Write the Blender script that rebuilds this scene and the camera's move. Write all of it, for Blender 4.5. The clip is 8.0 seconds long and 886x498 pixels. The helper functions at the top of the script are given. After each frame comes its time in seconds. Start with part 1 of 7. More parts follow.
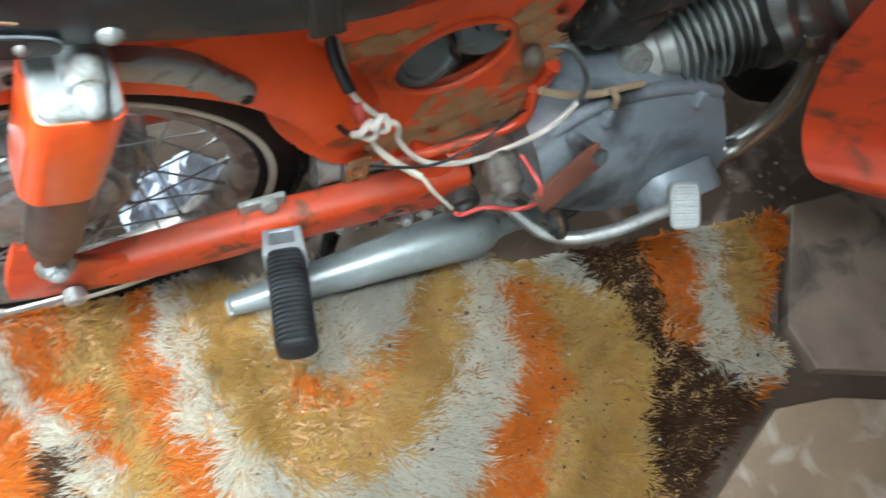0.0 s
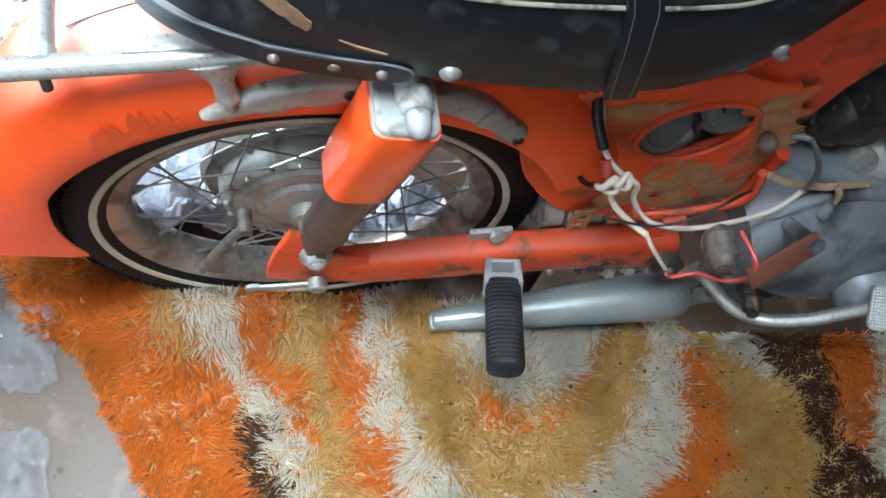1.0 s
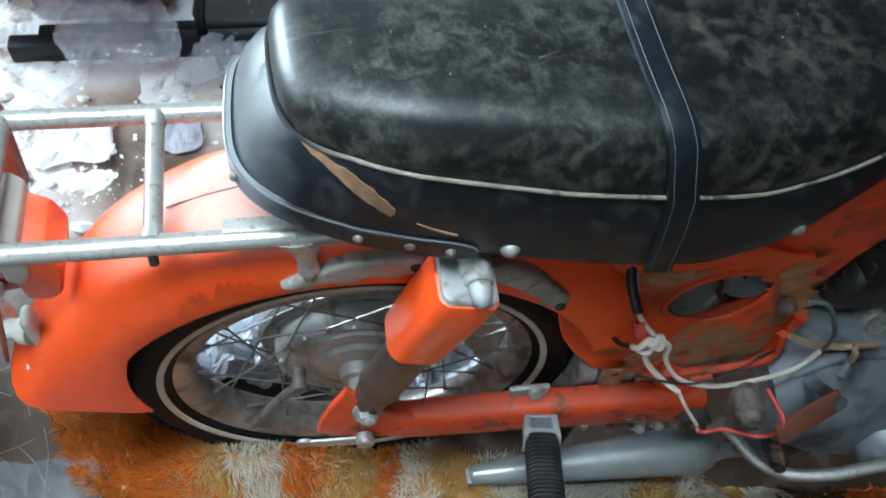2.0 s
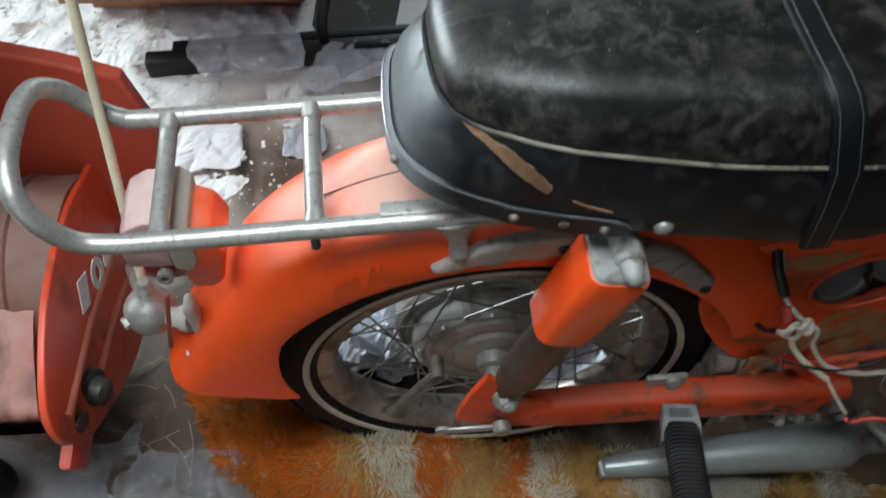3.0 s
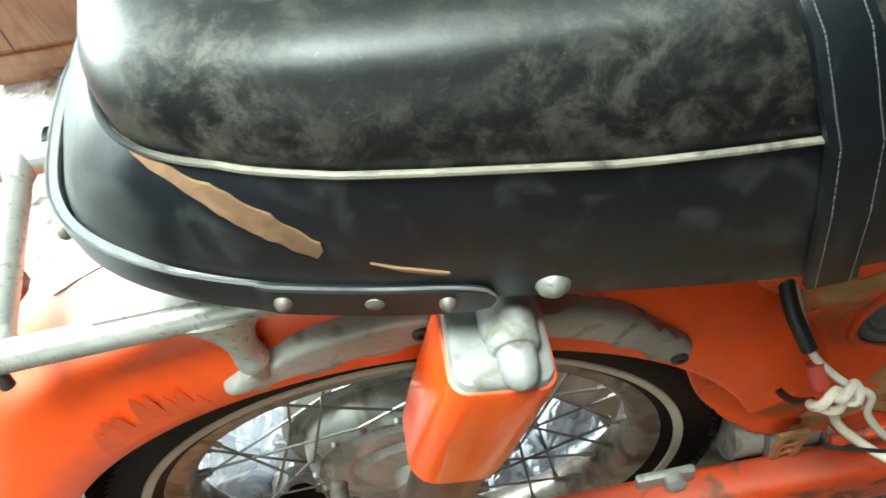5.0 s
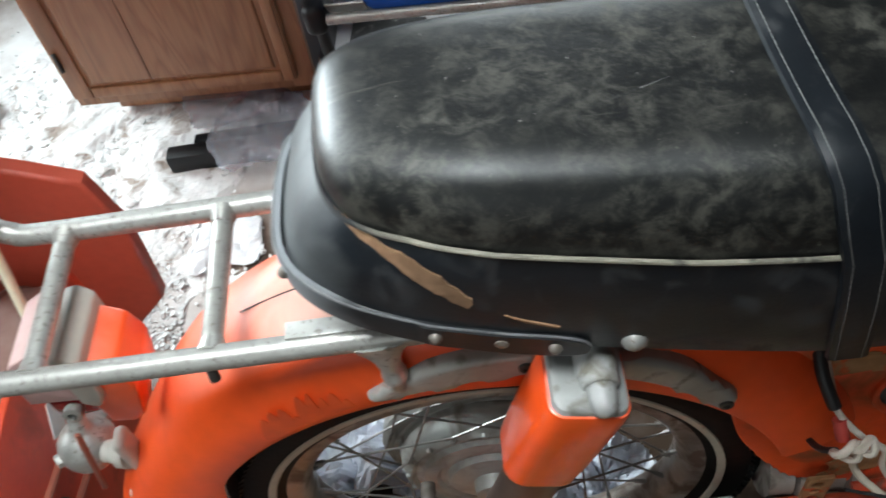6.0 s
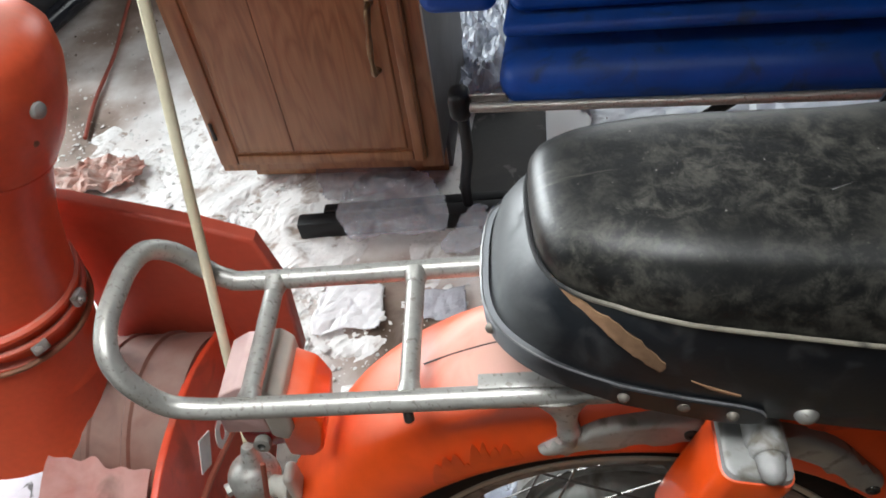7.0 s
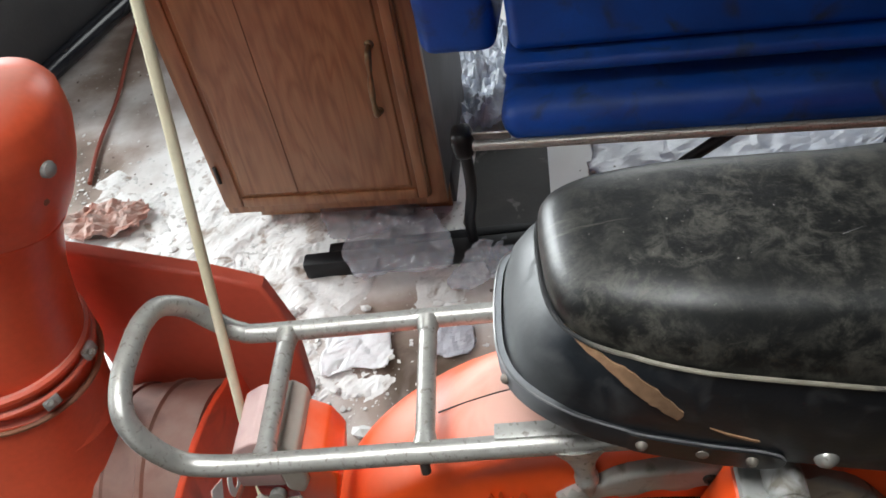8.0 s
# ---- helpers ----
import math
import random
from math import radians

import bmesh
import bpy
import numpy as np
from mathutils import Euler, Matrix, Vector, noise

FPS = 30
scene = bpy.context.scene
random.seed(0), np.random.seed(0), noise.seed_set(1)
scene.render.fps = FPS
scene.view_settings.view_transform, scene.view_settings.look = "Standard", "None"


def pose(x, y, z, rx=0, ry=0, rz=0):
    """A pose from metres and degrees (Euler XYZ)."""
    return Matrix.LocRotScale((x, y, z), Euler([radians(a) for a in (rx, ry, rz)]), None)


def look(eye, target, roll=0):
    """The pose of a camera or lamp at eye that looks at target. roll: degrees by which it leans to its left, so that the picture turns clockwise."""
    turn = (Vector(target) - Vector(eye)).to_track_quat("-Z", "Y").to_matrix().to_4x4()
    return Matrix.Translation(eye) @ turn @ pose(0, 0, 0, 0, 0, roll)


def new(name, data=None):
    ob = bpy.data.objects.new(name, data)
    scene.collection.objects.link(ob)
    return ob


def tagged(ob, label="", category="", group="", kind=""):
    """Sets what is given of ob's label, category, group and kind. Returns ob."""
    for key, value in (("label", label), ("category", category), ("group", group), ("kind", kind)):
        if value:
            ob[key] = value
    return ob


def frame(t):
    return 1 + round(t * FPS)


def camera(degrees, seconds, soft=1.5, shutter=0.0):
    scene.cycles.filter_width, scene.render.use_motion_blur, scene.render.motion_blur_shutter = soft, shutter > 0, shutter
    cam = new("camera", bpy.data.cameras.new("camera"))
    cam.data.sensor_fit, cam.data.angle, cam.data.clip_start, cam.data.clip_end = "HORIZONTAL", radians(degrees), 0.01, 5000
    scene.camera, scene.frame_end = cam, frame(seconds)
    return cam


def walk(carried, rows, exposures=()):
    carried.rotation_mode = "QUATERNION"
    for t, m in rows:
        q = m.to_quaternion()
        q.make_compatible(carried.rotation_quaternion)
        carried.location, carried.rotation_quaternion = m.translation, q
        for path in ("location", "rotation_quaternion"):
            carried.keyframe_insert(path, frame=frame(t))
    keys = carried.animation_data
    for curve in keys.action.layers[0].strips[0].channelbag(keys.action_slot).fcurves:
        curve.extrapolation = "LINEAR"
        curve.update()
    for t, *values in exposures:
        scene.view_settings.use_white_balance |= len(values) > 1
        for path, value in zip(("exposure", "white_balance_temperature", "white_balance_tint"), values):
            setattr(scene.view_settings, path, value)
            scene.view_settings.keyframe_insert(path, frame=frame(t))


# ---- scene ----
cam = camera(54.4, 8.0, soft=1.6, shutter=0.3)
PATH = [
    (0, (0.044, -0.418, 1.156), (0.557, 0.111, -0.703), 25.4),
    (0.5, (-0.023, -0.426, 1.186), (0.281, 0.193, -0.691), 14.3),
    (1, (-0.062, -0.438, 1.217), (0.18, 0.277, -0.635), 12.3),
    (1.5, (-0.093, -0.448, 1.234), (0.18, 0.411, -0.552), 11.3),
    (1.7, (-0.107, -0.451, 1.256), (0.173, 0.485, -0.489), 10.3),
    (2.8, (-0.145, -0.458, 1.306), (-0.052, 0.653, -0.354), 0.9),
    (3, (-0.168, -0.479, 1.28), (-0.118, 0.594, -0.407), -2.3),
    (3.5, (-0.156, -0.478, 1.256), (-0.176, 0.541, -0.465), -7.3),
    (4, (-0.104, -0.42, 1.143), (-0.174, 0.558, -0.6), -13.5),
    (4.5, (-0.012, -0.324, 1.029), (0.063, 0.784, -0.635), -9.9),
    (4.7, (-0.005, -0.311, 1.029), (0.016, 0.825, -0.618), -12.2),
    (5.8, (-0.01, -0.36, 1.134), (-0.17, 0.854, -0.448), -14.2),
    (6, (-0.034, -0.379, 1.17), (-0.212, 0.84, -0.405), -14.2),
    (6.5, (-0.092, -0.434, 1.204), (-0.34, 0.866, -0.296), -12.4),
    (7, (-0.117, -0.438, 1.234), (-0.427, 0.929, -0.192), -13.2),
    (7.5, (-0.128, -0.44, 1.243), (-0.444, 0.963, -0.147), -13.3),
    (8, (-0.122, -0.427, 1.249), (-0.432, 0.985, -0.132), -14.6),
]
walk(cam, [(t, look(eye, target, roll)) for t, eye, target, roll in PATH],
     exposures=[(0.0, 0.98, 5600, -4), (1.0, 0.60, 5550, -1), (1.7, 0.24, 5350, -3), (2.8, -0.62, 5850, 0), (3.5, -0.82, 6350, 4), (4.0, -0.18, 6500, 2),
                (4.5, 1.06, 6400, -15), (4.7, 1.02, 6350, -14), (5.8, -0.08, 6100, -1), (6.5, -0.46, 6300, 7), (8.0, -0.58, 6450, 7)])

# ---------------------------------------------------------------- light
world = bpy.data.worlds.new("sky")
scene.world = world
world.use_nodes = True
wn = world.node_tree
sky = wn.nodes.new("ShaderNodeTexSky")
sky.sky_type = "NISHITA"
sky.sun_disc = False
sky.sun_elevation, sky.sun_rotation = radians(40), radians(-50)
wn.nodes["Background"].inputs["Strength"].default_value = 0.03
wn.links.new(sky.outputs[0], wn.nodes["Background"].inputs[0])


def window_light(name, where, target, size_x, size_y, watts, colour, spread=180):
    data = bpy.data.lights.new(name, "AREA")
    data.shape, data.size, data.size_y, data.energy, data.color = "RECTANGLE", size_x, size_y, watts, colour
    data.spread = radians(spread)
    ob = new(name, data)
    ob.matrix_world = look(where, target)
    return ob


# daylight in the windows; the roof light is an assumed source, out of view
window_light("daylight_far", (-2.94, 2.15, 1.5), (-0.75, 0.6, 0.0), 1.5, 1.3, 350, (0.93, 0.97, 1.0))
window_light("daylight_side", (-2.94, 0.2, 1.5), (-0.5, 0.2, 0.2), 1.5, 1.2, 32, (0.95, 0.98, 1.0))
window_light("daylight_near", (-0.8, -2.14, 1.25), (-0.2, 0.0, 0.45), 1.8, 1.3, 9, (1.0, 0.98, 0.95))
window_light("assumed_roof_light", (-0.46, -0.38, 2.54), (-0.46, -0.38, 0.0), 0.95, 0.7, 14.5, (0.98, 0.99, 1.0), 62)

# added back lamp, unseen: brightens the floor below the bench and the seat's far edge
window_light("added_back_light", (0.3, 3.14, 1.42), (0.0, 0.9, 0.1), 1.2, 1.1, 34, (0.95, 0.98, 1.0))

# ---------------------------------------------------------------- tools


def surf(name, col, col2=None, rough=0.5, metal=0.0, scale=8.0, bump=0.1, fine=120.0, mixat=0.5, soft=0.15,
         dust=None, dust_amount=0.0, blot=None, blot_scale=30.0, blot_at=0.62, blot_soft=0.03, rough_var=0.12, island=0.0, coat=0.0, spec=0.5, dust_from=0.5, dust_full=0.99):
    """Paint, metal, rubber and cloth: two colours mixed by a coarse pattern, fine grain, blots of wear and settled dust."""
    m = bpy.data.materials.new(name)
    m.use_nodes = True
    nt = m.node_tree
    b = nt.nodes["Principled BSDF"]
    co = nt.nodes.new("ShaderNodeTexCoord").outputs["Object"]

    def tex(s, detail=6.0, distort=0.0):
        n = nt.nodes.new("ShaderNodeTexNoise")
        n.inputs["Scale"].default_value, n.inputs["Detail"].default_value = s, detail
        n.inputs["Distortion"].default_value = distort
        nt.links.new(co, n.inputs["Vector"])
        return n.outputs["Fac"]

    def ramp(sock, lo, hi):
        n = nt.nodes.new("ShaderNodeMapRange")
        n.inputs["From Min"].default_value, n.inputs["From Max"].default_value = lo, hi
        nt.links.new(sock, n.inputs["Value"])
        return n.outputs["Result"]

    def math_node(op, a, bb):
        n = nt.nodes.new("ShaderNodeMath")
        n.operation = op
        for i, v in enumerate((a, bb)):
            if isinstance(v, (int, float)):
                n.inputs[i].default_value = v
            else:
                nt.links.new(v, n.inputs[i])
        return n.outputs[0]

    def mix(fac, a, bb):
        n = nt.nodes.new("ShaderNodeMix")
        n.data_type = "RGBA"
        if isinstance(fac, (int, float)):
            n.inputs[0].default_value = fac
        else:
            nt.links.new(fac, n.inputs[0])
        for i, v in ((6, a), (7, bb)):
            if isinstance(v, tuple):
                n.inputs[i].default_value = (*v[:3], 1)
            else:
                nt.links.new(v, n.inputs[i])
        return n.outputs[2]

    coarse, grain = tex(scale, 7, 0.4), tex(fine, 4)
    colour = mix(ramp(coarse, mixat - soft, mixat + soft), col, col2 or tuple(c * 0.8 for c in col))
    colour = mix(math_node("MULTIPLY", ramp(grain, 0.35, 0.75), 0.22), colour, tuple(c * 0.55 for c in col))
    roughness = math_node("ADD", rough - rough_var / 2, math_node("MULTIPLY", coarse, rough_var))
    metallic = metal
    if island:
        g = nt.nodes.new("ShaderNodeNewGeometry").outputs["Random Per Island"]
        colour = mix(math_node("MULTIPLY", g, island), colour, tuple(c * 0.35 for c in col))
    if blot:
        f = ramp(tex(blot_scale, 8, 0.6), blot_at - blot_soft, blot_at + blot_soft)
        colour = mix(f, colour, blot)
        roughness = math_node("ADD", roughness, math_node("MULTIPLY", f, 0.25))
        if metal:
            metallic = math_node("SUBTRACT", metal, math_node("MULTIPLY", f, metal))
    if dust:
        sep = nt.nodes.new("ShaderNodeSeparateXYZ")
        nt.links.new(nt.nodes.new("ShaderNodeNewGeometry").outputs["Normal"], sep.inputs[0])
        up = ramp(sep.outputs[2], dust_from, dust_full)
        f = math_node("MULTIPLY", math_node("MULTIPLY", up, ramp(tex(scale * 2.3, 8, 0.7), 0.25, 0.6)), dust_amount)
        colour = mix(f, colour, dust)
        roughness = math_node("ADD", roughness, math_node("MULTIPLY", f, 0.4))
    nt.links.new(colour, b.inputs["Base Color"])
    nt.links.new(roughness, b.inputs["Roughness"])
    if isinstance(metallic, (int, float)):
        b.inputs["Metallic"].default_value = metallic
    else:
        nt.links.new(metallic, b.inputs["Metallic"])
    b.inputs["Coat Weight"].default_value = coat
    b.inputs["Specular IOR Level"].default_value = spec
    if bump:
        n = nt.nodes.new("ShaderNodeBump")
        n.inputs["Strength"].default_value, n.inputs["Distance"].default_value = bump, 0.002
        nt.links.new(math_node("ADD", grain, math_node("MULTIPLY", coarse, 0.6)), n.inputs["Height"])
        nt.links.new(n.outputs[0], b.inputs["Normal"])
    return m


def thing(name, where, label, category, group="", kind=""):
    ob = new(name)
    ob.empty_display_size = 0.05
    ob.location = where
    return tagged(ob, label, category, group, kind)


def finish(ob, material, bm, sharp=38):
    me = ob.data
    bmesh.ops.recalc_face_normals(bm, faces=bm.faces)
    for e in bm.edges:
        e.smooth = not (len(e.link_faces) == 2 and e.calc_face_angle(0) > radians(sharp))
    for f in bm.faces:
        f.smooth = True
    bm.to_mesh(me)
    bm.free()
    for m in (material if isinstance(material, (list, tuple)) else [material]):
        me.materials.append(m)


def part(name, bm, material, parent, label="", sharp=38):
    """Links a bmesh, built in the place's own coordinates, as one mesh under a thing or a part."""
    ob = new(name, bpy.data.meshes.new(name))
    finish(ob, material, bm, sharp)
    if parent:
        ob.parent = parent
        if parent.type == "EMPTY":
            ob.matrix_parent_inverse = Matrix.LocRotScale(parent.location, parent.rotation_euler, None).inverted()
    return tagged(ob, label)


def solid(name, bm, material, label, category, group="", kind="", sharp=38):
    """A thing that is a single mesh."""
    ob = part(name, bm, material, None, "", sharp)
    return tagged(ob, label, category, group, kind)


def spline(pts, n=8, closed=False):
    """A smooth curve through the points."""
    p = [Vector(v) for v in pts]
    out = []
    m = len(p)
    for i in range(m if closed else m - 1):
        a, b, c, d = (p[(i + k) % m] if closed else p[min(max(i + k, 0), m - 1)] for k in (-1, 0, 1, 2))
        for j in range(n):
            t = j / n
            out.append(0.5 * ((2 * b) + (c - a) * t + (2 * a - 5 * b + 4 * c - d) * t * t + (3 * b - a - 3 * c + d) * t ** 3))
    if not closed:
        out.append(p[-1])
    return out


def bridge(bm, rings, closed=False, caps=True):
    rows = [[bm.verts.new(v) for v in r] for r in rings]
    n = len(rows[0])
    for a, b in zip(rows, rows[1:] + ([rows[0]] if closed else [])):
        for i in range(n):
            bm.faces.new((a[i], a[(i + 1) % n], b[(i + 1) % n], b[i]))
    if caps and not closed:
        bm.faces.new(rows[0][::-1])
        bm.faces.new(rows[-1])
    return rows


def tube(bm, pts, radius, seg=12, closed=False, flat=1.0, up=None):
    """A round bar along the points; radius may be one for each point."""
    p = [Vector(v) for v in pts]
    n = len(p)
    r = radius if isinstance(radius, (list, tuple)) else [radius] * n
    rings = []
    side = None
    for i in range(n):
        d = (p[(i + 1) % n] - p[i - 1]) if closed else (p[min(i + 1, n - 1)] - p[max(i - 1, 0)])
        d.normalize()
        if side is None:
            ref = Vector(up) if up else (Vector((0, 0, 1)) if abs(d.z) < 0.9 else Vector((1, 0, 0)))
            side = d.cross(ref).normalized()
        side = (side - d * side.dot(d)).normalized()
        other = d.cross(side)
        rings.append([p[i] + side * math.cos(a) * r[i] + other * math.sin(a) * r[i] * flat
                      for a in (2 * math.pi * k / seg for k in range(seg))])
    bridge(bm, rings, closed)
    return bm


def axis_frame(origin, direction, ref=(0, 0, 1)):
    z = Vector(direction).normalized()
    x = Vector(ref) - z * Vector(ref).dot(z)
    if x.length < 1e-4:
        x = Vector((1, 0, 0)) - z * z.x
    x.normalize()
    y = z.cross(x)
    return Matrix(((x.x, y.x, z.x, origin[0]), (x.y, y.y, z.y, origin[1]), (x.z, y.z, z.z, origin[2]), (0, 0, 0, 1)))


def lathe(bm, profile, m, seg=24, closed=False):
    """Turns (radius, height) about the z axis of m."""
    rings = [[m @ Vector((max(r, 1e-4) * math.cos(a), max(r, 1e-4) * math.sin(a), h)) for a in (2 * math.pi * k / seg for k in range(seg))]
             for r, h in profile]
    bridge(bm, rings, closed)
    return bm


def hexnut(bm, origin, direction, r, h, hole=0.0):
    m = axis_frame(origin, direction)
    rings = [[m @ Vector((q * math.cos(a), q * math.sin(a), z)) for a in (math.pi / 3 * k for k in range(6))]
             for q, z in ((r, 0), (r, h * 0.85), (r * 0.88, h))]
    bridge(bm, rings)
    if hole:
        lathe(bm, [(hole, h * 0.9), (hole, h * 1.35), (hole * 0.7, h * 1.45)], m, 10)
    return bm


def rbox(bm, m, size, r=0.004, seg=2):
    """A box with rounded edges, centred on m."""
    t = bmesh.new()
    bmesh.ops.create_cube(t, size=1.0)
    for v in t.verts:
        v.co = Vector((v.co.x * size[0], v.co.y * size[1], v.co.z * size[2]))
    if r:
        bmesh.ops.bevel(t, geom=t.edges[:], offset=min(r, min(size) * 0.49), segments=seg, affect="EDGES", profile=0.5)
    keep = {v: bm.verts.new(m @ v.co) for v in t.verts}
    for f in t.faces:
        bm.faces.new([keep[v] for v in f.verts])
    t.free()
    return bm


def plate(bm, outline, place, thick, holes=(), bevel=0.0, cuts=0):
    """A sheet with an outline and holes, both in two coordinates; place(u, v, w) puts a point at depth w into the world; cuts lets it bend."""
    t = bmesh.new()
    loops = []
    for loop in (outline, *holes):
        vs = [t.verts.new((p[0], p[1], 0)) for p in loop]
        loops += [t.edges.new((vs[i], vs[(i + 1) % len(vs)])) for i in range(len(vs))]
    bmesh.ops.triangle_fill(t, use_beauty=True, edges=loops)
    for _ in range(cuts):
        bmesh.ops.subdivide_edges(t, edges=t.edges[:], cuts=1, use_grid_fill=True)
    res = bmesh.ops.extrude_face_region(t, geom=t.faces[:])
    for g in res["geom"]:
        if isinstance(g, bmesh.types.BMVert):
            g.co.z = 1.0
    if bevel:
        rim = [e for e in t.edges if len(e.link_faces) == 2 and e.calc_face_angle(0) > 1.0 and all(v.co.z > 0.5 for v in e.verts)]
        for v in t.verts:
            v.co.z *= thick
        bmesh.ops.bevel(t, geom=rim, offset=bevel, segments=3, affect="EDGES", profile=0.5)
        for v in t.verts:
            v.co.z /= thick
    keep = {v: bm.verts.new(place(v.co.x, v.co.y, v.co.z * thick)) for v in t.verts}
    for f in t.faces:
        bm.faces.new([keep[v] for v in f.verts])
    t.free()
    return bm


def smooth_loop(pts, n=6):
    return [(v.x, v.y) for v in spline([(p[0], p[1], 0) for p in pts], n, True)]


def near_side(y):
    """Places (x, z) on a plane that faces the near side; depth grows towards it."""
    return lambda u, v, w: Vector((u, y - w, v))


def crumple(bm, outline, height, amp, seed, nx=26, ny=26, ragged=0.22, square=3, fold=1.0):
    """A crumpled sheet: a grid over the outline's box, creased by noise, with a ragged rim."""
    xs, ys = [p[0] for p in outline], [p[1] for p in outline]
    cx, cy, w, h = (min(xs) + max(xs)) / 2, (min(ys) + max(ys)) / 2, (max(xs) - min(xs)) / 2, (max(ys) - min(ys)) / 2
    rows = {}
    for i in range(nx + 1):
        for j in range(ny + 1):
            u, v = 2 * i / nx - 1, 2 * j / ny - 1
            q = Vector((cx + u * w, cy + v * h, seed * 3.7))
            edge = 1 + ragged * noise.noise(q * 11)
            if (abs(u) ** square + abs(v) ** square) ** (1 / square) > edge * 0.98:
                continue
            cre = abs(noise.noise(q * 16 * fold)) + 0.6 * abs(noise.noise(q * 37 * fold)) + 0.3 * abs(noise.noise(q * 80 * fold))
            jit = noise.noise_vector(q * 20) * 0.012
            rows[i, j] = bm.verts.new((q.x + jit.x, q.y + jit.y, height + amp * cre))
    for i in range(nx):
        for j in range(ny):
            k = [(i, j), (i + 1, j), (i + 1, j + 1), (i, j + 1)]
            if all(c in rows for c in k):
                a, b, c, d = (rows[c] for c in k)
                bm.faces.new((a, b, c))
                bm.faces.new((a, c, d))
    return bm


# ---------------------------------------------------------------- materials
DUST = (0.42, 0.36, 0.32)
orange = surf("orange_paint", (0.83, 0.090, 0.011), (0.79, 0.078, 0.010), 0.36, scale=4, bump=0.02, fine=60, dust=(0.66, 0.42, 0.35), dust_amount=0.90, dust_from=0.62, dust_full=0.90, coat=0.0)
orange_worn = surf("worn_orange_paint", (0.69, 0.066, 0.011), (0.56, 0.05, 0.012), 0.38, scale=16, bump=0.1, dust=DUST, dust_amount=0.06,
                   blot=(0.15, 0.05, 0.025), blot_scale=20, blot_at=0.60, blot_soft=0.08)
orange_rust = surf("rusting_orange_paint", (0.76, 0.09, 0.014), (0.60, 0.062, 0.015), 0.42, scale=9, bump=0.22, dust=DUST, dust_amount=0.12,
                   blot=(0.26, 0.085, 0.03), blot_scale=15, blot_at=0.585, blot_soft=0.07)
orange_grimy = surf("grimy_orange_paint", (0.66, 0.068, 0.012), (0.50, 0.050, 0.013), 0.40, scale=13, bump=0.12, dust=(0.30, 0.12, 0.08), dust_amount=0.4, dust_from=0.5,
                    blot=(0.15, 0.055, 0.03), blot_scale=34, blot_at=0.62, blot_soft=0.05)
rust_brown = surf("bare_rust", (0.27, 0.14, 0.055), (0.40, 0.22, 0.10), 0.8, scale=40, bump=0.5, blot=(0.55, 0.085, 0.018), blot_scale=38, blot_at=0.56, blot_soft=0.06)
red = surf("dull_red_paint", (0.55, 0.042, 0.018), (0.45, 0.034, 0.017), 0.38, scale=7, bump=0.04, dust=(0.50, 0.33, 0.29), dust_amount=0.45)
shroud_red = surf("dusty_red_sheet", (0.56, 0.085, 0.045), (0.50, 0.11, 0.07), 0.45, scale=4, bump=0.05, fine=70)
side_red = surf("vivid_red_paint", (0.72, 0.085, 0.03), (0.60, 0.06, 0.026), 0.38, scale=9, bump=0.06, blot=(0.35, 0.07, 0.04), blot_scale=14, blot_at=0.62, blot_soft=0.08)
chute_red = surf("faded_red_plastic", (0.74, 0.115, 0.045), (0.66, 0.085, 0.036), 0.40, scale=6, bump=0.05, dust=(0.5, 0.36, 0.32), dust_amount=0.5)
vinyl = surf("black_vinyl", (0.0078, 0.0098, 0.0128), (0.0130, 0.0155, 0.0195), 0.32, scale=14, bump=0.06, fine=300, blot=(0.032, 0.034, 0.037), blot_scale=36, blot_at=0.61, blot_soft=0.07, spec=0.34)
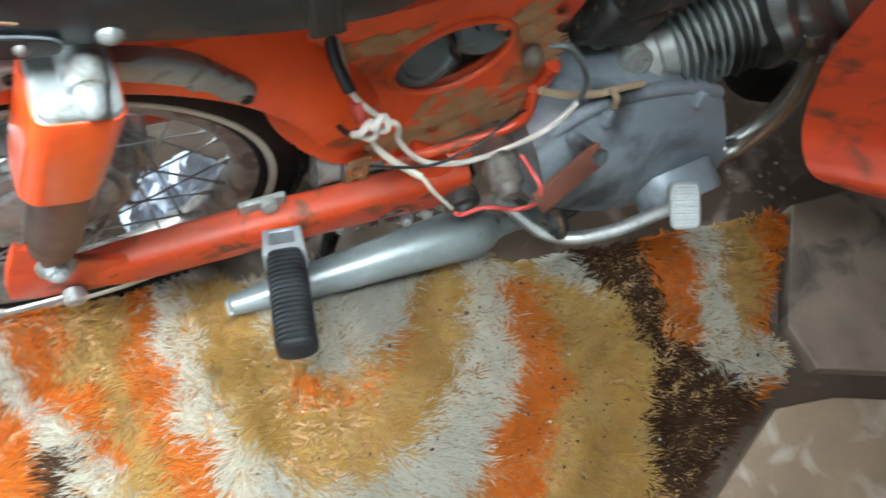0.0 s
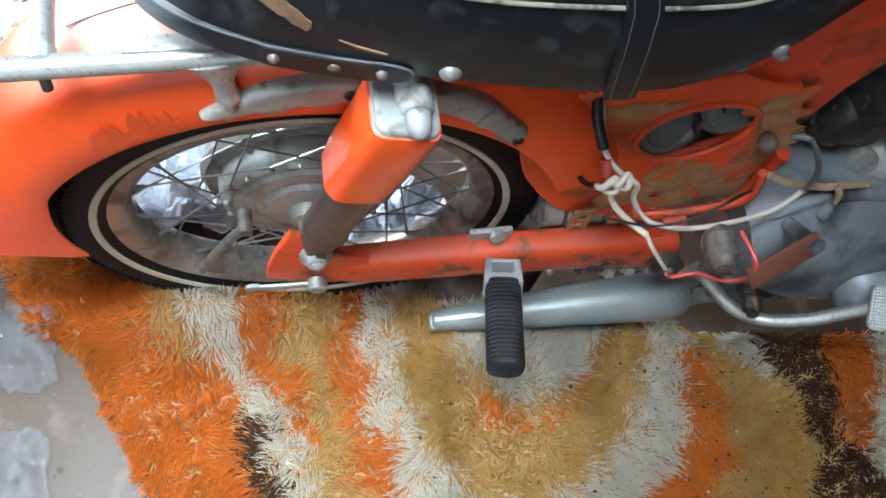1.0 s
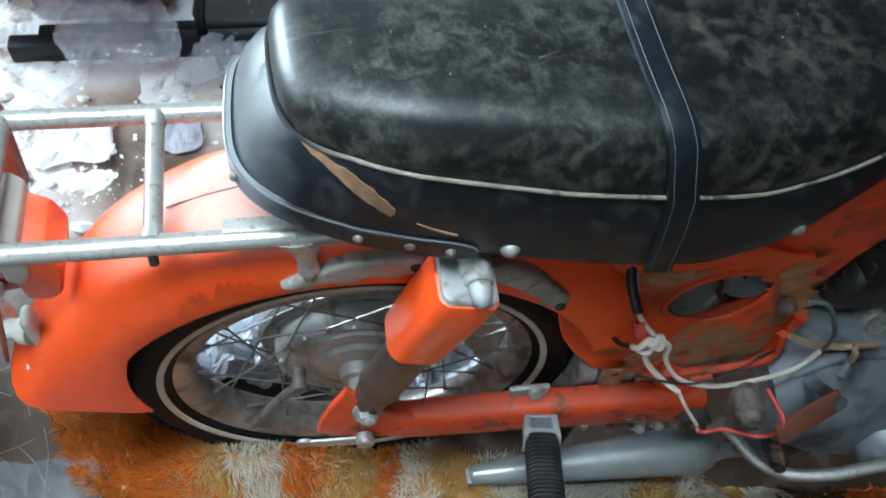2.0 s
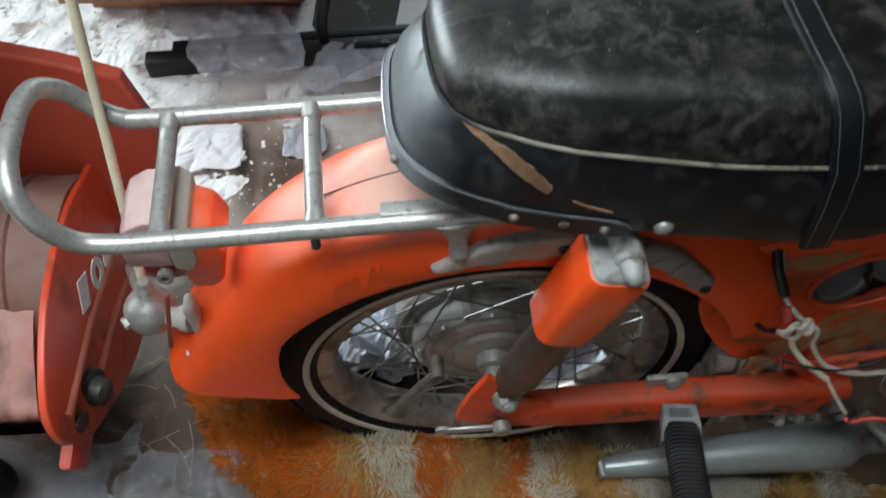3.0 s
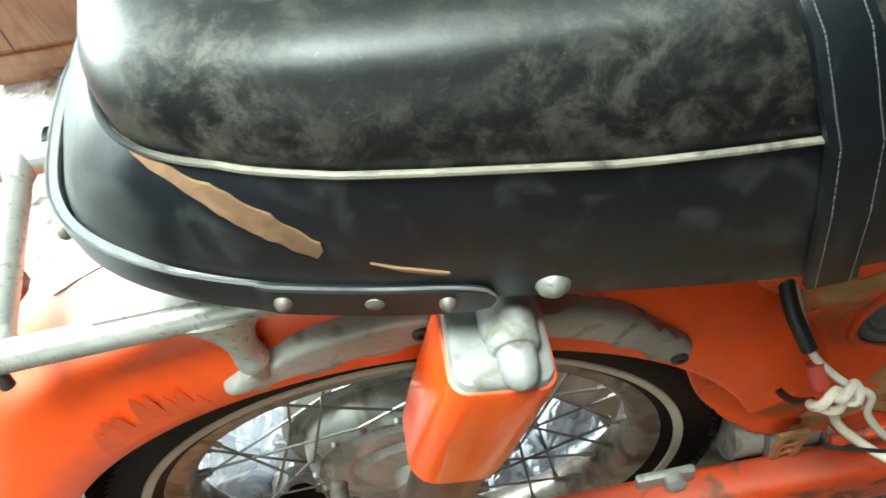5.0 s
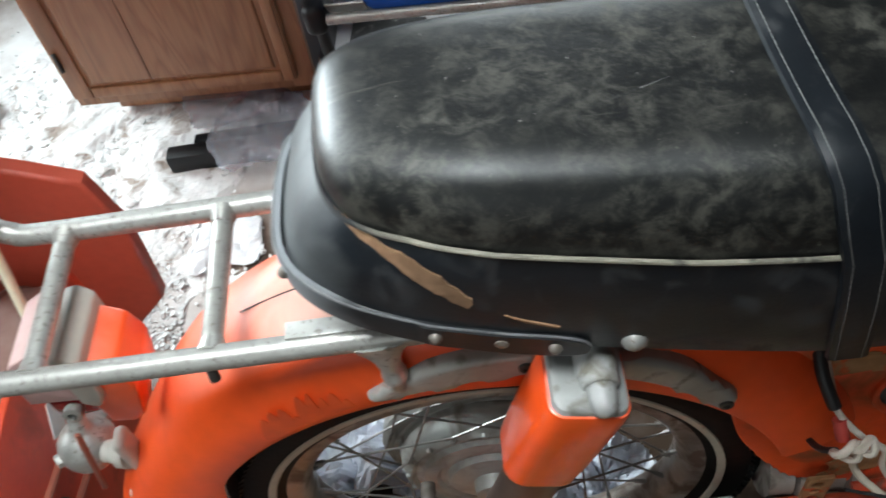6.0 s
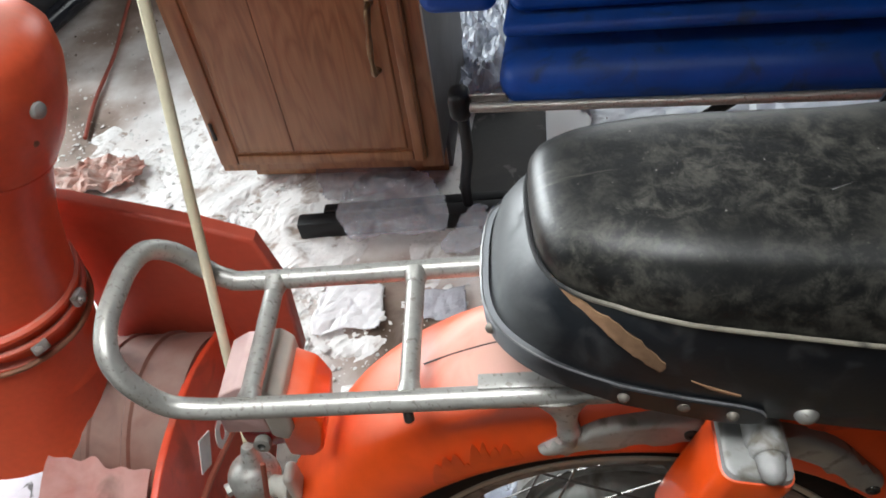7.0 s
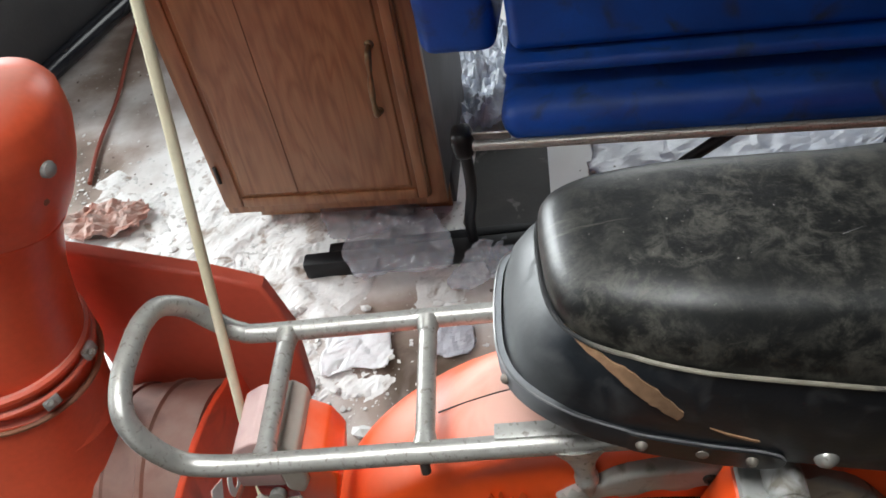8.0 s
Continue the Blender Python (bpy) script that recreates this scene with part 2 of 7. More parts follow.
def seat_top_material():
    """Black vinyl under an uneven film of dust, with faint scratches."""
    m = bpy.data.materials.new("dusty_black_vinyl")
    m.use_nodes = True
    nt = m.node_tree
    b = nt.nodes["Principled BSDF"]
    co = nt.nodes.new("ShaderNodeTexCoord").outputs["Object"]

    def cloud(scale, detail, rough, stretch=None, turn=0.0, swirl=0.0):
        src = co
        if stretch:
            mp = nt.nodes.new("ShaderNodeMapping")
            mp.inputs["Scale"].default_value, mp.inputs["Rotation"].default_value = stretch, (0, 0, turn)
            nt.links.new(co, mp.inputs["Vector"])
            src = mp.outputs[0]
        n = nt.nodes.new("ShaderNodeTexNoise")
        n.inputs["Scale"].default_value, n.inputs["Detail"].default_value, n.inputs["Roughness"].default_value = scale, detail, rough
        n.inputs["Distortion"].default_value = swirl
        nt.links.new(src, n.inputs["Vector"])
        return n.outputs["Fac"]

    def span(sock, lo, hi, a, c):
        n = nt.nodes.new("ShaderNodeMapRange")
        n.interpolation_type = "SMOOTHSTEP"
        for key, v in (("From Min", lo), ("From Max", hi), ("To Min", a), ("To Max", c)):
            n.inputs[key].default_value = v
        nt.links.new(sock, n.inputs["Value"])
        return n.outputs[0]

    def op(kind, a, c):
        n = nt.nodes.new("ShaderNodeMath")
        n.operation = kind
        for k, v in enumerate((a, c)):
            if isinstance(v, float):
                n.inputs[k].default_value = v
            else:
                nt.links.new(v, n.inputs[k])
        return n.outputs[0]

    dust = op("MULTIPLY", span(cloud(52, 13, 0.78, None, 0.0, 0.35), 0.43, 0.66, 0.0, 1.0), span(cloud(10, 6, 0.65), 0.34, 0.62, 0.35, 1.0))
    lines = op("MAXIMUM", span(cloud(1, 5, 0.6, (14, 240, 14), 0.5), 0.62, 0.72, 0.0, 0.5), span(cloud(1, 5, 0.6, (200, 12, 14), 0.9), 0.64, 0.74, 0.0, 0.4))
    specks = span(cloud(300, 2, 0.5), 0.70, 0.77, 0.0, 0.8)
    film_ = op("MAXIMUM", op("MAXIMUM", dust, lines), specks)
    mx = nt.nodes.new("ShaderNodeMix")
    mx.data_type = "RGBA"
    nt.links.new(film_, mx.inputs[0])
    mx.inputs[6].default_value, mx.inputs[7].default_value = (0.0028, 0.0032, 0.0036, 1), (0.070, 0.067, 0.055, 1)
    nt.links.new(mx.outputs[2], b.inputs["Base Color"])
    nt.links.new(span(dust, 0.0, 1.0, 0.42, 0.58), b.inputs["Roughness"])
    b.inputs["Specular IOR Level"].default_value = 0.5
    bump = nt.nodes.new("ShaderNodeBump")
    bump.inputs["Strength"].default_value, bump.inputs["Distance"].default_value = 0.10, 0.002
    nt.links.new(cloud(300, 4, 0.6), bump.inputs["Height"])
    nt.links.new(bump.outputs[0], b.inputs["Normal"])
    return m


vinyl_top = seat_top_material()
trim_dark = surf("grey_rubber_trim", (0.006, 0.007, 0.009), (0.016, 0.017, 0.02), 0.34, scale=12, bump=0.1)


def toned(m, colour, clean, worn, ragged=0.06):
    """Shifts the colour and dulls the surface along x between two limits, with a ragged edge."""
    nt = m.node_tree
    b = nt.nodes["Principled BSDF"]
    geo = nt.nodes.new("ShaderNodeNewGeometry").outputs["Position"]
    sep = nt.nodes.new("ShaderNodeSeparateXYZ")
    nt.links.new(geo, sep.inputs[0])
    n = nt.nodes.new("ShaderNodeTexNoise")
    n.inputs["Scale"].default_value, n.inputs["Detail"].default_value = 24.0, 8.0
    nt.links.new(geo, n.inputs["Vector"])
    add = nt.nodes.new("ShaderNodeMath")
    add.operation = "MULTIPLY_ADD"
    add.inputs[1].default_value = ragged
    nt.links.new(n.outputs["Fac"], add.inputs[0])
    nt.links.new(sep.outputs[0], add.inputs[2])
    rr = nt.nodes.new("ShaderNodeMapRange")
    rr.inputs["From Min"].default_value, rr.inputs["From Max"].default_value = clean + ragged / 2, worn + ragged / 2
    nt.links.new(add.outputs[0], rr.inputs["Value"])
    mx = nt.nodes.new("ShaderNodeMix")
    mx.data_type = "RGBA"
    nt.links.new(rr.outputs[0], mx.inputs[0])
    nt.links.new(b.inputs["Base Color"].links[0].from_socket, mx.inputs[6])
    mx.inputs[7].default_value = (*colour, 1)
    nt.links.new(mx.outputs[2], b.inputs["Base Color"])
    dull = nt.nodes.new("ShaderNodeMath")
    dull.operation = "MULTIPLY_ADD"
    dull.inputs[1].default_value = 0.35
    nt.links.new(rr.outputs[0], dull.inputs[0])
    nt.links.new(b.inputs["Roughness"].links[0].from_socket, dull.inputs[2])
    nt.links.new(dull.outputs[0], b.inputs["Roughness"])


# seat side and trim turn paler grey towards the rear
toned(trim_dark, (0.20, 0.21, 0.225), -0.135, -0.180)
toned(vinyl, (0.105, 0.110, 0.112), -0.135, -0.190, 0.07)
chrome = surf("worn_chrome", (0.44, 0.435, 0.41), (0.36, 0.35, 0.325), 0.42, 0.65, scale=60, bump=0.12, fine=200, blot=(0.19, 0.175, 0.15), blot_scale=230, blot_at=0.63, blot_soft=0.06)
alloy = surf("dull_alloy", (0.40, 0.39, 0.36), (0.28, 0.27, 0.245), 0.45, 0.35, scale=18, bump=0.15, blot=(0.14, 0.125, 0.10), blot_scale=50, blot_at=0.62, blot_soft=0.07)
cap_grey = surf("matte_grey_casting", (0.34, 0.34, 0.33), (0.27, 0.27, 0.26), 0.5, 0.15, scale=30, bump=0.12, blot=(0.15, 0.135, 0.11), blot_scale=45, blot_at=0.58, blot_soft=0.08)
piping_mat = surf("worn_piping", (0.26, 0.238, 0.186), (0.17, 0.154, 0.120), 0.55, scale=40, bump=0.1, blot=(0.05, 0.048, 0.042), blot_scale=28, blot_at=0.60, blot_soft=0.04)
toned(piping_mat, (0.02, 0.02, 0.021), -0.09, -0.125, 0.03)
rubbed_edge = surf("rubbed_edge", (0.27, 0.27, 0.275), (0.12, 0.122, 0.126), 0.35, 0.4, scale=30, bump=0.05)
engine_grey = surf("grey_engine_casting", (0.36, 0.385, 0.415), (0.20, 0.215, 0.235), 0.36, 0.3, scale=7, bump=0.10, fine=120, blot=(0.035, 0.033, 0.032), blot_scale=8, blot_at=0.545, blot_soft=0.09)
dark_metal = surf("grimy_dark_metal", (0.035, 0.032, 0.029), (0.085, 0.078, 0.07), 0.5, 0.6, scale=25, bump=0.3, blot=(0.2, 0.12, 0.07), blot_scale=40, blot_at=0.64)
brown_metal = surf("browned_metal", (0.10, 0.065, 0.05), (0.2, 0.15, 0.13), 0.4, 0.7, scale=12, bump=0.1)
silver_paint = surf("silver_exhaust", (0.30, 0.315, 0.31), (0.22, 0.232, 0.226), 0.36, 0.4, scale=10, bump=0.08, blot=(0.10, 0.09, 0.08), blot_scale=55, blot_at=0.70, blot_soft=0.04)
tyre_black = surf("black_tyre_rubber", (0.0035, 0.0035, 0.0035), (0.008, 0.0075, 0.007), 0.62, scale=16, bump=0.2, spec=0.16)
peg_rubber = surf("black_peg_rubber", (0.008, 0.008, 0.009), (0.022, 0.022, 0.023), 0.5, scale=30, bump=0.15, spec=0.35)
whitewall = surf("cream_whitewall", (0.52, 0.47, 0.38), (0.42, 0.37, 0.29), 0.6, scale=20, bump=0.05, blot=(0.2, 0.16, 0.12), blot_scale=50, blot_at=0.68)
cream = surf("cream_cord", (0.56, 0.50, 0.40), (0.44, 0.39, 0.31), 0.6, scale=40, bump=0.1)
wire_white = surf("dirty_white_wire", (0.62, 0.57, 0.49), (0.44, 0.38, 0.31), 0.5, scale=25, bump=0.05)
wire_red = surf("red_wire", (0.52, 0.07, 0.055), (0.4, 0.05, 0.04), 0.5, scale=20, bump=0.0)
wire_black = surf("black_wire", (0.012, 0.012, 0.013), None, 0.5, bump=0.0)
pad_white = surf("white_pedal_rubber", (0.56, 0.56, 0.54), (0.45, 0.45, 0.43), 0.6, scale=30, bump=0.1)
wood_pole = surf("pale_yellow_pole", (0.80, 0.74, 0.55), (0.70, 0.63, 0.44), 0.55, scale=9, bump=0.1)
blue_vinyl = surf("blue_vinyl", (0.003, 0.082, 0.46), (0.003, 0.050, 0.28), 0.40, scale=7, bump=0.10, fine=220, dust=(0.07, 0.11, 0.22), dust_amount=0.22, blot=(0.02, 0.045, 0.12), blot_scale=18, blot_at=0.62, blot_soft=0.08, spec=0.35)
black_paint = surf("black_paint", (0.004, 0.004, 0.005), (0.008, 0.008, 0.009), 0.42, scale=14, bump=0.05, spec=0.25)
dark_panel = surf("dark_grey_panel", (0.06, 0.062, 0.068), (0.085, 0.086, 0.09), 0.5, scale=6, bump=0.05)
lens_red = surf("dark_red_lens", (0.28, 0.008, 0.012), None, 0.18, bump=0.0, coat=0.5)
white_plastic = surf("white_plastic", (0.75, 0.74, 0.72), (0.62, 0.6, 0.58), 0.4, scale=12, bump=0.04)
lamp_pink = surf("dusty_pink_plastic", (0.45, 0.26, 0.25), (0.5, 0.33, 0.31), 0.5, scale=14, bump=0.05, dust=(0.55, 0.42, 0.4), dust_amount=0.7)
tan_foam = surf("torn_tan_foam", (0.27, 0.155, 0.085), (0.16, 0.09, 0.047), 0.9, scale=60, bump=0.5)
plaster = surf("white_plaster_flakes", (0.80, 0.79, 0.77), (0.68, 0.66, 0.63), 0.8, scale=20, bump=0.1, island=0.28)
sheet_white = surf("crumpled_white_plastic", (0.72, 0.75, 0.80), (0.6, 0.63, 0.70), 0.28, scale=14, bump=0.1)


def clear_plastic(name, colour, alpha, rough):
    m = surf(name, colour, tuple(c * 0.85 for c in colour), rough, scale=34, bump=1.0, fine=75)
    m.node_tree.nodes["Principled BSDF"].inputs["Alpha"].default_value = alpha
    return m


film_dusty = clear_plastic("dusty_torn_plastic", (0.60, 0.61, 0.67), 0.36, 0.16)
paper_white = surf("dirty_white_paper", (0.76, 0.75, 0.76), (0.66, 0.65, 0.66), 0.6, scale=14, bump=0.1)
film_bright = clear_plastic("bright_crinkled_plastic", (0.50, 0.52, 0.57), 0.17, 0.07)
sheet_grey = surf("dusty_clear_plastic", (0.42, 0.42, 0.46), (0.32, 0.31, 0.34), 0.32, scale=9, bump=0.15)

# ---------------------------------------------------------------- room


def floor_material():
    """Brown floor; plaster dust lies thick behind the moped and thins out towards it."""
    m = surf("dirty_brown_floor", (0.100, 0.066, 0.043), (0.050, 0.031, 0.020), 0.42, scale=1.7, bump=0.25, fine=45,
             blot=(0.17, 0.125, 0.10), blot_scale=14, blot_at=0.62, blot_soft=0.08)
    nt = m.node_tree
    b = nt.nodes["Principled BSDF"]
    co = nt.nodes.new("ShaderNodeTexCoord").outputs["Object"]
    sep = nt.nodes.new("ShaderNodeSeparateXYZ")
    nt.links.new(co, sep.inputs[0])
    n = nt.nodes.new("ShaderNodeTexNoise")
    n.inputs["Scale"].default_value, n.inputs["Detail"].default_value = 4.0, 8.0
    nt.links.new(co, n.inputs["Vector"])
    add = nt.nodes.new("ShaderNodeMath")
    add.operation = "MULTIPLY_ADD"
    add.inputs[1].default_value = 2.2
    nt.links.new(n.outputs["Fac"], add.inputs[0])
    depth = nt.nodes.new("ShaderNodeMath")
    depth.operation = "MULTIPLY"
    depth.inputs[1].default_value = 1.6
    nt.links.new(sep.outputs[1], depth.inputs[0])
    # the white tone is lowered west of x -0.95
    bare = nt.nodes.new("ShaderNodeMapRange")
    bare.inputs["From Min"].default_value, bare.inputs["From Max"].default_value = -1.35, -0.95
    bare.inputs["To Min"].default_value, bare.inputs["To Max"].default_value = -0.7, 0.0
    nt.links.new(sep.outputs[0], bare.inputs["Value"])
    both = nt.nodes.new("ShaderNodeMath")
    most = nt.nodes.new("ShaderNodeMath")
    most.operation = "MINIMUM"
    most.inputs[1].default_value = 1.4
    nt.links.new(depth.outputs[0], most.inputs[0])
    nt.links.new(most.outputs[0], both.inputs[0])
    nt.links.new(bare.outputs[0], both.inputs[1])
    east = nt.nodes.new("ShaderNodeMapRange")
    east.inputs["From Min"].default_value, east.inputs["From Max"].default_value = -0.72, -0.45
    east.inputs["To Min"].default_value, east.inputs["To Max"].default_value = 0.0, -0.42
    nt.links.new(sep.outputs[0], east.inputs["Value"])
    near = nt.nodes.new("ShaderNodeMapRange")
    near.inputs["From Min"].default_value, near.inputs["From Max"].default_value = 0.70, 0.85
    near.inputs["To Min"].default_value, near.inputs["To Max"].default_value = 1.0, 0.0
    nt.links.new(sep.outputs[1], near.inputs["Value"])
    less = nt.nodes.new("ShaderNodeMath")
    less.operation = "MULTIPLY_ADD"
    nt.links.new(east.outputs[0], less.inputs[0])
    nt.links.new(near.outputs[0], less.inputs[1])
    nt.links.new(both.outputs[0], less.inputs[2])
    nt.links.new(less.outputs[0], add.inputs[2])
    rr = nt.nodes.new("ShaderNodeMapRange")
    rr.inputs["From Min"].default_value, rr.inputs["From Max"].default_value = 1.8, 2.3
    nt.links.new(add.outputs[0], rr.inputs["Value"])
    thin = nt.nodes.new("ShaderNodeMapRange")
    thin.inputs["From Min"].default_value, thin.inputs["From Max"].default_value, thin.inputs["To Max"].default_value = 1.42, 1.82, 0.85
    nt.links.new(add.outputs[0], thin.inputs["Value"])
    tan = nt.nodes.new("ShaderNodeMix")
    tan.data_type = "RGBA"
    nt.links.new(thin.outputs[0], tan.inputs[0])
    nt.links.new(b.inputs["Base Color"].links[0].from_socket, tan.inputs[6])
    tan.inputs[7].default_value = (0.38, 0.295, 0.25, 1)
    mx = nt.nodes.new("ShaderNodeMix")
    mx.data_type = "RGBA"
    nt.links.new(rr.outputs[0], mx.inputs[0])
    nt.links.new(tan.outputs[2], mx.inputs[6])
    mx.inputs[7].default_value = (0.80, 0.785, 0.765, 1)
    nt.links.new(mx.outputs[2], b.inputs["Base Color"])
    return m


def wood_material():
    m = bpy.data.materials.new("oak_veneer")
    m.use_nodes = True
    nt = m.node_tree
    b = nt.nodes["Principled BSDF"]
    co = nt.nodes.new("ShaderNodeTexCoord").outputs["Object"]
    mp = nt.nodes.new("ShaderNodeMapping")
    mp.inputs["Scale"].default_value = (9, 9, 1.5)
    nt.links.new(co, mp.inputs["Vector"])
    w = nt.nodes.new("ShaderNodeTexNoise")
    w.inputs["Scale"].default_value, w.inputs["Detail"].default_value, w.inputs["Distortion"].default_value = 1.6, 3.0, 0.8
    nt.links.new(mp.outputs[0], w.inputs["Vector"])
    mul = nt.nodes.new("ShaderNodeMath")
    mul.operation = "MULTIPLY"
    mul.inputs[1].default_value = 11
    nt.links.new(w.outputs["Fac"], mul.inputs[0])
    phase = mul.outputs[0]
    for kx, kz, reach, rings in ((-0.545, 0.300, 0.15, 7.0), (-0.585, 0.52, 0.13, 4.0)):
        # a knot bends the grain into ovals round it
        off = nt.nodes.new("ShaderNodeMapping")
        off.inputs["Location"].default_value, off.inputs["Scale"].default_value = (-kx, 0, -kz * 0.42), (1, 0, 0.42)
        nt.links.new(co, off.inputs["Vector"])
        ln = nt.nodes.new("ShaderNodeVectorMath")
        ln.operation = "LENGTH"
        nt.links.new(off.outputs[0], ln.inputs[0])
        near = nt.nodes.new("ShaderNodeMapRange")
        near.interpolation_type = "SMOOTHSTEP"
        for key, v in (("From Min", 0.0), ("From Max", reach), ("To Min", rings), ("To Max", 0.0)):
            near.inputs[key].default_value = v
        nt.links.new(ln.outputs["Value"], near.inputs["Value"])
        both = nt.nodes.new("ShaderNodeMath")
        nt.links.new(phase, both.inputs[0])
        nt.links.new(near.outputs[0], both.inputs[1])
        phase = both.outputs[0]
    fr = nt.nodes.new("ShaderNodeMath")
    fr.operation = "PINGPONG"
    fr.inputs[1].default_value = 1
    nt.links.new(phase, fr.inputs[0])
    gm = nt.nodes.new("ShaderNodeMapping")
    gm.inputs["Scale"].default_value = (160, 160, 5)
    nt.links.new(co, gm.inputs["Vector"])
    g = nt.nodes.new("ShaderNodeTexNoise")
    g.inputs["Scale"].default_value = 1.0
    nt.links.new(gm.outputs[0], g.inputs["Vector"])
    r = nt.nodes.new("ShaderNodeValToRGB")
    r.color_ramp.elements[0].color, r.color_ramp.elements[1].color = (0.215, 0.108, 0.050, 1), (0.160, 0.074, 0.032, 1)
    r.color_ramp.elements[0].position, r.color_ramp.elements[1].position = 0.25, 1.0
    nt.links.new(fr.outputs[0], r.inputs[0])
    mx = nt.nodes.new("ShaderNodeMix")
    mx.data_type = "RGBA"
    mx.blend_type = "MULTIPLY"
    mx.inputs[0].default_value = 0.5
    nt.links.new(r.outputs[0], mx.inputs[6])
    nt.links.new(g.outputs["Fac"], mx.inputs[7])
    gain = nt.nodes.new("ShaderNodeMix")
    gain.data_type = "RGBA"
    gain.blend_type = "MULTIPLY"
    gain.inputs[0].default_value = 1.0
    gain.inputs[7].default_value = (1.75, 1.66, 1.58, 1)
    nt.links.new(mx.outputs[2], gain.inputs[6])
    nt.links.new(gain.outputs[2], b.inputs["Base Color"])
    b.inputs["Roughness"].default_value = 0.42
    n = nt.nodes.new("ShaderNodeBump")
    n.inputs["Strength"].default_value, n.inputs["Distance"].default_value = 0.15, 0.001
    nt.links.new(g.outputs["Fac"], n.inputs["Height"])
    nt.links.new(n.outputs[0], b.inputs["Normal"])
    return m


floor_mat = floor_material()
wall_mat = surf("stained_brown_wall", (0.075, 0.06, 0.05), (0.05, 0.04, 0.033), 0.8, scale=2.5, bump=0.15)
oak = wood_material()

bm = bmesh.new()
rbox(bm, pose(0, 0.5, -0.05), (6.2, 5.6, 0.1), 0)
solid("floor", bm, floor_mat, "dirty brown floor strewn with white plaster and torn plastic", "floor", kind="structure")
bm = bmesh.new()
# opening in the unseen ceiling, assumed so that the roof light can enter
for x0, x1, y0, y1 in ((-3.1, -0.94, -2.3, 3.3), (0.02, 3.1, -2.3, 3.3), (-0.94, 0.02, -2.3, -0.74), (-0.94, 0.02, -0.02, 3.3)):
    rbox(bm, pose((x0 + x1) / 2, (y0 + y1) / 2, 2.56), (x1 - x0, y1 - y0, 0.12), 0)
solid("ceiling", bm, wall_mat, "plain stained ceiling of the store room with an assumed roof opening", "ceiling", kind="structure")


def wall(name, along, at, lo, hi, openings, label):
    """A wall 0.12 thick along an axis, with window openings (lo, hi, sill, head) in order."""
    b = bmesh.new()

    def block(u0, u1, z0, z1):
        size, mid = (u1 - u0, 0.12, z1 - z0), ((u0 + u1) / 2, (z0 + z1) / 2)
        if along == "x":
            rbox(b, pose(mid[0], at, mid[1]), size, 0)
        else:
            rbox(b, pose(at, mid[0], mid[1]), (0.12, size[0], size[2]), 0)

    edge = lo
    for a0, a1, sill, head in openings:
        block(edge, a0, 0, 2.5)
        block(a0, a1, 0, sill)
        block(a0, a1, head, 2.5)
        edge = a1
    block(edge, hi, 0, 2.5)
    return solid(name, b, wall_mat, label, "wall", kind="structure")


# the north opening is added for the back lamp and stays out of view
wall("wall_north", "x", 3.24, -3.0, 3.0, [(-0.35, 0.95, 0.85, 2.0)], "stained brown store-room wall with an assumed, unseen window opening")
wall("wall_south", "x", -2.24, -3.0, 3.0, [(-1.75, 0.15, 0.6, 1.9)], "stained brown store-room wall with an assumed, unseen window opening")
wall("wall_west", "y", -3.04, -2.18, 3.18, [(-0.55, 0.95, 0.9, 2.1), (1.40, 2.90, 0.85, 2.15)], "stained brown store-room wall with two window openings")
wall("wall_east", "y", 3.04, -2.18, 3.18, [(2.2, 2.9, 1.0, 1.9)], "stained brown store-room wall with a small window opening")

# ---------------------------------------------------------------- moped
AX, AY, AZ = -0.092, -0.012, 0.315
MID = -0.005
moped = thing("moped", (AX, MID, 0.0), "old orange moped with black seat and chrome rack beside a rug", "moped")


def ring_y(r, y, n=64):
    return [Vector((AX + r * math.cos(a), y, AZ + r * math.sin(a))) for a in (2 * math.pi * k / n for k in range(n))]


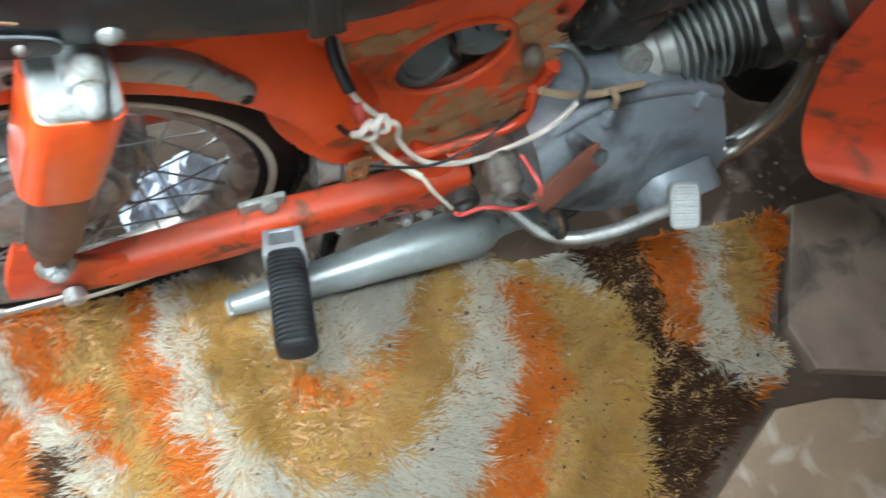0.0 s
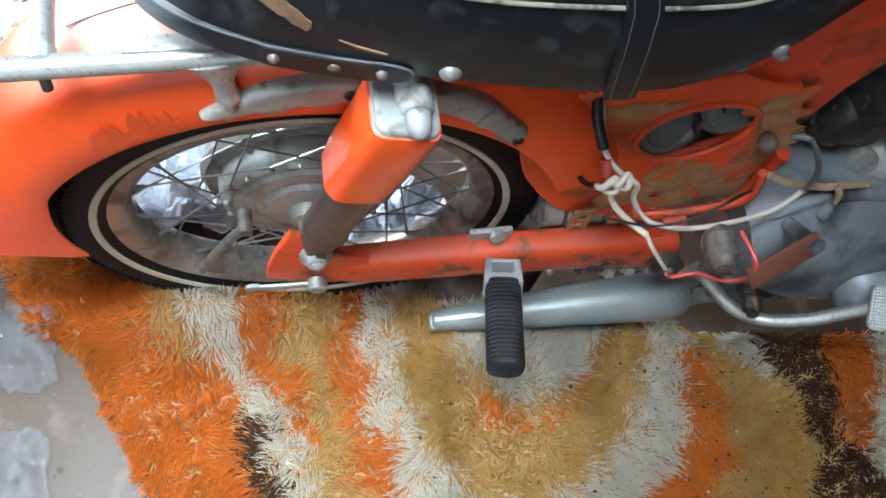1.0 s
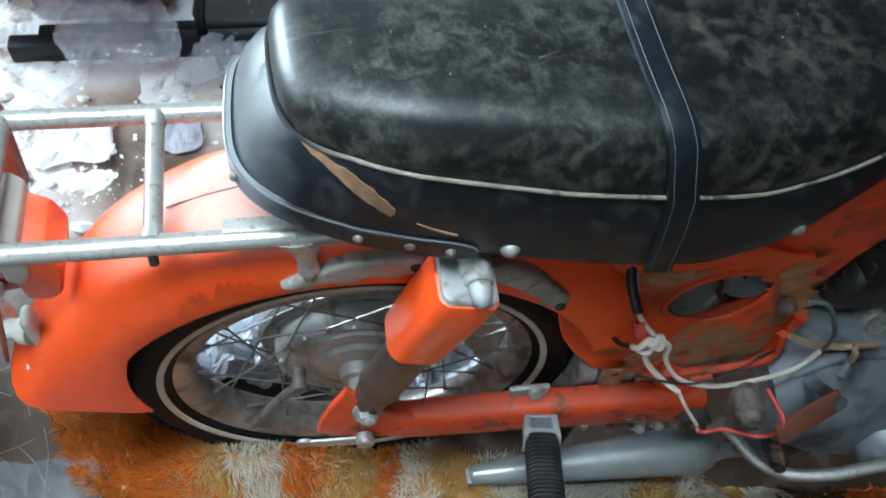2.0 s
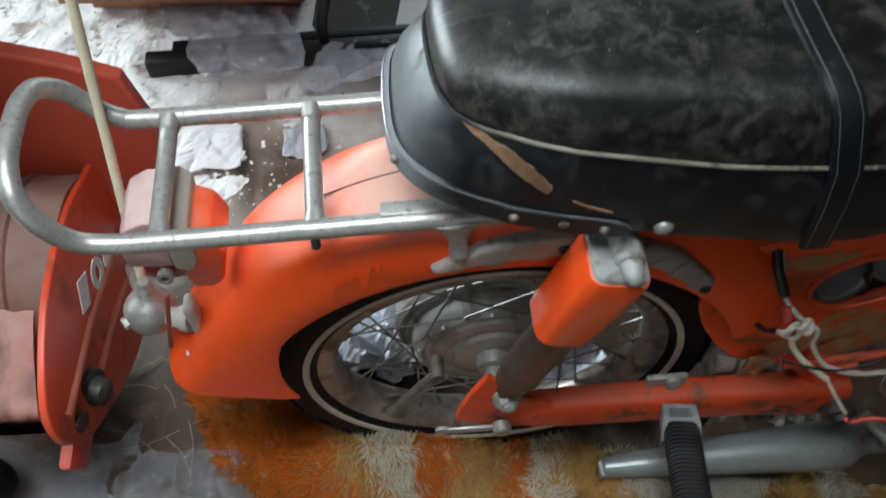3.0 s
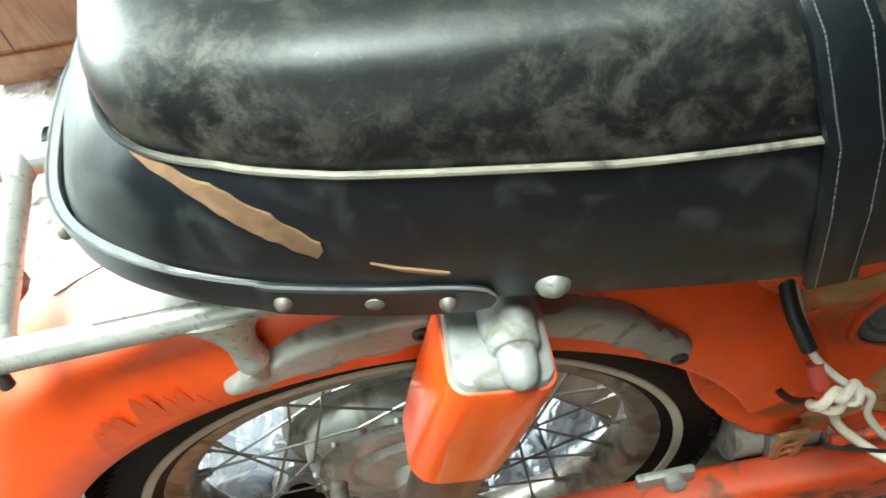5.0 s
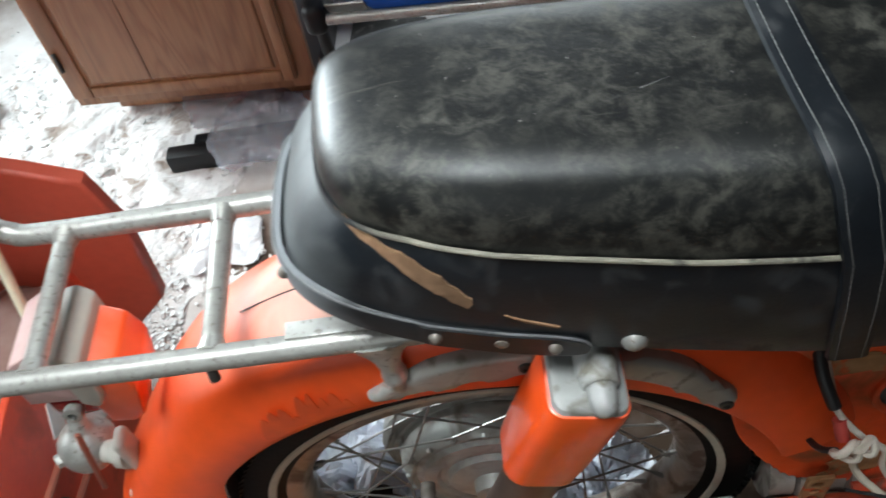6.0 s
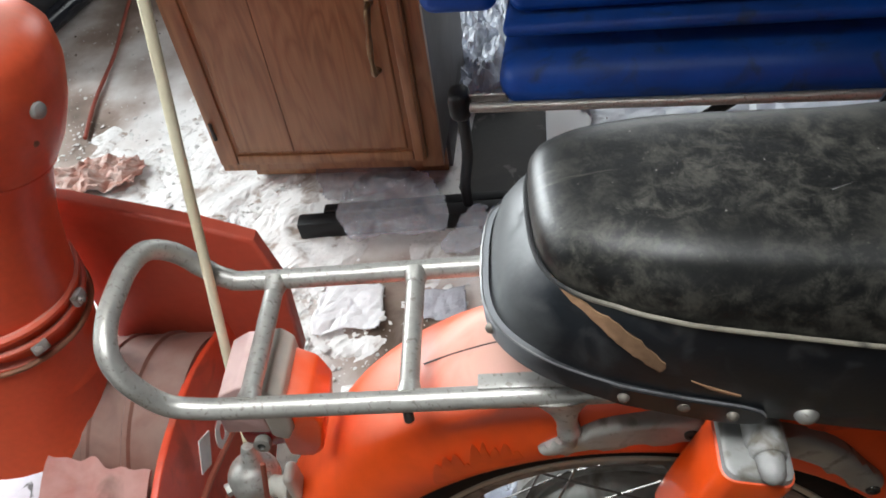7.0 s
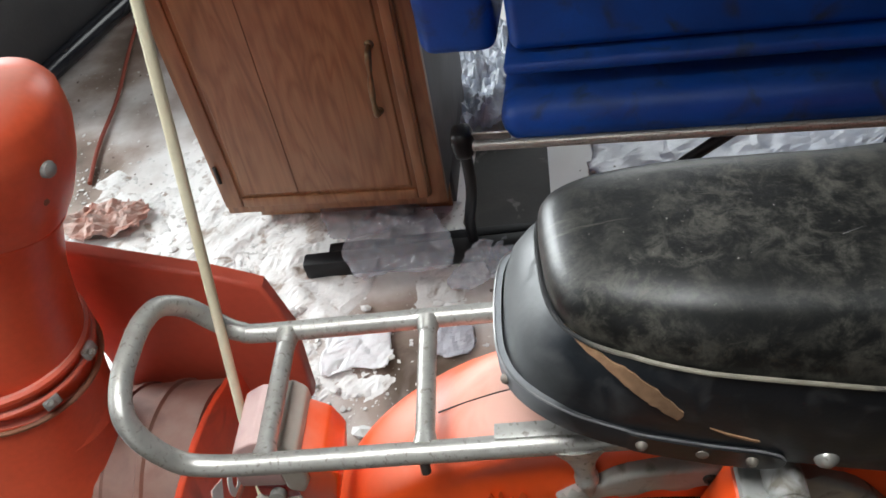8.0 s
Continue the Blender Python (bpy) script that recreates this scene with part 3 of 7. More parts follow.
def build_rear_wheel():
    b = bmesh.new()
    prof = [(0.187, 0.0), (0.189, -0.013), (0.198, -0.022), (0.2125, -0.0245), (0.2135, -0.0215), (0.202, -0.016), (0.196, 0.0),
            (0.202, 0.016), (0.2135, 0.0215), (0.2125, 0.0245), (0.198, 0.022), (0.189, 0.013)]
    bridge(b, [ring_y(r, AY + y, 72) for r, y in prof], True)
    rim = part("rear_wheel", b, rim_mat, moped, "spoked wheel with a dull, rust-freckled rim")
    b = bmesh.new()
    prof = [(0.208, -0.019), (0.215, -0.0275), (0.224, -0.0315), (0.240, -0.0325), (0.254, -0.0305), (0.264, -0.024), (0.270, -0.012), (0.271, 0.0)]
    prof = prof + [(r, -y) for r, y in prof[-2::-1]] + [(0.2, 0.012), (0.2, -0.012)]
    bridge(b, [ring_y(r, AY + y, 96) for r, y in prof], True)
    part("tyre", b, tyre_black, rim, "black tyre with a narrow cream whitewall")
    b = bmesh.new()
    for k in range(132):
        a = 2 * math.pi * k / 132
        for s in (-1, 1):
            m = Matrix.Translation((AX, AY, AZ)) @ Matrix.Rotation(-a, 4, "Y") @ pose(0.2615, s * 0.0225, 0, 0, 0, s * 42)
            rbox(b, m @ pose(0, 0, 0, 0, 12, 0), (0.010, 0.022, 0.0068), 0)
        m = Matrix.Translation((AX, AY, AZ)) @ Matrix.Rotation(-a, 4, "Y") @ pose(0.270, 0, 0)
        rbox(b, m, (0.005, 0.016, 0.007), 0)
    tagged(part("tread", b, tyre_black, rim, "ribbed tread blocks of the tyre"), kind="stuff")
    b = bmesh.new()
    for s in (-1, 1):
        bridge(b, [ring_y(r, AY + s * y, 96) for r, y in ((0.2215, 0.0306), (0.2225, 0.0322), (0.2290, 0.0332), (0.2300, 0.0316))], True)
    part("whitewall", b, whitewall, rim, "cream whitewall ring")
    b = bmesh.new()
    m = axis_frame((AX, AY, AZ), (0, -1, 0))
    lathe(b, [(0.01, -0.075), (0.100, -0.072), (0.114, -0.06), (0.116, -0.035), (0.111, -0.028), (0.106, -0.030), (0.104, -0.024), (0.098, -0.026), (0.096, -0.010),
              (0.092, 0.002), (0.086, 0.006), (0.081, 0.002), (0.076, 0.003), (0.073, 0.008), (0.060, 0.010), (0.056, 0.006), (0.050, 0.007), (0.046, 0.013), (0.022, 0.016), (0.02, 0.03), (0.011, 0.032), (0.011, 0.052), (0.004, 0.054)], m, 64)
    for k in range(18):
        a = 2 * math.pi * k / 18
        lathe(b, [(0.0035, 0.004), (0.003, 0.008), (0.001, 0.009)], m @ Matrix.Translation((0.0885 * math.cos(a), 0.0885 * math.sin(a), 0)), 8)
    part("hub", b, hub_mat, rim, "grey cast drum-brake hub")
    for k in range(36):
        a = 2 * math.pi * k / 36
        s = 1 if k % 2 else -1
        twist = (0.95 if (k // 2) % 2 else -0.95)
        r0, y0 = (0.108, 0.030) if s > 0 else (0.092, -0.004)
        p0 = Vector((AX + r0 * math.cos(a + twist), AY + y0, AZ + r0 * math.sin(a + twist)))
        p1 = Vector((AX + 0.190 * math.cos(a), AY + s * 0.004, AZ + 0.190 * math.sin(a)))
        b = bmesh.new()
        q = p1 + (p0 - p1).normalized() * 0.015
        tube(b, [p0, q], 0.00135, 6)
        tube(b, [q, p1], 0.0028, 6)
        part("spoke", b, spoke_mat, rim)
    b = bmesh.new()
    tube(b, spline([(-0.158, -0.050, 0.335), (-0.180, -0.055, 0.312), (-0.205, -0.058, 0.272), (-0.222, -0.058, 0.242)], 4), [0.0058] * 12 + [0.0075], 8)
    tube(b, [(-0.160, -0.03, 0.332), (-0.160, -0.058, 0.332)], 0.008, 10)
    part("brake_lever", b, shaft_mat, rim, "grimy grey brake lever")


shaft_mat = surf("dusty_brown_metal", (0.20, 0.175, 0.15), (0.12, 0.10, 0.085), 0.5, 0.4, scale=20, bump=0.2, blot=(0.06, 0.045, 0.035), blot_scale=30, blot_at=0.58, blot_soft=0.06)
rim_mat = surf("rust_freckled_rim", (0.36, 0.34, 0.31), (0.20, 0.165, 0.14), 0.34, 0.5, scale=16, bump=0.1, blot=(0.11, 0.075, 0.055), blot_scale=30, blot_at=0.56, blot_soft=0.08)
hub_mat = surf("dusty_grey_hub", (0.46, 0.465, 0.44), (0.32, 0.32, 0.295), 0.38, 0.35, scale=13, bump=0.14, blot=(0.17, 0.145, 0.12), blot_scale=24, blot_at=0.60, blot_soft=0.1)
spoke_mat = surf("grey_spoke", (0.30, 0.29, 0.275), (0.17, 0.155, 0.14), 0.4, 0.5, scale=20, bump=0.0)
build_rear_wheel()


def build_mudguard():
    """A deep valanced guard: one closed section turned about the axle."""
    half = [(0.279, 0.0640), (0.283, 0.0655), (0.305, 0.0640), (0.322, 0.058), (0.333, 0.047), (0.3395, 0.032), (0.343, 0.016), (0.344, 0.0)]
    outer = [(r, -y) for r, y in half] + [(r, y) for r, y in half[-2::-1]]
    inner = [(r - 0.003 if abs(y) < 0.05 else r, y * 0.955) for r, y in outer[::-1]]
    loop = outer + inner
    rings = []
    n = 60
    for k in range(n + 1):
        u = k / n
        a = radians(171.5 - 153.5 * u)
        grow = 0.040 * max(0.0, 1 - u * 5) ** 1.5
        rise = 0.017 * min(1.0, max(0.0, (u - 0.10) / 0.28)) ** 1.2
        ring = []
        for r, y in loop:
            low = max(0.0, (0.30 - r) / 0.021)
            rr = r + grow * (1 - low * 1.6) - low * 0.022 * max(0.0, 1 - u * 6)
            aa = a + radians(4.0) * low * max(0.0, 1 - u * 7)
            rr += rise * max(0.0, min(1.0, (r - 0.30) / 0.04))
            ring.append(Vector((AX + rr * math.cos(aa), MID + (y if y < 0 else y * (1 + 0.28 * min(1.0, u * 5))), AZ + rr * math.sin(aa))))
        rings.append(ring)
    b = bmesh.new()
    bridge(b, rings)
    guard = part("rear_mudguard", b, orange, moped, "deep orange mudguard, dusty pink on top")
    b = bmesh.new()
    tube(b, [Vector((AX + 0.3607 * math.cos(radians(a)), MID + 0.004, AZ + 0.3607 * math.sin(radians(a)))) for a in range(90, 118, 3)], 0.0008, 6)
    part("seam", b, wire_black, guard, "dark seam line along the guard")
    b = bmesh.new()
    rng = random.Random(5)
    for k in range(9):
        x = -0.250 + 0.0088 * k
        foot = AZ + math.sqrt(0.287 ** 2 - (x - AX) ** 2)
        h = rng.uniform(0.016, 0.045)
        pts = [(x - 0.0055, foot), (x + 0.0055, foot + 0.003), (x + 0.0045 + rng.uniform(-0.002, 0.002), foot + h * 0.6), (x + 0.001, foot + h), (x - 0.004, foot + h * 0.55)]
        plate(b, smooth_loop(pts, 3), near_side(MID - 0.0653 + 0.00005 * k), 0.0005)
    part("stain", b, surf("dark_red_stain", (0.66, 0.068, 0.012), (0.78, 0.092, 0.010), 0.36, scale=30, bump=0.0), guard, "dark red stains in the paint")


build_mudguard()

OVAL = [(0.309 + 0.062 * math.cos(a) * math.cos(0.35) - 0.050 * math.sin(a) * math.sin(0.35),
         0.471 + 0.062 * math.cos(a) * math.sin(0.35) + 0.050 * math.sin(a) * math.cos(0.35)) for a in (2 * math.pi * k / 40 for k in range(40))]


def grown(loop, f):
    cx, cy = sum(p[0] for p in loop) / len(loop), sum(p[1] for p in loop) / len(loop)
    return [(cx + (p[0] - cx) * f, cy + (p[1] - cy) * f) for p in loop]


def waist(y_rear, y_front):
    """Places (x, z) on the body's side, which narrows ahead of the wheel; depth grows outwards."""
    def place(u, v, w):
        k = min(1.0, max(0.0, (u - 0.06) / 0.10))
        k = k * k * (3 - 2 * k)
        return Vector((u, y_rear + (y_front - y_rear) * k - w, v))
    return place


def build_body():
    arch = [(AX + 0.2815 * math.cos(radians(a)), AZ + 0.2815 * math.sin(radians(a))) for a in range(60, 16, -4)]
    outline = arch + [(0.199, 0.327), (0.247, 0.301), (0.316, 0.318), (0.397, 0.347), (0.425, 0.384), (0.431, 0.443), (0.449, 0.522),
                      (0.481, 0.597), (0.53, 0.68), (0.47, 0.75), (0.33, 0.745), (0.28, 0.70), (0.20, 0.668), (0.05, 0.665)]
    b = bmesh.new()
    plate(b, outline, waist(MID - 0.0555, MID - 0.028), 0.004, [grown(OVAL, 1.10)], 0.0, 2)
    body = part("body_shell", b, orange_worn, moped, "orange pressed-steel body, chipped and stained")
    b = bmesh.new()
    plate(b, outline, near_side(MID + 0.0605), 0.004)
    part("far_side", b, orange_worn, body)
    b = bmesh.new()
    roof = [(0.05, 0.660), (0.20, 0.662), (0.28, 0.694), (0.33, 0.738), (0.45, 0.742), (0.52, 0.68)]
    rings = [[Vector((x, MID - 0.0555, z)), Vector((x, MID + 0.0565, z)), Vector((x, MID + 0.0565, z - 0.004)), Vector((x, MID - 0.0555, z - 0.004))] for x, z in roof]
    bridge(b, rings)
    part("body_top", b, orange_worn, body)
    # raised side pressing with the oval opening, bulging towards its lower edge
    arc = spline([(0.202, 0.559, 0), (0.159, 0.550, 0), (0.132, 0.516, 0), (0.126, 0.473, 0), (0.137, 0.419, 0), (0.159, 0.375, 0), (0.197, 0.329, 0), (0.251, 0.301, 0)], 5)
    panel = [(v.x, v.y) for v in arc] + [(0.321, 0.316), (0.392, 0.343), (0.416, 0.376), (0.423, 0.430), (0.415, 0.489), (0.391, 0.541), (0.321, 0.567)]

    def bulge(w0):
        base = waist(MID - 0.0597, MID - 0.031)
        def place(u, v, w):
            q = base(u, v, w + w0)
            q.y -= 0.016 * max(0.0, min(1.0, (0.47 - v) / 0.13)) ** 1.5
            return q
        return place

    b = bmesh.new()
    plate(b, panel, bulge(0.0), 0.010, [OVAL], 0.004, 1)
    side = part("side_panel", b, orange_rust, body, "raised orange side pressing, rusting around an oval opening")
    b = bmesh.new()
    tube(b, [bulge(0.0105)(p[0], p[1], 0.0) for p in OVAL], 0.004, 8, True)
    part("opening_rim", b, orange_rust, side, "rolled rim of the opening")
    for x, z in ((0.318, 0.571), (0.352, 0.584), (0.276, 0.566)):
        b = bmesh.new()
        lathe(b, [(0.006, 0), (0.0055, 0.002), (0.002, 0.004)], axis_frame(waist(MID - 0.0595, MID - 0.032)(x, z, 0.0), (0, -1, 0)), 10)
        part("screw", b, alloy, body)
    # lower strut of the frame, just clear of the pressing's edge
    b = bmesh.new()
    tube(b, spline([(0.245, -0.020, 0.262), (0.312, -0.066, 0.285), (0.372, -0.070, 0.305), (0.402, -0.068, 0.345), (0.410, -0.064, 0.388)], 6), [float(np.interp(i, [0, 12, 24], [0.0095, 0.0072, 0.0053])) for i in range(25)], 12)
    part("frame_strut", b, orange_rust, body, "chipped orange strut below the side pressing")
    # perforated orange tab below the pressing
    b = bmesh.new()
    holes = [[(0.215 + 0.0055 * math.cos(q), z + 0.0055 * math.sin(q)) for q in (2 * math.pi * k / 12 for k in range(12))] for z in (0.338, 0.322, 0.306)]
    plate(b, [(0.203, 0.296), (0.227, 0.296), (0.229, 0.352), (0.204, 0.352)], near_side(-0.072), 0.004, holes, 0.001)
    part("frame_tab", b, rust_brown, body, "rusty tab with three holes")
    # bare rusty patches round the opening
    rng = random.Random(11)
    for cx, cz, wx, wz, count in ((0.390, 0.482, 0.016, 0.030, 9), (0.376, 0.520, 0.012, 0.016, 5), (0.232, 0.520, 0.022, 0.010, 7), (0.340, 0.388, 0.046, 0.018, 8), (0.262, 0.350, 0.018, 0.012, 4), (0.205, 0.455, 0.02, 0.035, 3),
                                  (0.360, 0.350, 0.045, 0.010, 9), (0.316, 0.372, 0.05, 0.022, 9), (0.402, 0.415, 0.010, 0.045, 9), (0.320, 0.340, 0.05, 0.008, 7)):
        for _ in range(count):
            x, z, r = cx + rng.uniform(-wx, wx), cz + rng.uniform(-wz, wz), rng.uniform(0.005, 0.014)
            if ((x - 0.309) / 0.074) ** 2 + ((z - 0.471) / 0.063) ** 2 < 1.15:
                continue
            loop = []
            for k in range(22):
                q = 2 * math.pi * k / 22
                rr = r * (1 + 0.75 * noise.noise(Vector((x * 50 + 1.6 * math.cos(q), z * 50 + 1.6 * math.sin(q), 3))))
                loop.append((x + 2.0 * rr * math.cos(q), z + rr * math.sin(q) + 0.6 * rr * math.cos(q)))
            b = bmesh.new()
            plate(b, loop, bulge(0.0103 + rng.uniform(0, 0.0004)), 0.0003)
            part("rust_patch", b, rust_brown, side, "bare brown rust patch")
    # a raw lower edge where the pressing has torn away
    b = bmesh.new()
    tube(b, [bulge(0.006)(v.x, v.y, 0.0) for v in spline([(0.262, 0.326, 0), (0.29, 0.338, 0), (0.312, 0.334, 0), (0.345, 0.352, 0), (0.372, 0.358, 0), (0.398, 0.382, 0), (0.412, 0.412, 0)], 5)], 0.0035, 6)
    part("torn_edge", b, dark_metal, side, "dark torn edge of the sheet metal")
    # what shows through the opening
    b = bmesh.new()
    rbox(b, pose(0.33, 0.010, 0.45), (0.30, 0.02, 0.26), 0.004)
    part("air_box", b, filter_mat, body, "grey box inside the body")
    b = bmesh.new()
    lathe(b, [(0.042, 0), (0.042, 0.022), (0.038, 0.030), (0.028, 0.033), (0.025, 0.030), (0.003, 0.031)], axis_frame((0.286, -0.006, 0.452), (0.1, -1, 0.3)), 28)
    part("air_filter", b, filter_mat, body, "grey air filter inside the body")
    b = bmesh.new()
    lathe(b, [(0.033, 0), (0.033, 0.022), (0.026, 0.030), (0.003, 0.033)], axis_frame((0.346, -0.008, 0.472), (0, -1, 0.4)), 22)
    part("ignition_coil", b, filter_mat, body, "grey coil inside the body")
    b = bmesh.new()
    tube(b, spline([(0.294, -0.026, 0.500), (0.312, -0.035, 0.476), (0.314, -0.036, 0.459), (0.323, -0.036, 0.440), (0.316, -0.036, 0.422), (0.288, -0.028, 0.411)], 5), 0.0030, 8)
    tube(b, spline([(0.322, -0.026, 0.511), (0.334, -0.034, 0.489), (0.341, -0.034, 0.476), (0.346, -0.028, 0.446)], 5), 0.0024, 8)
    part("inner_cable", b, wire_black, body, "black cables inside the body")


filter_mat = surf("grey_green_cover", (0.15, 0.168, 0.165), (0.085, 0.095, 0.092), 0.45, 0.2, scale=22, bump=0.2, blot=(0.22, 0.22, 0.20), blot_scale=40, blot_at=0.68)
build_body()

# ---- seat
FAR_PLAN = [(-0.183, 0.046), (-0.172, 0.066), (-0.140, 0.079), (-0.06, 0.086), (0.04, 0.091), (0.14, 0.096), (0.22, 0.095), (0.30, 0.085), (0.37, 0.062)]
SEAT_PLAN = [(-0.186, 0.0), (-0.182, 0.040), (-0.165, 0.064), (-0.128, 0.080), (-0.06, 0.092), (0.04, 0.102), (0.14, 0.110), (0.22, 0.108), (0.30, 0.094), (0.37, 0.066), (0.40, 0.0)]


def seat_curve():
    near = [(x, -w, 0) for x, w in SEAT_PLAN]
    far = [(x, w, 0) for x, w in FAR_PLAN[::-1]]
    return spline(near + far, 8, True)


def along(x, table):
    xs, zs = zip(*table)
    return float(np.interp(x, xs, zs))


Z_LOW = ((-0.2, 0.750), (-0.175, 0.742), (-0.135, 0.724), (-0.094, 0.7105), (-0.05, 0.701), (-0.01, 0.694), (0.05, 0.684), (0.15, 0.671), (0.20, 0.668), (0.25, 0.680), (0.29, 0.700), (0.34, 0.745), (0.4, 0.77))
Z_PIPE = ((-0.2, 0.802), (-0.1, 0.797), (-0.06, 0.792), (0.0, 0.783), (0.06, 0.774), (0.13, 0.771), (0.22, 0.764), (0.3, 0.775), (0.4, 0.80))
Z_TOP = ((-0.2, 0.841), (-0.05, 0.842), (0.1, 0.832), (0.2, 0.824), (0.3, 0.822), (0.4, 0.82))
SEAT_RINGS = [(0.0, 0.955, 0.93), (0.0, 0.99, 0.975), (0.03, 1.0, 0.995), (0.25, 1.0, 1.01), (0.6, 0.990, 1.018), (0.85, 0.962, 1.0), (1.0, 0.932, 0.978),
              (1.0, 0.922, 0.960), (1.22, 0.924, 0.952), (1.45, 0.920, 0.925), (1.66, 0.904, 0.88), (1.82, 0.874, 0.82), (1.92, 0.825, 0.74), (1.98, 0.74, 0.61), (2.0, 0.58, 0.45), (2.0, 0.36, 0.25), (2.0, 0.15, 0.1)]


def seat_point(p, level, sx, sy):
    x = 0.1 + (p.x - 0.1) * (sx if p.x < 0.1 else 1 - (1 - sx) * 0.6)
    # the cushion draws in over the rear, most at the near corner
    draw = float(np.interp(p.y, [-0.07, -0.02, 0.05], [0.024, 0.017, 0.011])) * float(np.interp(p.x, [-0.135, -0.06], [1.0, 0.0]))
    x += draw * float(np.interp(level, [0.1, 1.0], [0.0, 1.0]))
    lo, pi, to = along(x, Z_LOW), along(x, Z_PIPE), along(x, Z_TOP)
    z = lo + (pi - lo) * level if level <= 1 else pi + (to - pi) * (level - 1)
    return Vector((x, MID + p.y * sy, z))


thread = surf("grey_thread", (0.11, 0.11, 0.108), None, 0.7, bump=0.0)


def build_seat():
    curve = seat_curve()
    rings = [[seat_point(p, *lv) for p in curve] for lv in SEAT_RINGS]
    b = bmesh.new()
    bridge(b, rings[:8], caps=False)
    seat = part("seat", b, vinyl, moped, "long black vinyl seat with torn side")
    b = bmesh.new()
    rows = bridge(b, rings[7:], caps=False)
    b.faces.new(rows[-1])
    for v in b.verts:
        v.co.z += 0.0006 * noise.noise(v.co * 30) + 0.002 * noise.noise(v.co * 9)
    part("seat_top", b, vinyl_top, seat, "dusty, scuffed black vinyl top")
    b = bmesh.new()
    tube(b, [seat_point(p, 1.03, 0.931, 0.984) for p in curve], 0.0017, 8, True)
    part("piping", b, piping_mat, seat, "worn cream piping")
    # strap over the seat, with stitching
    path = []
    for k in range(41):
        u = -1 + k / 20
        w = 0.1105
        s = 1 if u > 0 else -1
        v = 1 - abs(u)
        levels = [(-0.02, 0.985), (0.25, 1.01), (0.6, 1.02), (1.0, 0.985), (1.22, 0.958), (1.45, 0.93), (1.75, 0.855), (1.9, 0.765), (1.98, 0.61), (2.0, 0.40), (2.0, 0.0)]
        lv = float(np.interp(v, [i / 10 for i in range(11)], [q[0] for q in levels]))
        sy = float(np.interp(v, [i / 10 for i in range(11)], [q[1] for q in levels]))
        x = 0.128 + 0.030 * (1 - v) ** 1.2 if s < 0 else 0.128 - 0.008 * (1 - v)
        lo, pi, to = along(x, Z_LOW), along(x, Z_PIPE), along(x, Z_TOP)
        z = lo + (pi - lo) * lv if lv <= 1 else pi + (to - pi) * (lv - 1)
        path.append(Vector((x, MID + s * (w * sy + 0.0022 * (1 - v)), z + 0.0028 * v)))
    b = bmesh.new()
    rows = []
    for i, p in enumerate(path):
        d = (path[min(i + 1, 40)] - path[max(i - 1, 0)]).normalized()
        nrm = d.cross(Vector((1, 0, 0))).normalized()
        if nrm.dot(p - Vector((0.14, MID, 0.74))) < 0:
            nrm = -nrm
        rows.append([p + Vector((e, 0, 0)) + nrm * h for e, h in ((-0.0130, -0.001), (-0.0122, 0.0022), (-0.0082, 0.003), (0.0082, 0.003), (0.0122, 0.0022), (0.0130, -0.001))])
    bridge(b, rows)
    part("strap", b, vinyl, seat, "black vinyl strap with pale stitching")
    b = bmesh.new()
    for e in (2, 3):
        for i in range(40):
            for t0 in (0.0, 0.25, 0.5, 0.75):
                a, c = rows[i][e].lerp(rows[i + 1][e], t0 + 0.02), rows[i][e].lerp(rows[i + 1][e], t0 + 0.21)
                tube(b, [a, c], 0.00045, 4)
    part("stitching", b, thread, seat, "pale stitching on the strap")
    # trim strip round the rear lower edge, with a rounded tab at its end
    k0 = max(range(len(curve)), key=lambda i: (curve[i].x < 0.004) and (curve[i - 1].x >= 0.004))
    run = []
    i = k0
    while curve[i % len(curve)].x < 0.004:
        run.append(curve[i % len(curve)])
        i += 1
    run = [v for v in spline(run, 3)]
    b = bmesh.new()
    rows = []
    for j, p in enumerate(run):
        q = seat_point(p, 0.0, 1.0, 1.0)
        out = Vector((p.x * 0.9 - 0.03 if p.x < -0.1 else p.x * 0.25, p.y, 0)).normalized()
        e = min(1.0, min(j, len(run) - 1 - j) / 6.0)
        bow = math.sqrt(max(0.0, 1 - (1 - e) ** 2))
        z0, h = q.z - 0.003 + 0.010 * (1 - bow), 0.021 * (0.12 + 0.88 * bow)
        rows.append([Vector((q.x, q.y, z0)) + out * 0.0005, Vector((q.x, q.y, z0)) + out * 0.0045, Vector((q.x, q.y, z0 + h * 0.92)) + out * 0.0045,
                     Vector((q.x, q.y, z0 + h)) + out * 0.003, Vector((q.x, q.y, z0 + h)) - out * 0.002])
    bridge(b, rows)
    part("seat_trim", b, trim_dark, seat, "grey trim strip round the seat's lower edge, paler at the rear")
    b = bmesh.new()
    tube(b, [r[3] for r in rows], 0.0009, 6)
    part("trim_edge", b, rubbed_edge, seat, "rubbed grey bead of the trim")
    for x, r, dome in ((-0.092, 0.0044, 1.0), (-0.022, 0.0044, 1.0), (-0.053, 0.0046, 0.3), (-0.178, 0.0044, 1.0)):
        p = min(run, key=lambda v: abs(v.x - x) + (0.5 if v.y > 0 else 0.0))
        q = seat_point(p, 0.0, 1.0, 1.0)
        out = Vector((p.x * 0.9 - 0.03 if p.x < -0.1 else p.x * 0.25, p.y, 0)).normalized()
        b = bmesh.new()
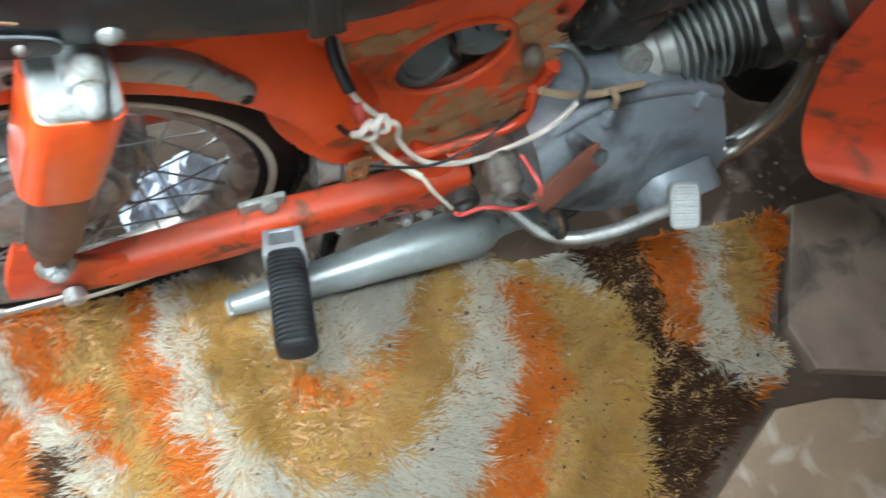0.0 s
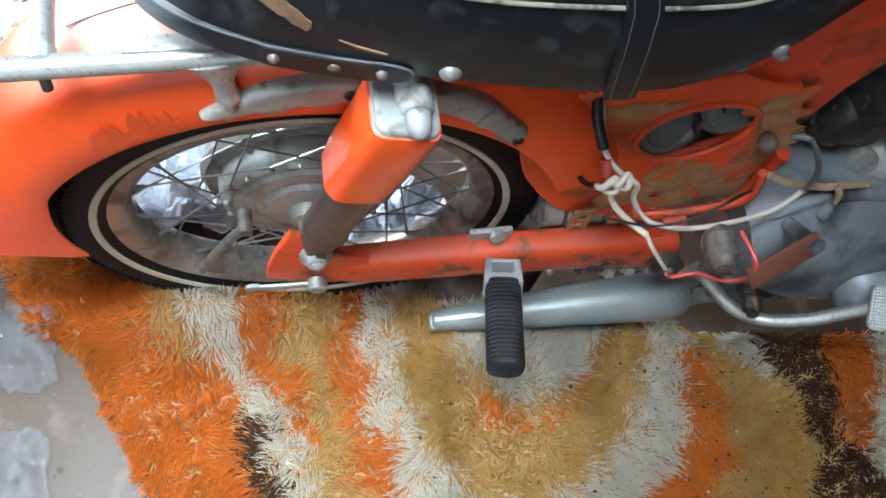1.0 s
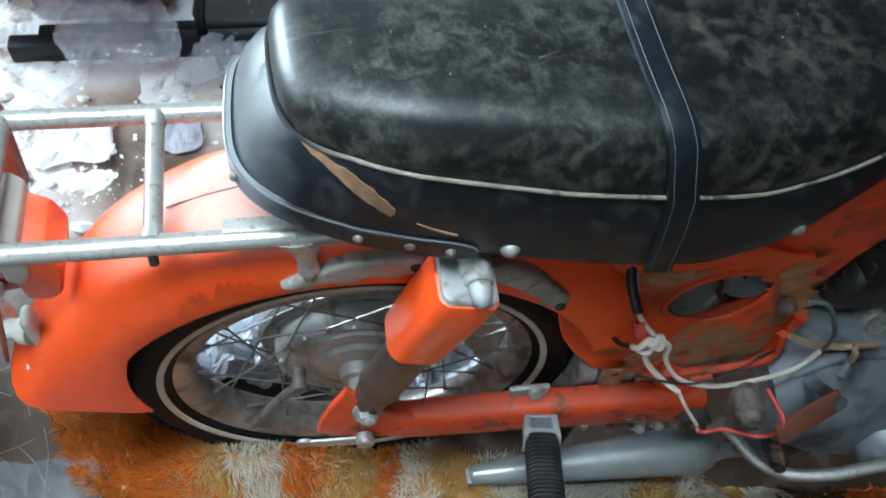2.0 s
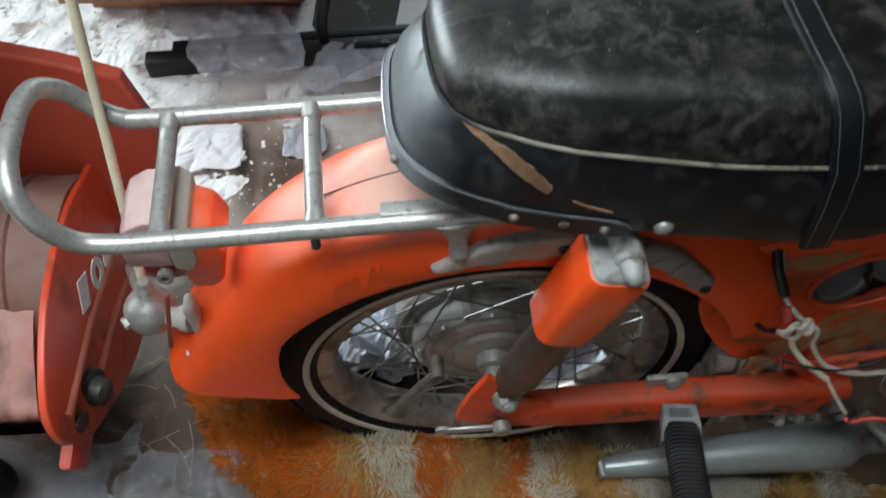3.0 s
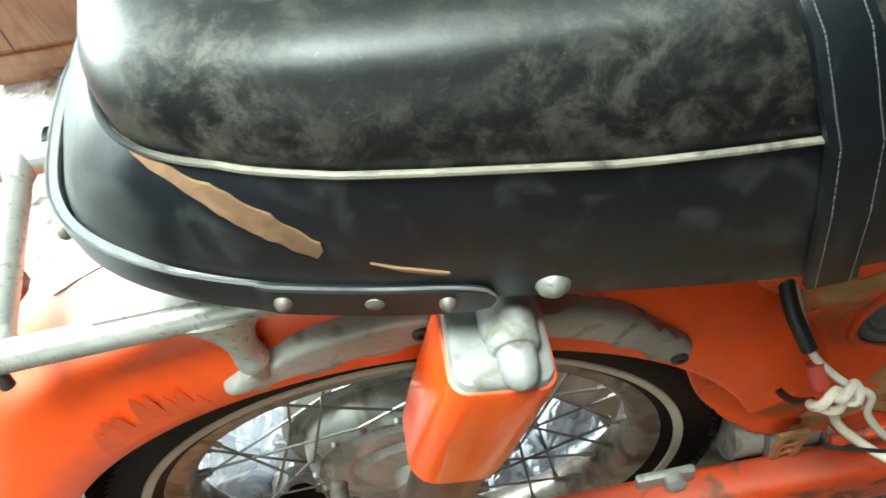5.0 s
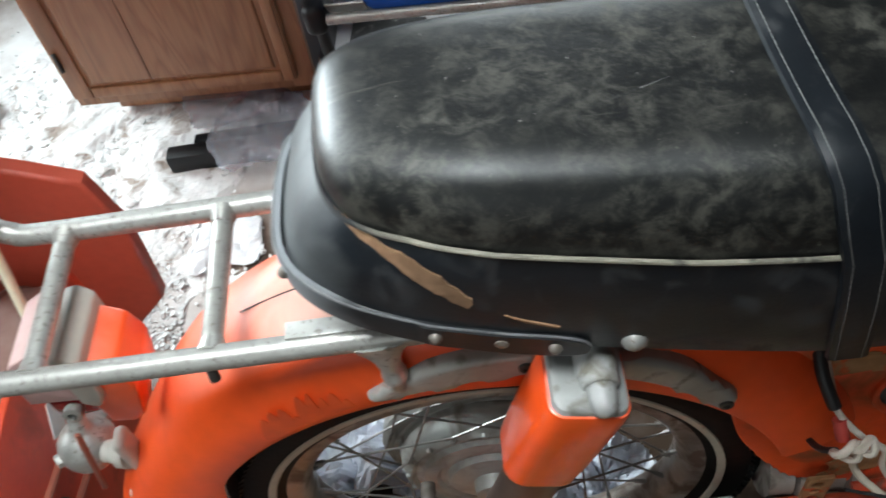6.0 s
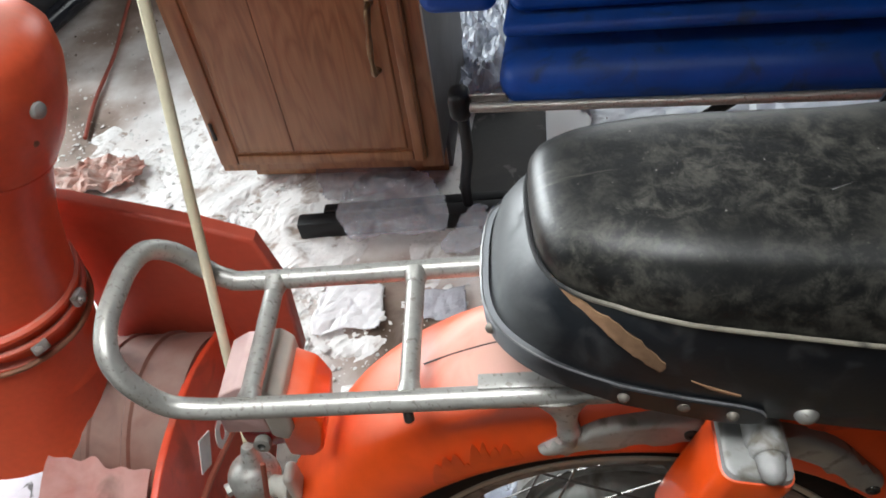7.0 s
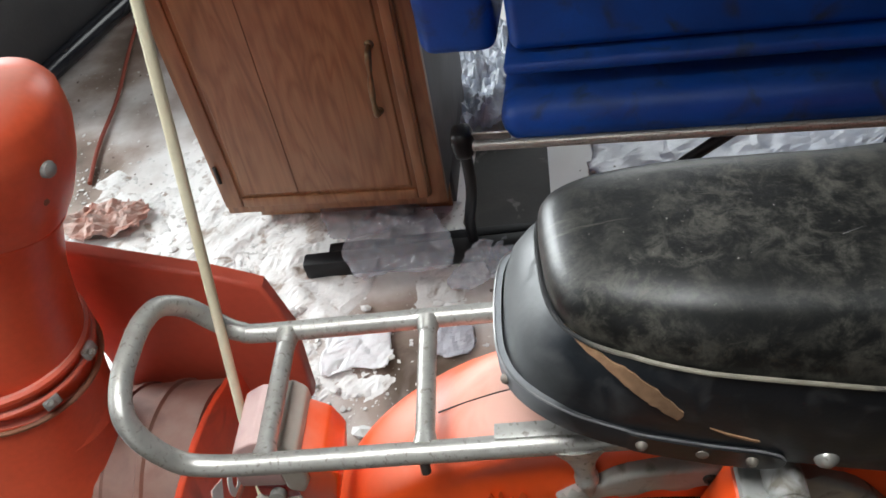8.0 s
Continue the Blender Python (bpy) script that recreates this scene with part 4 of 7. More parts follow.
        lathe(b, [(r, 0), (r * 0.95, 0.0015 * dome + 0.0003), (r * 0.6, 0.0035 * dome + 0.0004), (0.0004, 0.0042 * dome + 0.0005)], axis_frame(Vector((q.x, q.y, q.z + 0.0075)) + out * 0.0043, out), 14)
        part("trim_screw", b, shaft_mat, seat)
    b = bmesh.new()
    lathe(b, [(0.008, -0.003), (0.0085, 0.001), (0.0075, 0.004), (0.004, 0.0068), (0.0005, 0.0076)], axis_frame((0.028, -0.1045, 0.700), (0, -1, 0.05)), 18)
    part("seat_stud", b, chrome, seat, "domed chrome stud")
    b = bmesh.new()
    lathe(b, [(0.007, -0.003), (0.0075, 0.001), (0.005, 0.005), (0.0005, 0.006)], axis_frame((0.275, -0.103, 0.70), (0, -1, 0.05)), 14)
    part("seat_stud", b, chrome, seat, "domed chrome stud")
    # the tear, foam showing
    b = bmesh.new()
    top = [(-0.137, 0.8015), (-0.126, 0.7985), (-0.110, 0.7930), (-0.101, 0.7895), (-0.092, 0.784), (-0.084, 0.7775), (-0.075, 0.7670), (-0.0665, 0.7560), (-0.0660, 0.7510)]
    low = [(-0.070, 0.7475), (-0.079, 0.7555), (-0.087, 0.7620), (-0.0945, 0.7695), (-0.101, 0.7765), (-0.112, 0.7870), (-0.127, 0.7965)]

    def on_side(u, v, w):
        lv = (v - along(u, Z_LOW)) / (along(u, Z_PIPE) - along(u, Z_LOW))
        sx, sy = float(np.interp(lv, [0, 0.25, 0.6, 0.85, 1], [1, 1.0, 0.990, 0.962, 0.932])), float(np.interp(lv, [0, 0.25, 0.6, 0.85, 1], [0.995, 1.01, 1.018, 1.0, 0.978]))
        side = sorted((seat_point(p, lv, sx, sy) for p in curve if p.y < -0.02 and p.x < 0.2), key=lambda q: q.x)
        return Vector((u, float(np.interp(u, [q.x for q in side], [q.y for q in side])) - w + 0.003, v))

    rag = []
    loop = top + low
    for (x0, z0), (x1, z1) in zip(loop, loop[1:] + loop[:1]):
        for k in range(4):
            q = Vector((x0 + (x1 - x0) * k / 4, z0 + (z1 - z0) * k / 4, 0))
            j = noise.noise_vector(q * 260) * 0.0010 + noise.noise_vector(q * 90) * 0.0014
            rag.append((q.x + j.x, q.y + j.y))
    plate(b, rag, on_side, 0.0045)
    part("tear", b, tan_foam, seat, "tear showing tan backing")
    b = bmesh.new()
    plate(b, [(-0.049, 0.7385), (-0.038, 0.7325), (-0.0165, 0.7235), (-0.018, 0.7222), (-0.037, 0.7300)], on_side, 0.0045)
    part("tear", b, tan_foam, seat, "short slit showing tan backing")


build_seat()


def build_rack():
    r = 0.0092
    b = bmesh.new()
    path = [(-0.04, -0.067, 0.681), (-0.20, -0.067, 0.680), (-0.38, -0.067, 0.679), (-0.43, -0.067, 0.681), (-0.455, -0.068, 0.692), (-0.473, -0.066, 0.720), (-0.483, -0.055, 0.742),
            (-0.488, -0.030, 0.752), (-0.489, 0.0, 0.754), (-0.488, 0.030, 0.753), (-0.482, 0.054, 0.745), (-0.469, 0.068, 0.725), (-0.453, 0.070, 0.702), (-0.433, 0.068, 0.687), (-0.40, 0.067, 0.683),
            (-0.20, 0.067, 0.683), (-0.04, 0.067, 0.683)]
    tube(b, spline(path, 6), r, 16)
    rack = part("rack", b, chrome, moped, "worn chrome luggage rack")
    for x, dx in ((-0.256, -0.003), (-0.388, 0.0)):
        b = bmesh.new()
        tube(b, [(x + dx, 0.067, 0.683), (x, -0.067, 0.679)], 0.0082, 14)
        for y in (-0.060, 0.060):
            lathe(b, [(0.0082, -0.010), (0.0105, 0.0), (0.0115, 0.004)], axis_frame((x + (dx if y > 0 else 0), y, 0.683 if y > 0 else 0.679), (0, 1 if y > 0 else -1, 0)), 14)
        part("cross_bar", b, chrome, rack)
    b = bmesh.new()
    foot = axis_frame((-0.137, -0.069, 0.680), (0.06, -0.09, -1), (1, 0, 0))
    rings = []
    for r, h, wide in ((0.0100, 0.0, 2.7), (0.0095, 0.006, 2.2), (0.0090, 0.013, 1.6), (0.0088, 0.020, 1.2), (0.0086, 0.028, 1.0), (0.0084, 0.038, 1.0), (0.0096, 0.040, 1.0), (0.0096, 0.045, 1.0), (0.0066, 0.048, 1.0), (0.0060, 0.057, 1.0), (0.0040, 0.062, 1.0), (0.0006, 0.064, 1.0)):
        rings.append([foot @ Vector((r * wide * math.cos(a), r * math.sin(a), h)) for a in (2 * math.pi * k / 20 for k in range(20))])
    bridge(b, rings)
    part("rack_foot", b, chrome, rack, "cone-shaped cast foot")
    b = bmesh.new()
    tube(b, [(-0.257, -0.070, 0.680), (-0.257, -0.075, 0.664)], 0.0042, 10)
    part("rack_peg", b, dark_metal, rack)
    b = bmesh.new()
    rbox(b, pose(-0.135, -0.060, 0.6895), (0.13, 0.014, 0.004), 0.001)
    part("rack_tongue", b, chrome, rack)


build_rack()


def build_bracket():
    outline = smooth_loop([(-0.161, 0.609), (-0.152, 0.617), (-0.130, 0.629), (-0.10, 0.642), (-0.04, 0.645), (0.032, 0.622), (0.072, 0.600), (0.099, 0.568), (0.117, 0.543), (0.113, 0.526), (0.101, 0.527),
                           (0.075, 0.558), (0.042, 0.585), (-0.02, 0.614), (-0.07, 0.616), (-0.12, 0.609), (-0.152, 0.602)], 4)
    b = bmesh.new()
    plate(b, outline, near_side(-0.063), 0.014, (), 0.006)
    arm = part("seat_bracket", b, alloy, moped, "dull cast-alloy bracket along the guard")
    for x, z in ((0.108, 0.536), (-0.041, 0.632)):
        b = bmesh.new()
        lathe(b, [(0.006, 0), (0.0055, 0.002), (0.003, 0.0022), (0.0028, 0.0005)], axis_frame((x, -0.077, z), (0, -1, 0)), 12)
        part("bolt", b, dark_metal, arm)


build_bracket()


def build_shock():
    top, low = Vector((0.000, -0.104, 0.655)), Vector((-0.085, -0.096, 0.380))
    m = axis_frame(top, low - top, (1, 0, 0))

    def section(s, hx, hy, r, dx=0.0):
        pts = []
        for cx, cy, a0 in ((1, 1, 0), (-1, 1, 90), (-1, -1, 180), (1, -1, 270)):
            for j in range(7):
                a = radians(a0 + 15 * j)
                pts.append(m @ Vector((dx + cx * (hx - r) + r * math.cos(a), cy * (hy - r) + r * math.sin(a), s)))
        return pts

    b = bmesh.new()
    rings = [section(s, hx, hy, r, -0.003 - 0.03 * s) for s, hx, hy, r in ((0.000, 0.0262, 0.0270, 0.010), (0.001, 0.0280, 0.0288, 0.011), (0.006, 0.0292, 0.0300, 0.012), (0.05, 0.0294, 0.0300, 0.013), (0.092, 0.0294, 0.0298, 0.015),
                                                       (0.118, 0.0290, 0.0290, 0.017), (0.1185, 0.0275, 0.0276, 0.016), (0.09, 0.0278, 0.0280, 0.014))]
    bridge(b, rings)
    shock = part("shock_absorber", b, shock_orange, moped, "rear shock absorber with a square orange cover")
    b = bmesh.new()
    bridge(b, [section(s, hx, hy, r, -0.003) for s, hx, hy, r in ((0.002, 0.0268, 0.0280, 0.010), (-0.004, 0.0252, 0.0262, 0.009), (-0.006, 0.0225, 0.0235, 0.008))])
    part("shock_cap", b, cap_grey, shock, "grey alloy cap")
    b = bmesh.new()
    lathe(b, [(0.0235, 0.09), (0.0235, 0.19), (0.0232, 0.232), (0.0245, 0.240), (0.021, 0.244), (0.02, 0.268), (0.013, 0.274), (0.012, 0.296), (0.004, 0.298)], m, 28)
    part("lower_tube", b, brown_metal, shock, "dark browned lower tube")
    b = bmesh.new()
    lathe(b, [(0.0140, -0.012), (0.0145, 0.010), (0.0135, 0.014), (0.012, 0.016)], axis_frame((0.004, -0.094, 0.663), (0, -1, 0)), 22)
    lathe(b, [(0.0130, 0.0), (0.0132, 0.006), (0.0115, 0.0085), (0.0098, 0.009), (0.0096, 0.018), (0.0085, 0.0235), (0.0058, 0.0275), (0.0005, 0.0295)], axis_frame((0.005, -0.108, 0.664), (0.02, -1, 0)), 22)
    part("top_nut", b, cap_grey, shock, "domed top nut")
    b = bmesh.new()
    hexnut(b, (-0.085, -0.106, 0.366), (0.1, -1, 0.3), 0.011, 0.01, 0.006)
    lathe(b, [(0.018, 0), (0.0175, 0.003), (0.012, 0.004)], axis_frame((-0.085, -0.103, 0.366), (0.1, -1, 0.3)), 18)
    part("lower_nut", b, cap_grey, shock)


shock_orange = surf("orange_shock_paint", (0.84, 0.088, 0.008), (0.80, 0.074, 0.008), 0.3, scale=7, bump=0.03, fine=60, dust=(0.7, 0.45, 0.38), dust_amount=0.35, coat=0.6,
                    blot=(0.75, 0.3, 0.15), blot_scale=60, blot_at=0.76)
build_shock()


sleeve_mat = surf("dusty_beige_casting", (0.34, 0.315, 0.28), (0.24, 0.215, 0.19), 0.65, 0.1, scale=18, bump=0.2, blot=(0.10, 0.08, 0.065), blot_scale=26, blot_at=0.60, blot_soft=0.06)


def build_swingarm():
    b = bmesh.new()
    rings = []
    for x, z, hz, hy in ((-0.075, 0.288, 0.030, 0.012), (-0.04, 0.283, 0.033, 0.016), (0.0, 0.281, 0.033, 0.018), (0.12, 0.277, 0.033, 0.019), (0.24, 0.268, 0.036, 0.019), (0.31, 0.258, 0.042, 0.018), (0.345, 0.252, 0.036, 0.016)):
        rings.append([Vector((x, -0.086 + hy * math.copysign(abs(math.cos(a)) ** 0.55, math.cos(a)), z + hz * math.copysign(abs(math.sin(a)) ** 0.55, math.sin(a)))) for a in (2 * math.pi * k / 24 for k in range(24))])
    bridge(b, rings)
    arm = part("swingarm", b, orange_grimy, moped, "scuffed red-orange rear fork arm")
    b = bmesh.new()
    plate(b, [(-0.143, 0.298), (-0.139, 0.325), (-0.127, 0.366), (-0.107, 0.416), (-0.095, 0.398), (-0.066, 0.352), (-0.03, 0.322), (-0.02, 0.258), (-0.075, 0.264), (-0.12, 0.282)], near_side(-0.092), 0.007, (), 0.002)
    part("gusset", b, orange_worn, arm, "red gusset plate at the axle")
    b = bmesh.new()
    rbox(b, pose(-0.118, -0.103, 0.276, 0, 3, 0), (0.082, 0.004, 0.014), 0.002)
    lathe(b, [(0.009, 0), (0.009, 0.004), (0.004, 0.005)], axis_frame((-0.16, -0.101, 0.280), (0, -1, 0)), 14)
    part("chain_adjuster", b, alloy, arm, "dull metal chain adjuster")
    b = bmesh.new()
    lathe(b, [(0.011, 0), (0.011, 0.012), (0.009, 0.014), (0.001, 0.0145)], axis_frame((-0.088, -0.101, 0.284), (0, -1, 0)), 18)
    part("axle_nut", b, chrome, arm, "axle nut")
    b = bmesh.new()
    lathe(b, [(0.020, 0), (0.022, 0.004), (0.022, 0.02), (0.014, 0.022), (0.012, 0.028), (0.004, 0.03)], axis_frame((0.335, -0.098, 0.25), (0, -1, 0)), 20)
    part("pivot", b, dark_metal, arm, "grimy pivot bolt")
    b = bmesh.new()
    rbox(b, pose(0.112, -0.077, 0.315), (0.05, 0.008, 0.028), 0.003)
    lathe(b, [(0.010, 0), (0.009, 0.008), (0.004, 0.010)], axis_frame((0.118, -0.08, 0.322), (0, -1, 0.2)), 12)
    part("stay", b, alloy, arm, "alloy stay above the arm")
    b = bmesh.new()
    tube(b, [(0.19, -0.098, 0.262), (0.192, -0.104, 0.24)], 0.0045, 8)
    hexnut(b, (0.191, -0.1, 0.25), (0.1, -0.2, -1), 0.007, 0.008)
    part("grease_nipple", b, alloy, arm)
    b = bmesh.new()
    lathe(b, [(0.02, 0.0), (0.02, 0.003), (0.016, 0.004), (0.016, -0.004)], axis_frame((0.252, -0.098, 0.243), (0, -1, -0.35)), 20)
    part("hole_rim", b, wire_black, arm, "dark hole in the arm")
    for x0, x1, r in ((0.176, 0.200, 0.037), (0.204, 0.216, 0.041), (0.220, 0.250, 0.036), (0.254, 0.310, 0.040)):
        b = bmesh.new()
        tube(b, [(x0, -0.030, 0.300 - 0.08 * (x0 - 0.19)), (x1, -0.030, 0.300 - 0.08 * (x1 - 0.19))], r, 20)
        part("pivot_sleeve", b, sleeve_mat, arm, "dusty beige pivot sleeve")
    # far arm and stand tube, glimpsed through the spokes
    b = bmesh.new()
    tube(b, [(-0.12, 0.085, 0.285), (0.34, 0.085, 0.258)], 0.02, 12)
    part("far_arm", b, orange_worn, arm)
    b = bmesh.new()
    tube(b, [(0.20, -0.075, 0.225), (0.24, 0.02, 0.20), (0.20, 0.085, 0.225)], 0.012, 10)
    tube(b, spline([(0.06, -0.08, 0.235), (0.14, -0.075, 0.21), (0.26, -0.065, 0.175)], 5), 0.008, 8)
    tube(b, spline([(0.21, 0.05, 0.20), (0.19, 0.07, 0.1), (0.17, 0.08, 0.012)], 4), 0.011, 10)
    tube(b, spline([(0.21, -0.05, 0.20), (0.20, -0.06, 0.1), (0.18, -0.07, 0.012)], 4), 0.011, 10)
    part("centre_stand", b, dark_metal, moped, "grimy centre stand")
    b = bmesh.new()
    tube(b, [(0.236, -0.035, 0.330), (0.405, -0.045, 0.335)], 0.014, 12)
    tube(b, spline([(0.27, -0.06, 0.33), (0.30, -0.075, 0.30), (0.335, -0.082, 0.26)], 5), [0.018] * 10 + [0.022], 12)
    tube(b, spline([(0.405, -0.05, 0.33), (0.415, -0.055, 0.36), (0.425, -0.055, 0.42)], 5), 0.009, 10)
    part("frame_tube", b, orange_worn, moped, "worn orange frame tubes under the body")


build_swingarm()


def build_footrest():
    a, c = Vector((0.1215, -0.122, 0.300)), Vector((0.0985, -0.246, 0.352))
    m = axis_frame(a, c - a, (1, 0, 0))
    b = bmesh.new()

    def sec(s, hx, hy, r=0.0125):
        pts = []
        for cx, cy, a0 in ((1, 1, 0), (-1, 1, 90), (-1, -1, 180), (1, -1, 270)):
            for j in range(5):
                q = radians(a0 + 22.5 * j)
                pts.append(m @ Vector((cx * (hx - r) + r * math.cos(q), cy * (hy - r) + r * math.sin(q), s)))
        return pts

    rings = []
    n = 19
    step = 0.112 / n
    for k in range(n):
        s = 0.018 + k * step
        for d, g in ((0.0, 0.0), (0.15, 0.0022), (0.62, 0.0022), (0.78, 0.0)):
            rings.append(sec(s + d * step, 0.0180 + g, 0.0155 + g))
    rings.append(sec(0.131, 0.0195, 0.0165))
    rings.append(sec(0.1335, 0.0165, 0.0140))
    bridge(b, rings)
    rest = part("footrest", b, peg_rubber, moped, "ribbed black rubber footrest")
    b = bmesh.new()
    plate(b, [(-0.02, -0.014), (0.02, -0.014), (0.022, 0.022), (-0.022, 0.022)], lambda u, v, w: m @ Vector((u, w - 0.014, v)), 0.028, [[(-0.012, -0.008), (0.012, -0.008), (0.013, 0.008), (-0.013, 0.008)]], 0.002)
    part("footrest_clamp", b, grey_cast, rest, "grey cast clamp")
    b = bmesh.new()
    tube(b, spline([(0.122, -0.120, 0.290), (0.135, -0.10, 0.24), (0.18, -0.07, 0.20), (0.25, -0.04, 0.19)], 5), 0.010, 10)
    part("footrest_bar", b, dark_metal, rest)


grey_cast = surf("grey_cast_metal", (0.36, 0.36, 0.36), (0.27, 0.27, 0.275), 0.5, 0.4, scale=25, bump=0.1)
build_footrest()


def build_exhaust():
    b = bmesh.new()
    pts = [(0.052, -0.118, 0.130), (0.056, -0.118, 0.130), (0.10, -0.118, 0.131), (0.20, -0.117, 0.134), (0.30, -0.116, 0.136), (0.36, -0.116, 0.136), (0.378, -0.116, 0.136), (0.392, -0.116, 0.135), (0.402, -0.116, 0.134),
           (0.42, -0.115, 0.133), (0.50, -0.112, 0.128)]
    tube(b, pts, [0.009, 0.013, 0.017, 0.025, 0.031, 0.034, 0.0335, 0.027, 0.0185, 0.0165, 0.0165], 24)
    pipe = part("exhaust", b, silver_paint, moped, "dull silver exhaust with a tapered silencer")
    b = bmesh.new()
    rbox(b, pose(0.054, -0.120, 0.128, 0, 0, 0), (0.01, 0.022, 0.013), 0.002)
    part("tail_tip", b, cap_grey, pipe, "grey flattened tail tip")
    b = bmesh.new()
    header = spline([(0.735, -0.085, 0.42), (0.765, -0.098, 0.365), (0.795, -0.10, 0.29), (0.811, -0.10, 0.20), (0.797, -0.10, 0.132), (0.752, -0.10, 0.103), (0.65, -0.105, 0.095), (0.50, -0.112, 0.128)], 6)
    tube(b, header, 0.0175, 16)
    part("header_pipe", b, surf("heat_stained_pipe", (0.52, 0.50, 0.46), (0.26, 0.23, 0.20), 0.24, 0.9, scale=9, bump=0.05), pipe, "heat-stained header pipe")
    b = bmesh.new()
    tube(b, [(0.485, -0.113, 0.130), (0.515, -0.112, 0.127)], 0.0195, 16)
    part("pipe_clamp", b, dark_metal, pipe)


build_exhaust()


def build_engine():
    # crankcase cover: a smooth shield between an upper edge set back and a lower edge outboard
    upper = spline([(0.400, -0.108, 0.352), (0.440, -0.096, 0.372), (0.506, -0.086, 0.372), (0.607, -0.081, 0.342), (0.672, -0.085, 0.304)], 6)
    lower = spline([(0.415, -0.148, 0.268), (0.493, -0.156, 0.214), (0.564, -0.160, 0.192), (0.640, -0.157, 0.170), (0.700, -0.146, 0.190)], 6)
    b = bmesh.new()
    rings = []
    for p, q in zip(upper, lower):
        face = []
        for k in range(9):
            v = k / 8
            c = p.lerp(q, v)
            out = math.sin(math.pi * min(1.0, v * 0.9 + 0.1)) ** 0.8
            face.append(c + Vector((0.0, -0.016, 0.008)) * out)
        back = [q + Vector((-0.004, 0.03, -0.022)), q + Vector((-0.004, 0.10, -0.022)), p + Vector((0.0, 0.09, -0.012)), p + Vector((0.0, 0.02, 0.002))]
        rings.append(face + back)
    bridge(b, rings)
    engine = part("engine", b, engine_grey, moped, "grimy grey alloy engine with a finned cylinder")
    b = bmesh.new()
    m = axis_frame((0.618, -0.158, 0.215), (0.1, -1, -0.25), (1, 0, 0))
    bridge(b, [[m @ Vector((q * 0.058 * math.cos(a), q * 0.038 * math.sin(a), h)) for a in (2 * math.pi * k / 32 for k in range(32))] for q, h in ((1.0, -0.02), (1.0, 0.016), (0.95, 0.021), (0.6, 0.022), (0.1, 0.022))])
    part("clutch_cover", b, engine_grey, engine, "oval clutch cover")
    b = bmesh.new()
    tube(b, [v + Vector((0, -0.003, 0.002)) for v in upper[3:]], [0.004] + [0.009] * (len(upper) - 5) + [0.006], 10)
    for v in (upper[10], upper[19]):
        rbox(b, axis_frame(v + Vector((0.004, -0.014, -0.006)), (0.1, -1, 0.5), (0.4, 0.2, 0.9)), (0.022, 0.012, 0.020), 0.004)
    part("case_rim", b, engine_grey, engine, "ribbed rim of the engine case")
    b = bmesh.new()
    lever = axis_frame((0.395, -0.174, 0.413), (0.15, -1, 0.75), (0.9, 0.25, 0.3))
    rbox(b, lever, (0.084, 0.028, 0.006), 0.002)
    arm = part("lever_plate", b, surf("brown_plate", (0.16, 0.055, 0.032), (0.12, 0.042, 0.026), 0.55, scale=30, bump=0.15), engine, "rust-brown lever plate over the case")
    b = bmesh.new()
    tube(b, [lever @ Vector((0.036, 0.0, 0.004)), (0.445, -0.10, 0.345)], 0.008, 12)
    hexnut(b, lever @ Vector((0.036, 0.0, 0.003)), lever.to_3x3() @ Vector((0, 0, 1)), 0.009, 0.005, 0.004)
    part("lever_bolt", b, engine_grey, arm, "grey bolt holding the lever")
    b = bmesh.new()
    lathe(b, [(0.0165, -0.02), (0.0165, 0.003), (0.013, 0.006), (0.0125, 0.013), (0.0095, 0.016), (0.001, 0.017)], axis_frame((0.338, -0.156, 0.398), (-0.1, -1, 0.1)), 22)
    tube(b, [(0.366, -0.085, 0.330), (0.352, -0.112, 0.362), (0.341, -0.138, 0.390)], [0.024, 0.022, 0.018], 16)
    part("gear_shaft", b, shaft_mat, engine, "shaft housing with a round end")
    b = bmesh.new()
    rbox(b, pose(0.345, -0.06, 0.225, 0, 10, 0), (0.05, 0.04, 0.03), 0.006)
    part("engine_mount", b, dark_metal, engine, "grimy engine mount")
    b = bmesh.new()
    rbox(b, pose(0.30, -0.075, 0.195, 0, -8, 0), (0.09, 0.03, 0.02), 0.005)
    part("mount_strap", b, dark_metal, engine)
    for x, z in ((0.275, 0.205), (0.30, 0.21), (0.325, 0.212)):
        b = bmesh.new()
        hexnut(b, (x, -0.085, z), (0, -1, 0.3), 0.012, 0.016, 0.007)
        part("mount_nut", b, alloy, engine)
    # cylinder
    a, c = Vector((0.59, -0.03, 0.335)), Vector((0.83, -0.045, 0.425))
    m = axis_frame(a, c - a)
    b = bmesh.new()
    lathe(b, [(0.047, -0.03), (0.047, 0.0), (0.036, 0.005), (0.036, 0.22), (0.02, 0.225)], m, 28)
    part("cylinder", b, alloy, engine, "alloy cylinder barrel")
    for k in range(9):
        s = 0.022 + k * 0.0105
        b = bmesh.new()
        r = 0.052 + 0.002 * math.sin(k * 2.3)
        rings = [[m @ Vector((math.copysign(abs(math.cos(t)) ** 0.7, math.cos(t)) * q, math.copysign(abs(math.sin(t)) ** 0.7, math.sin(t)) * q, s + h)) for t in (2 * math.pi * j / 32 for j in range(32))]
                 for q, h in ((0.034, 0.0), (r, 0.0008), (r + 0.0004, 0.0016), (r, 0.0024), (0.034, 0.0034))]
        bridge(b, rings)
        part("fin", b, fin_grey if k < 6 else fin_dark, engine)
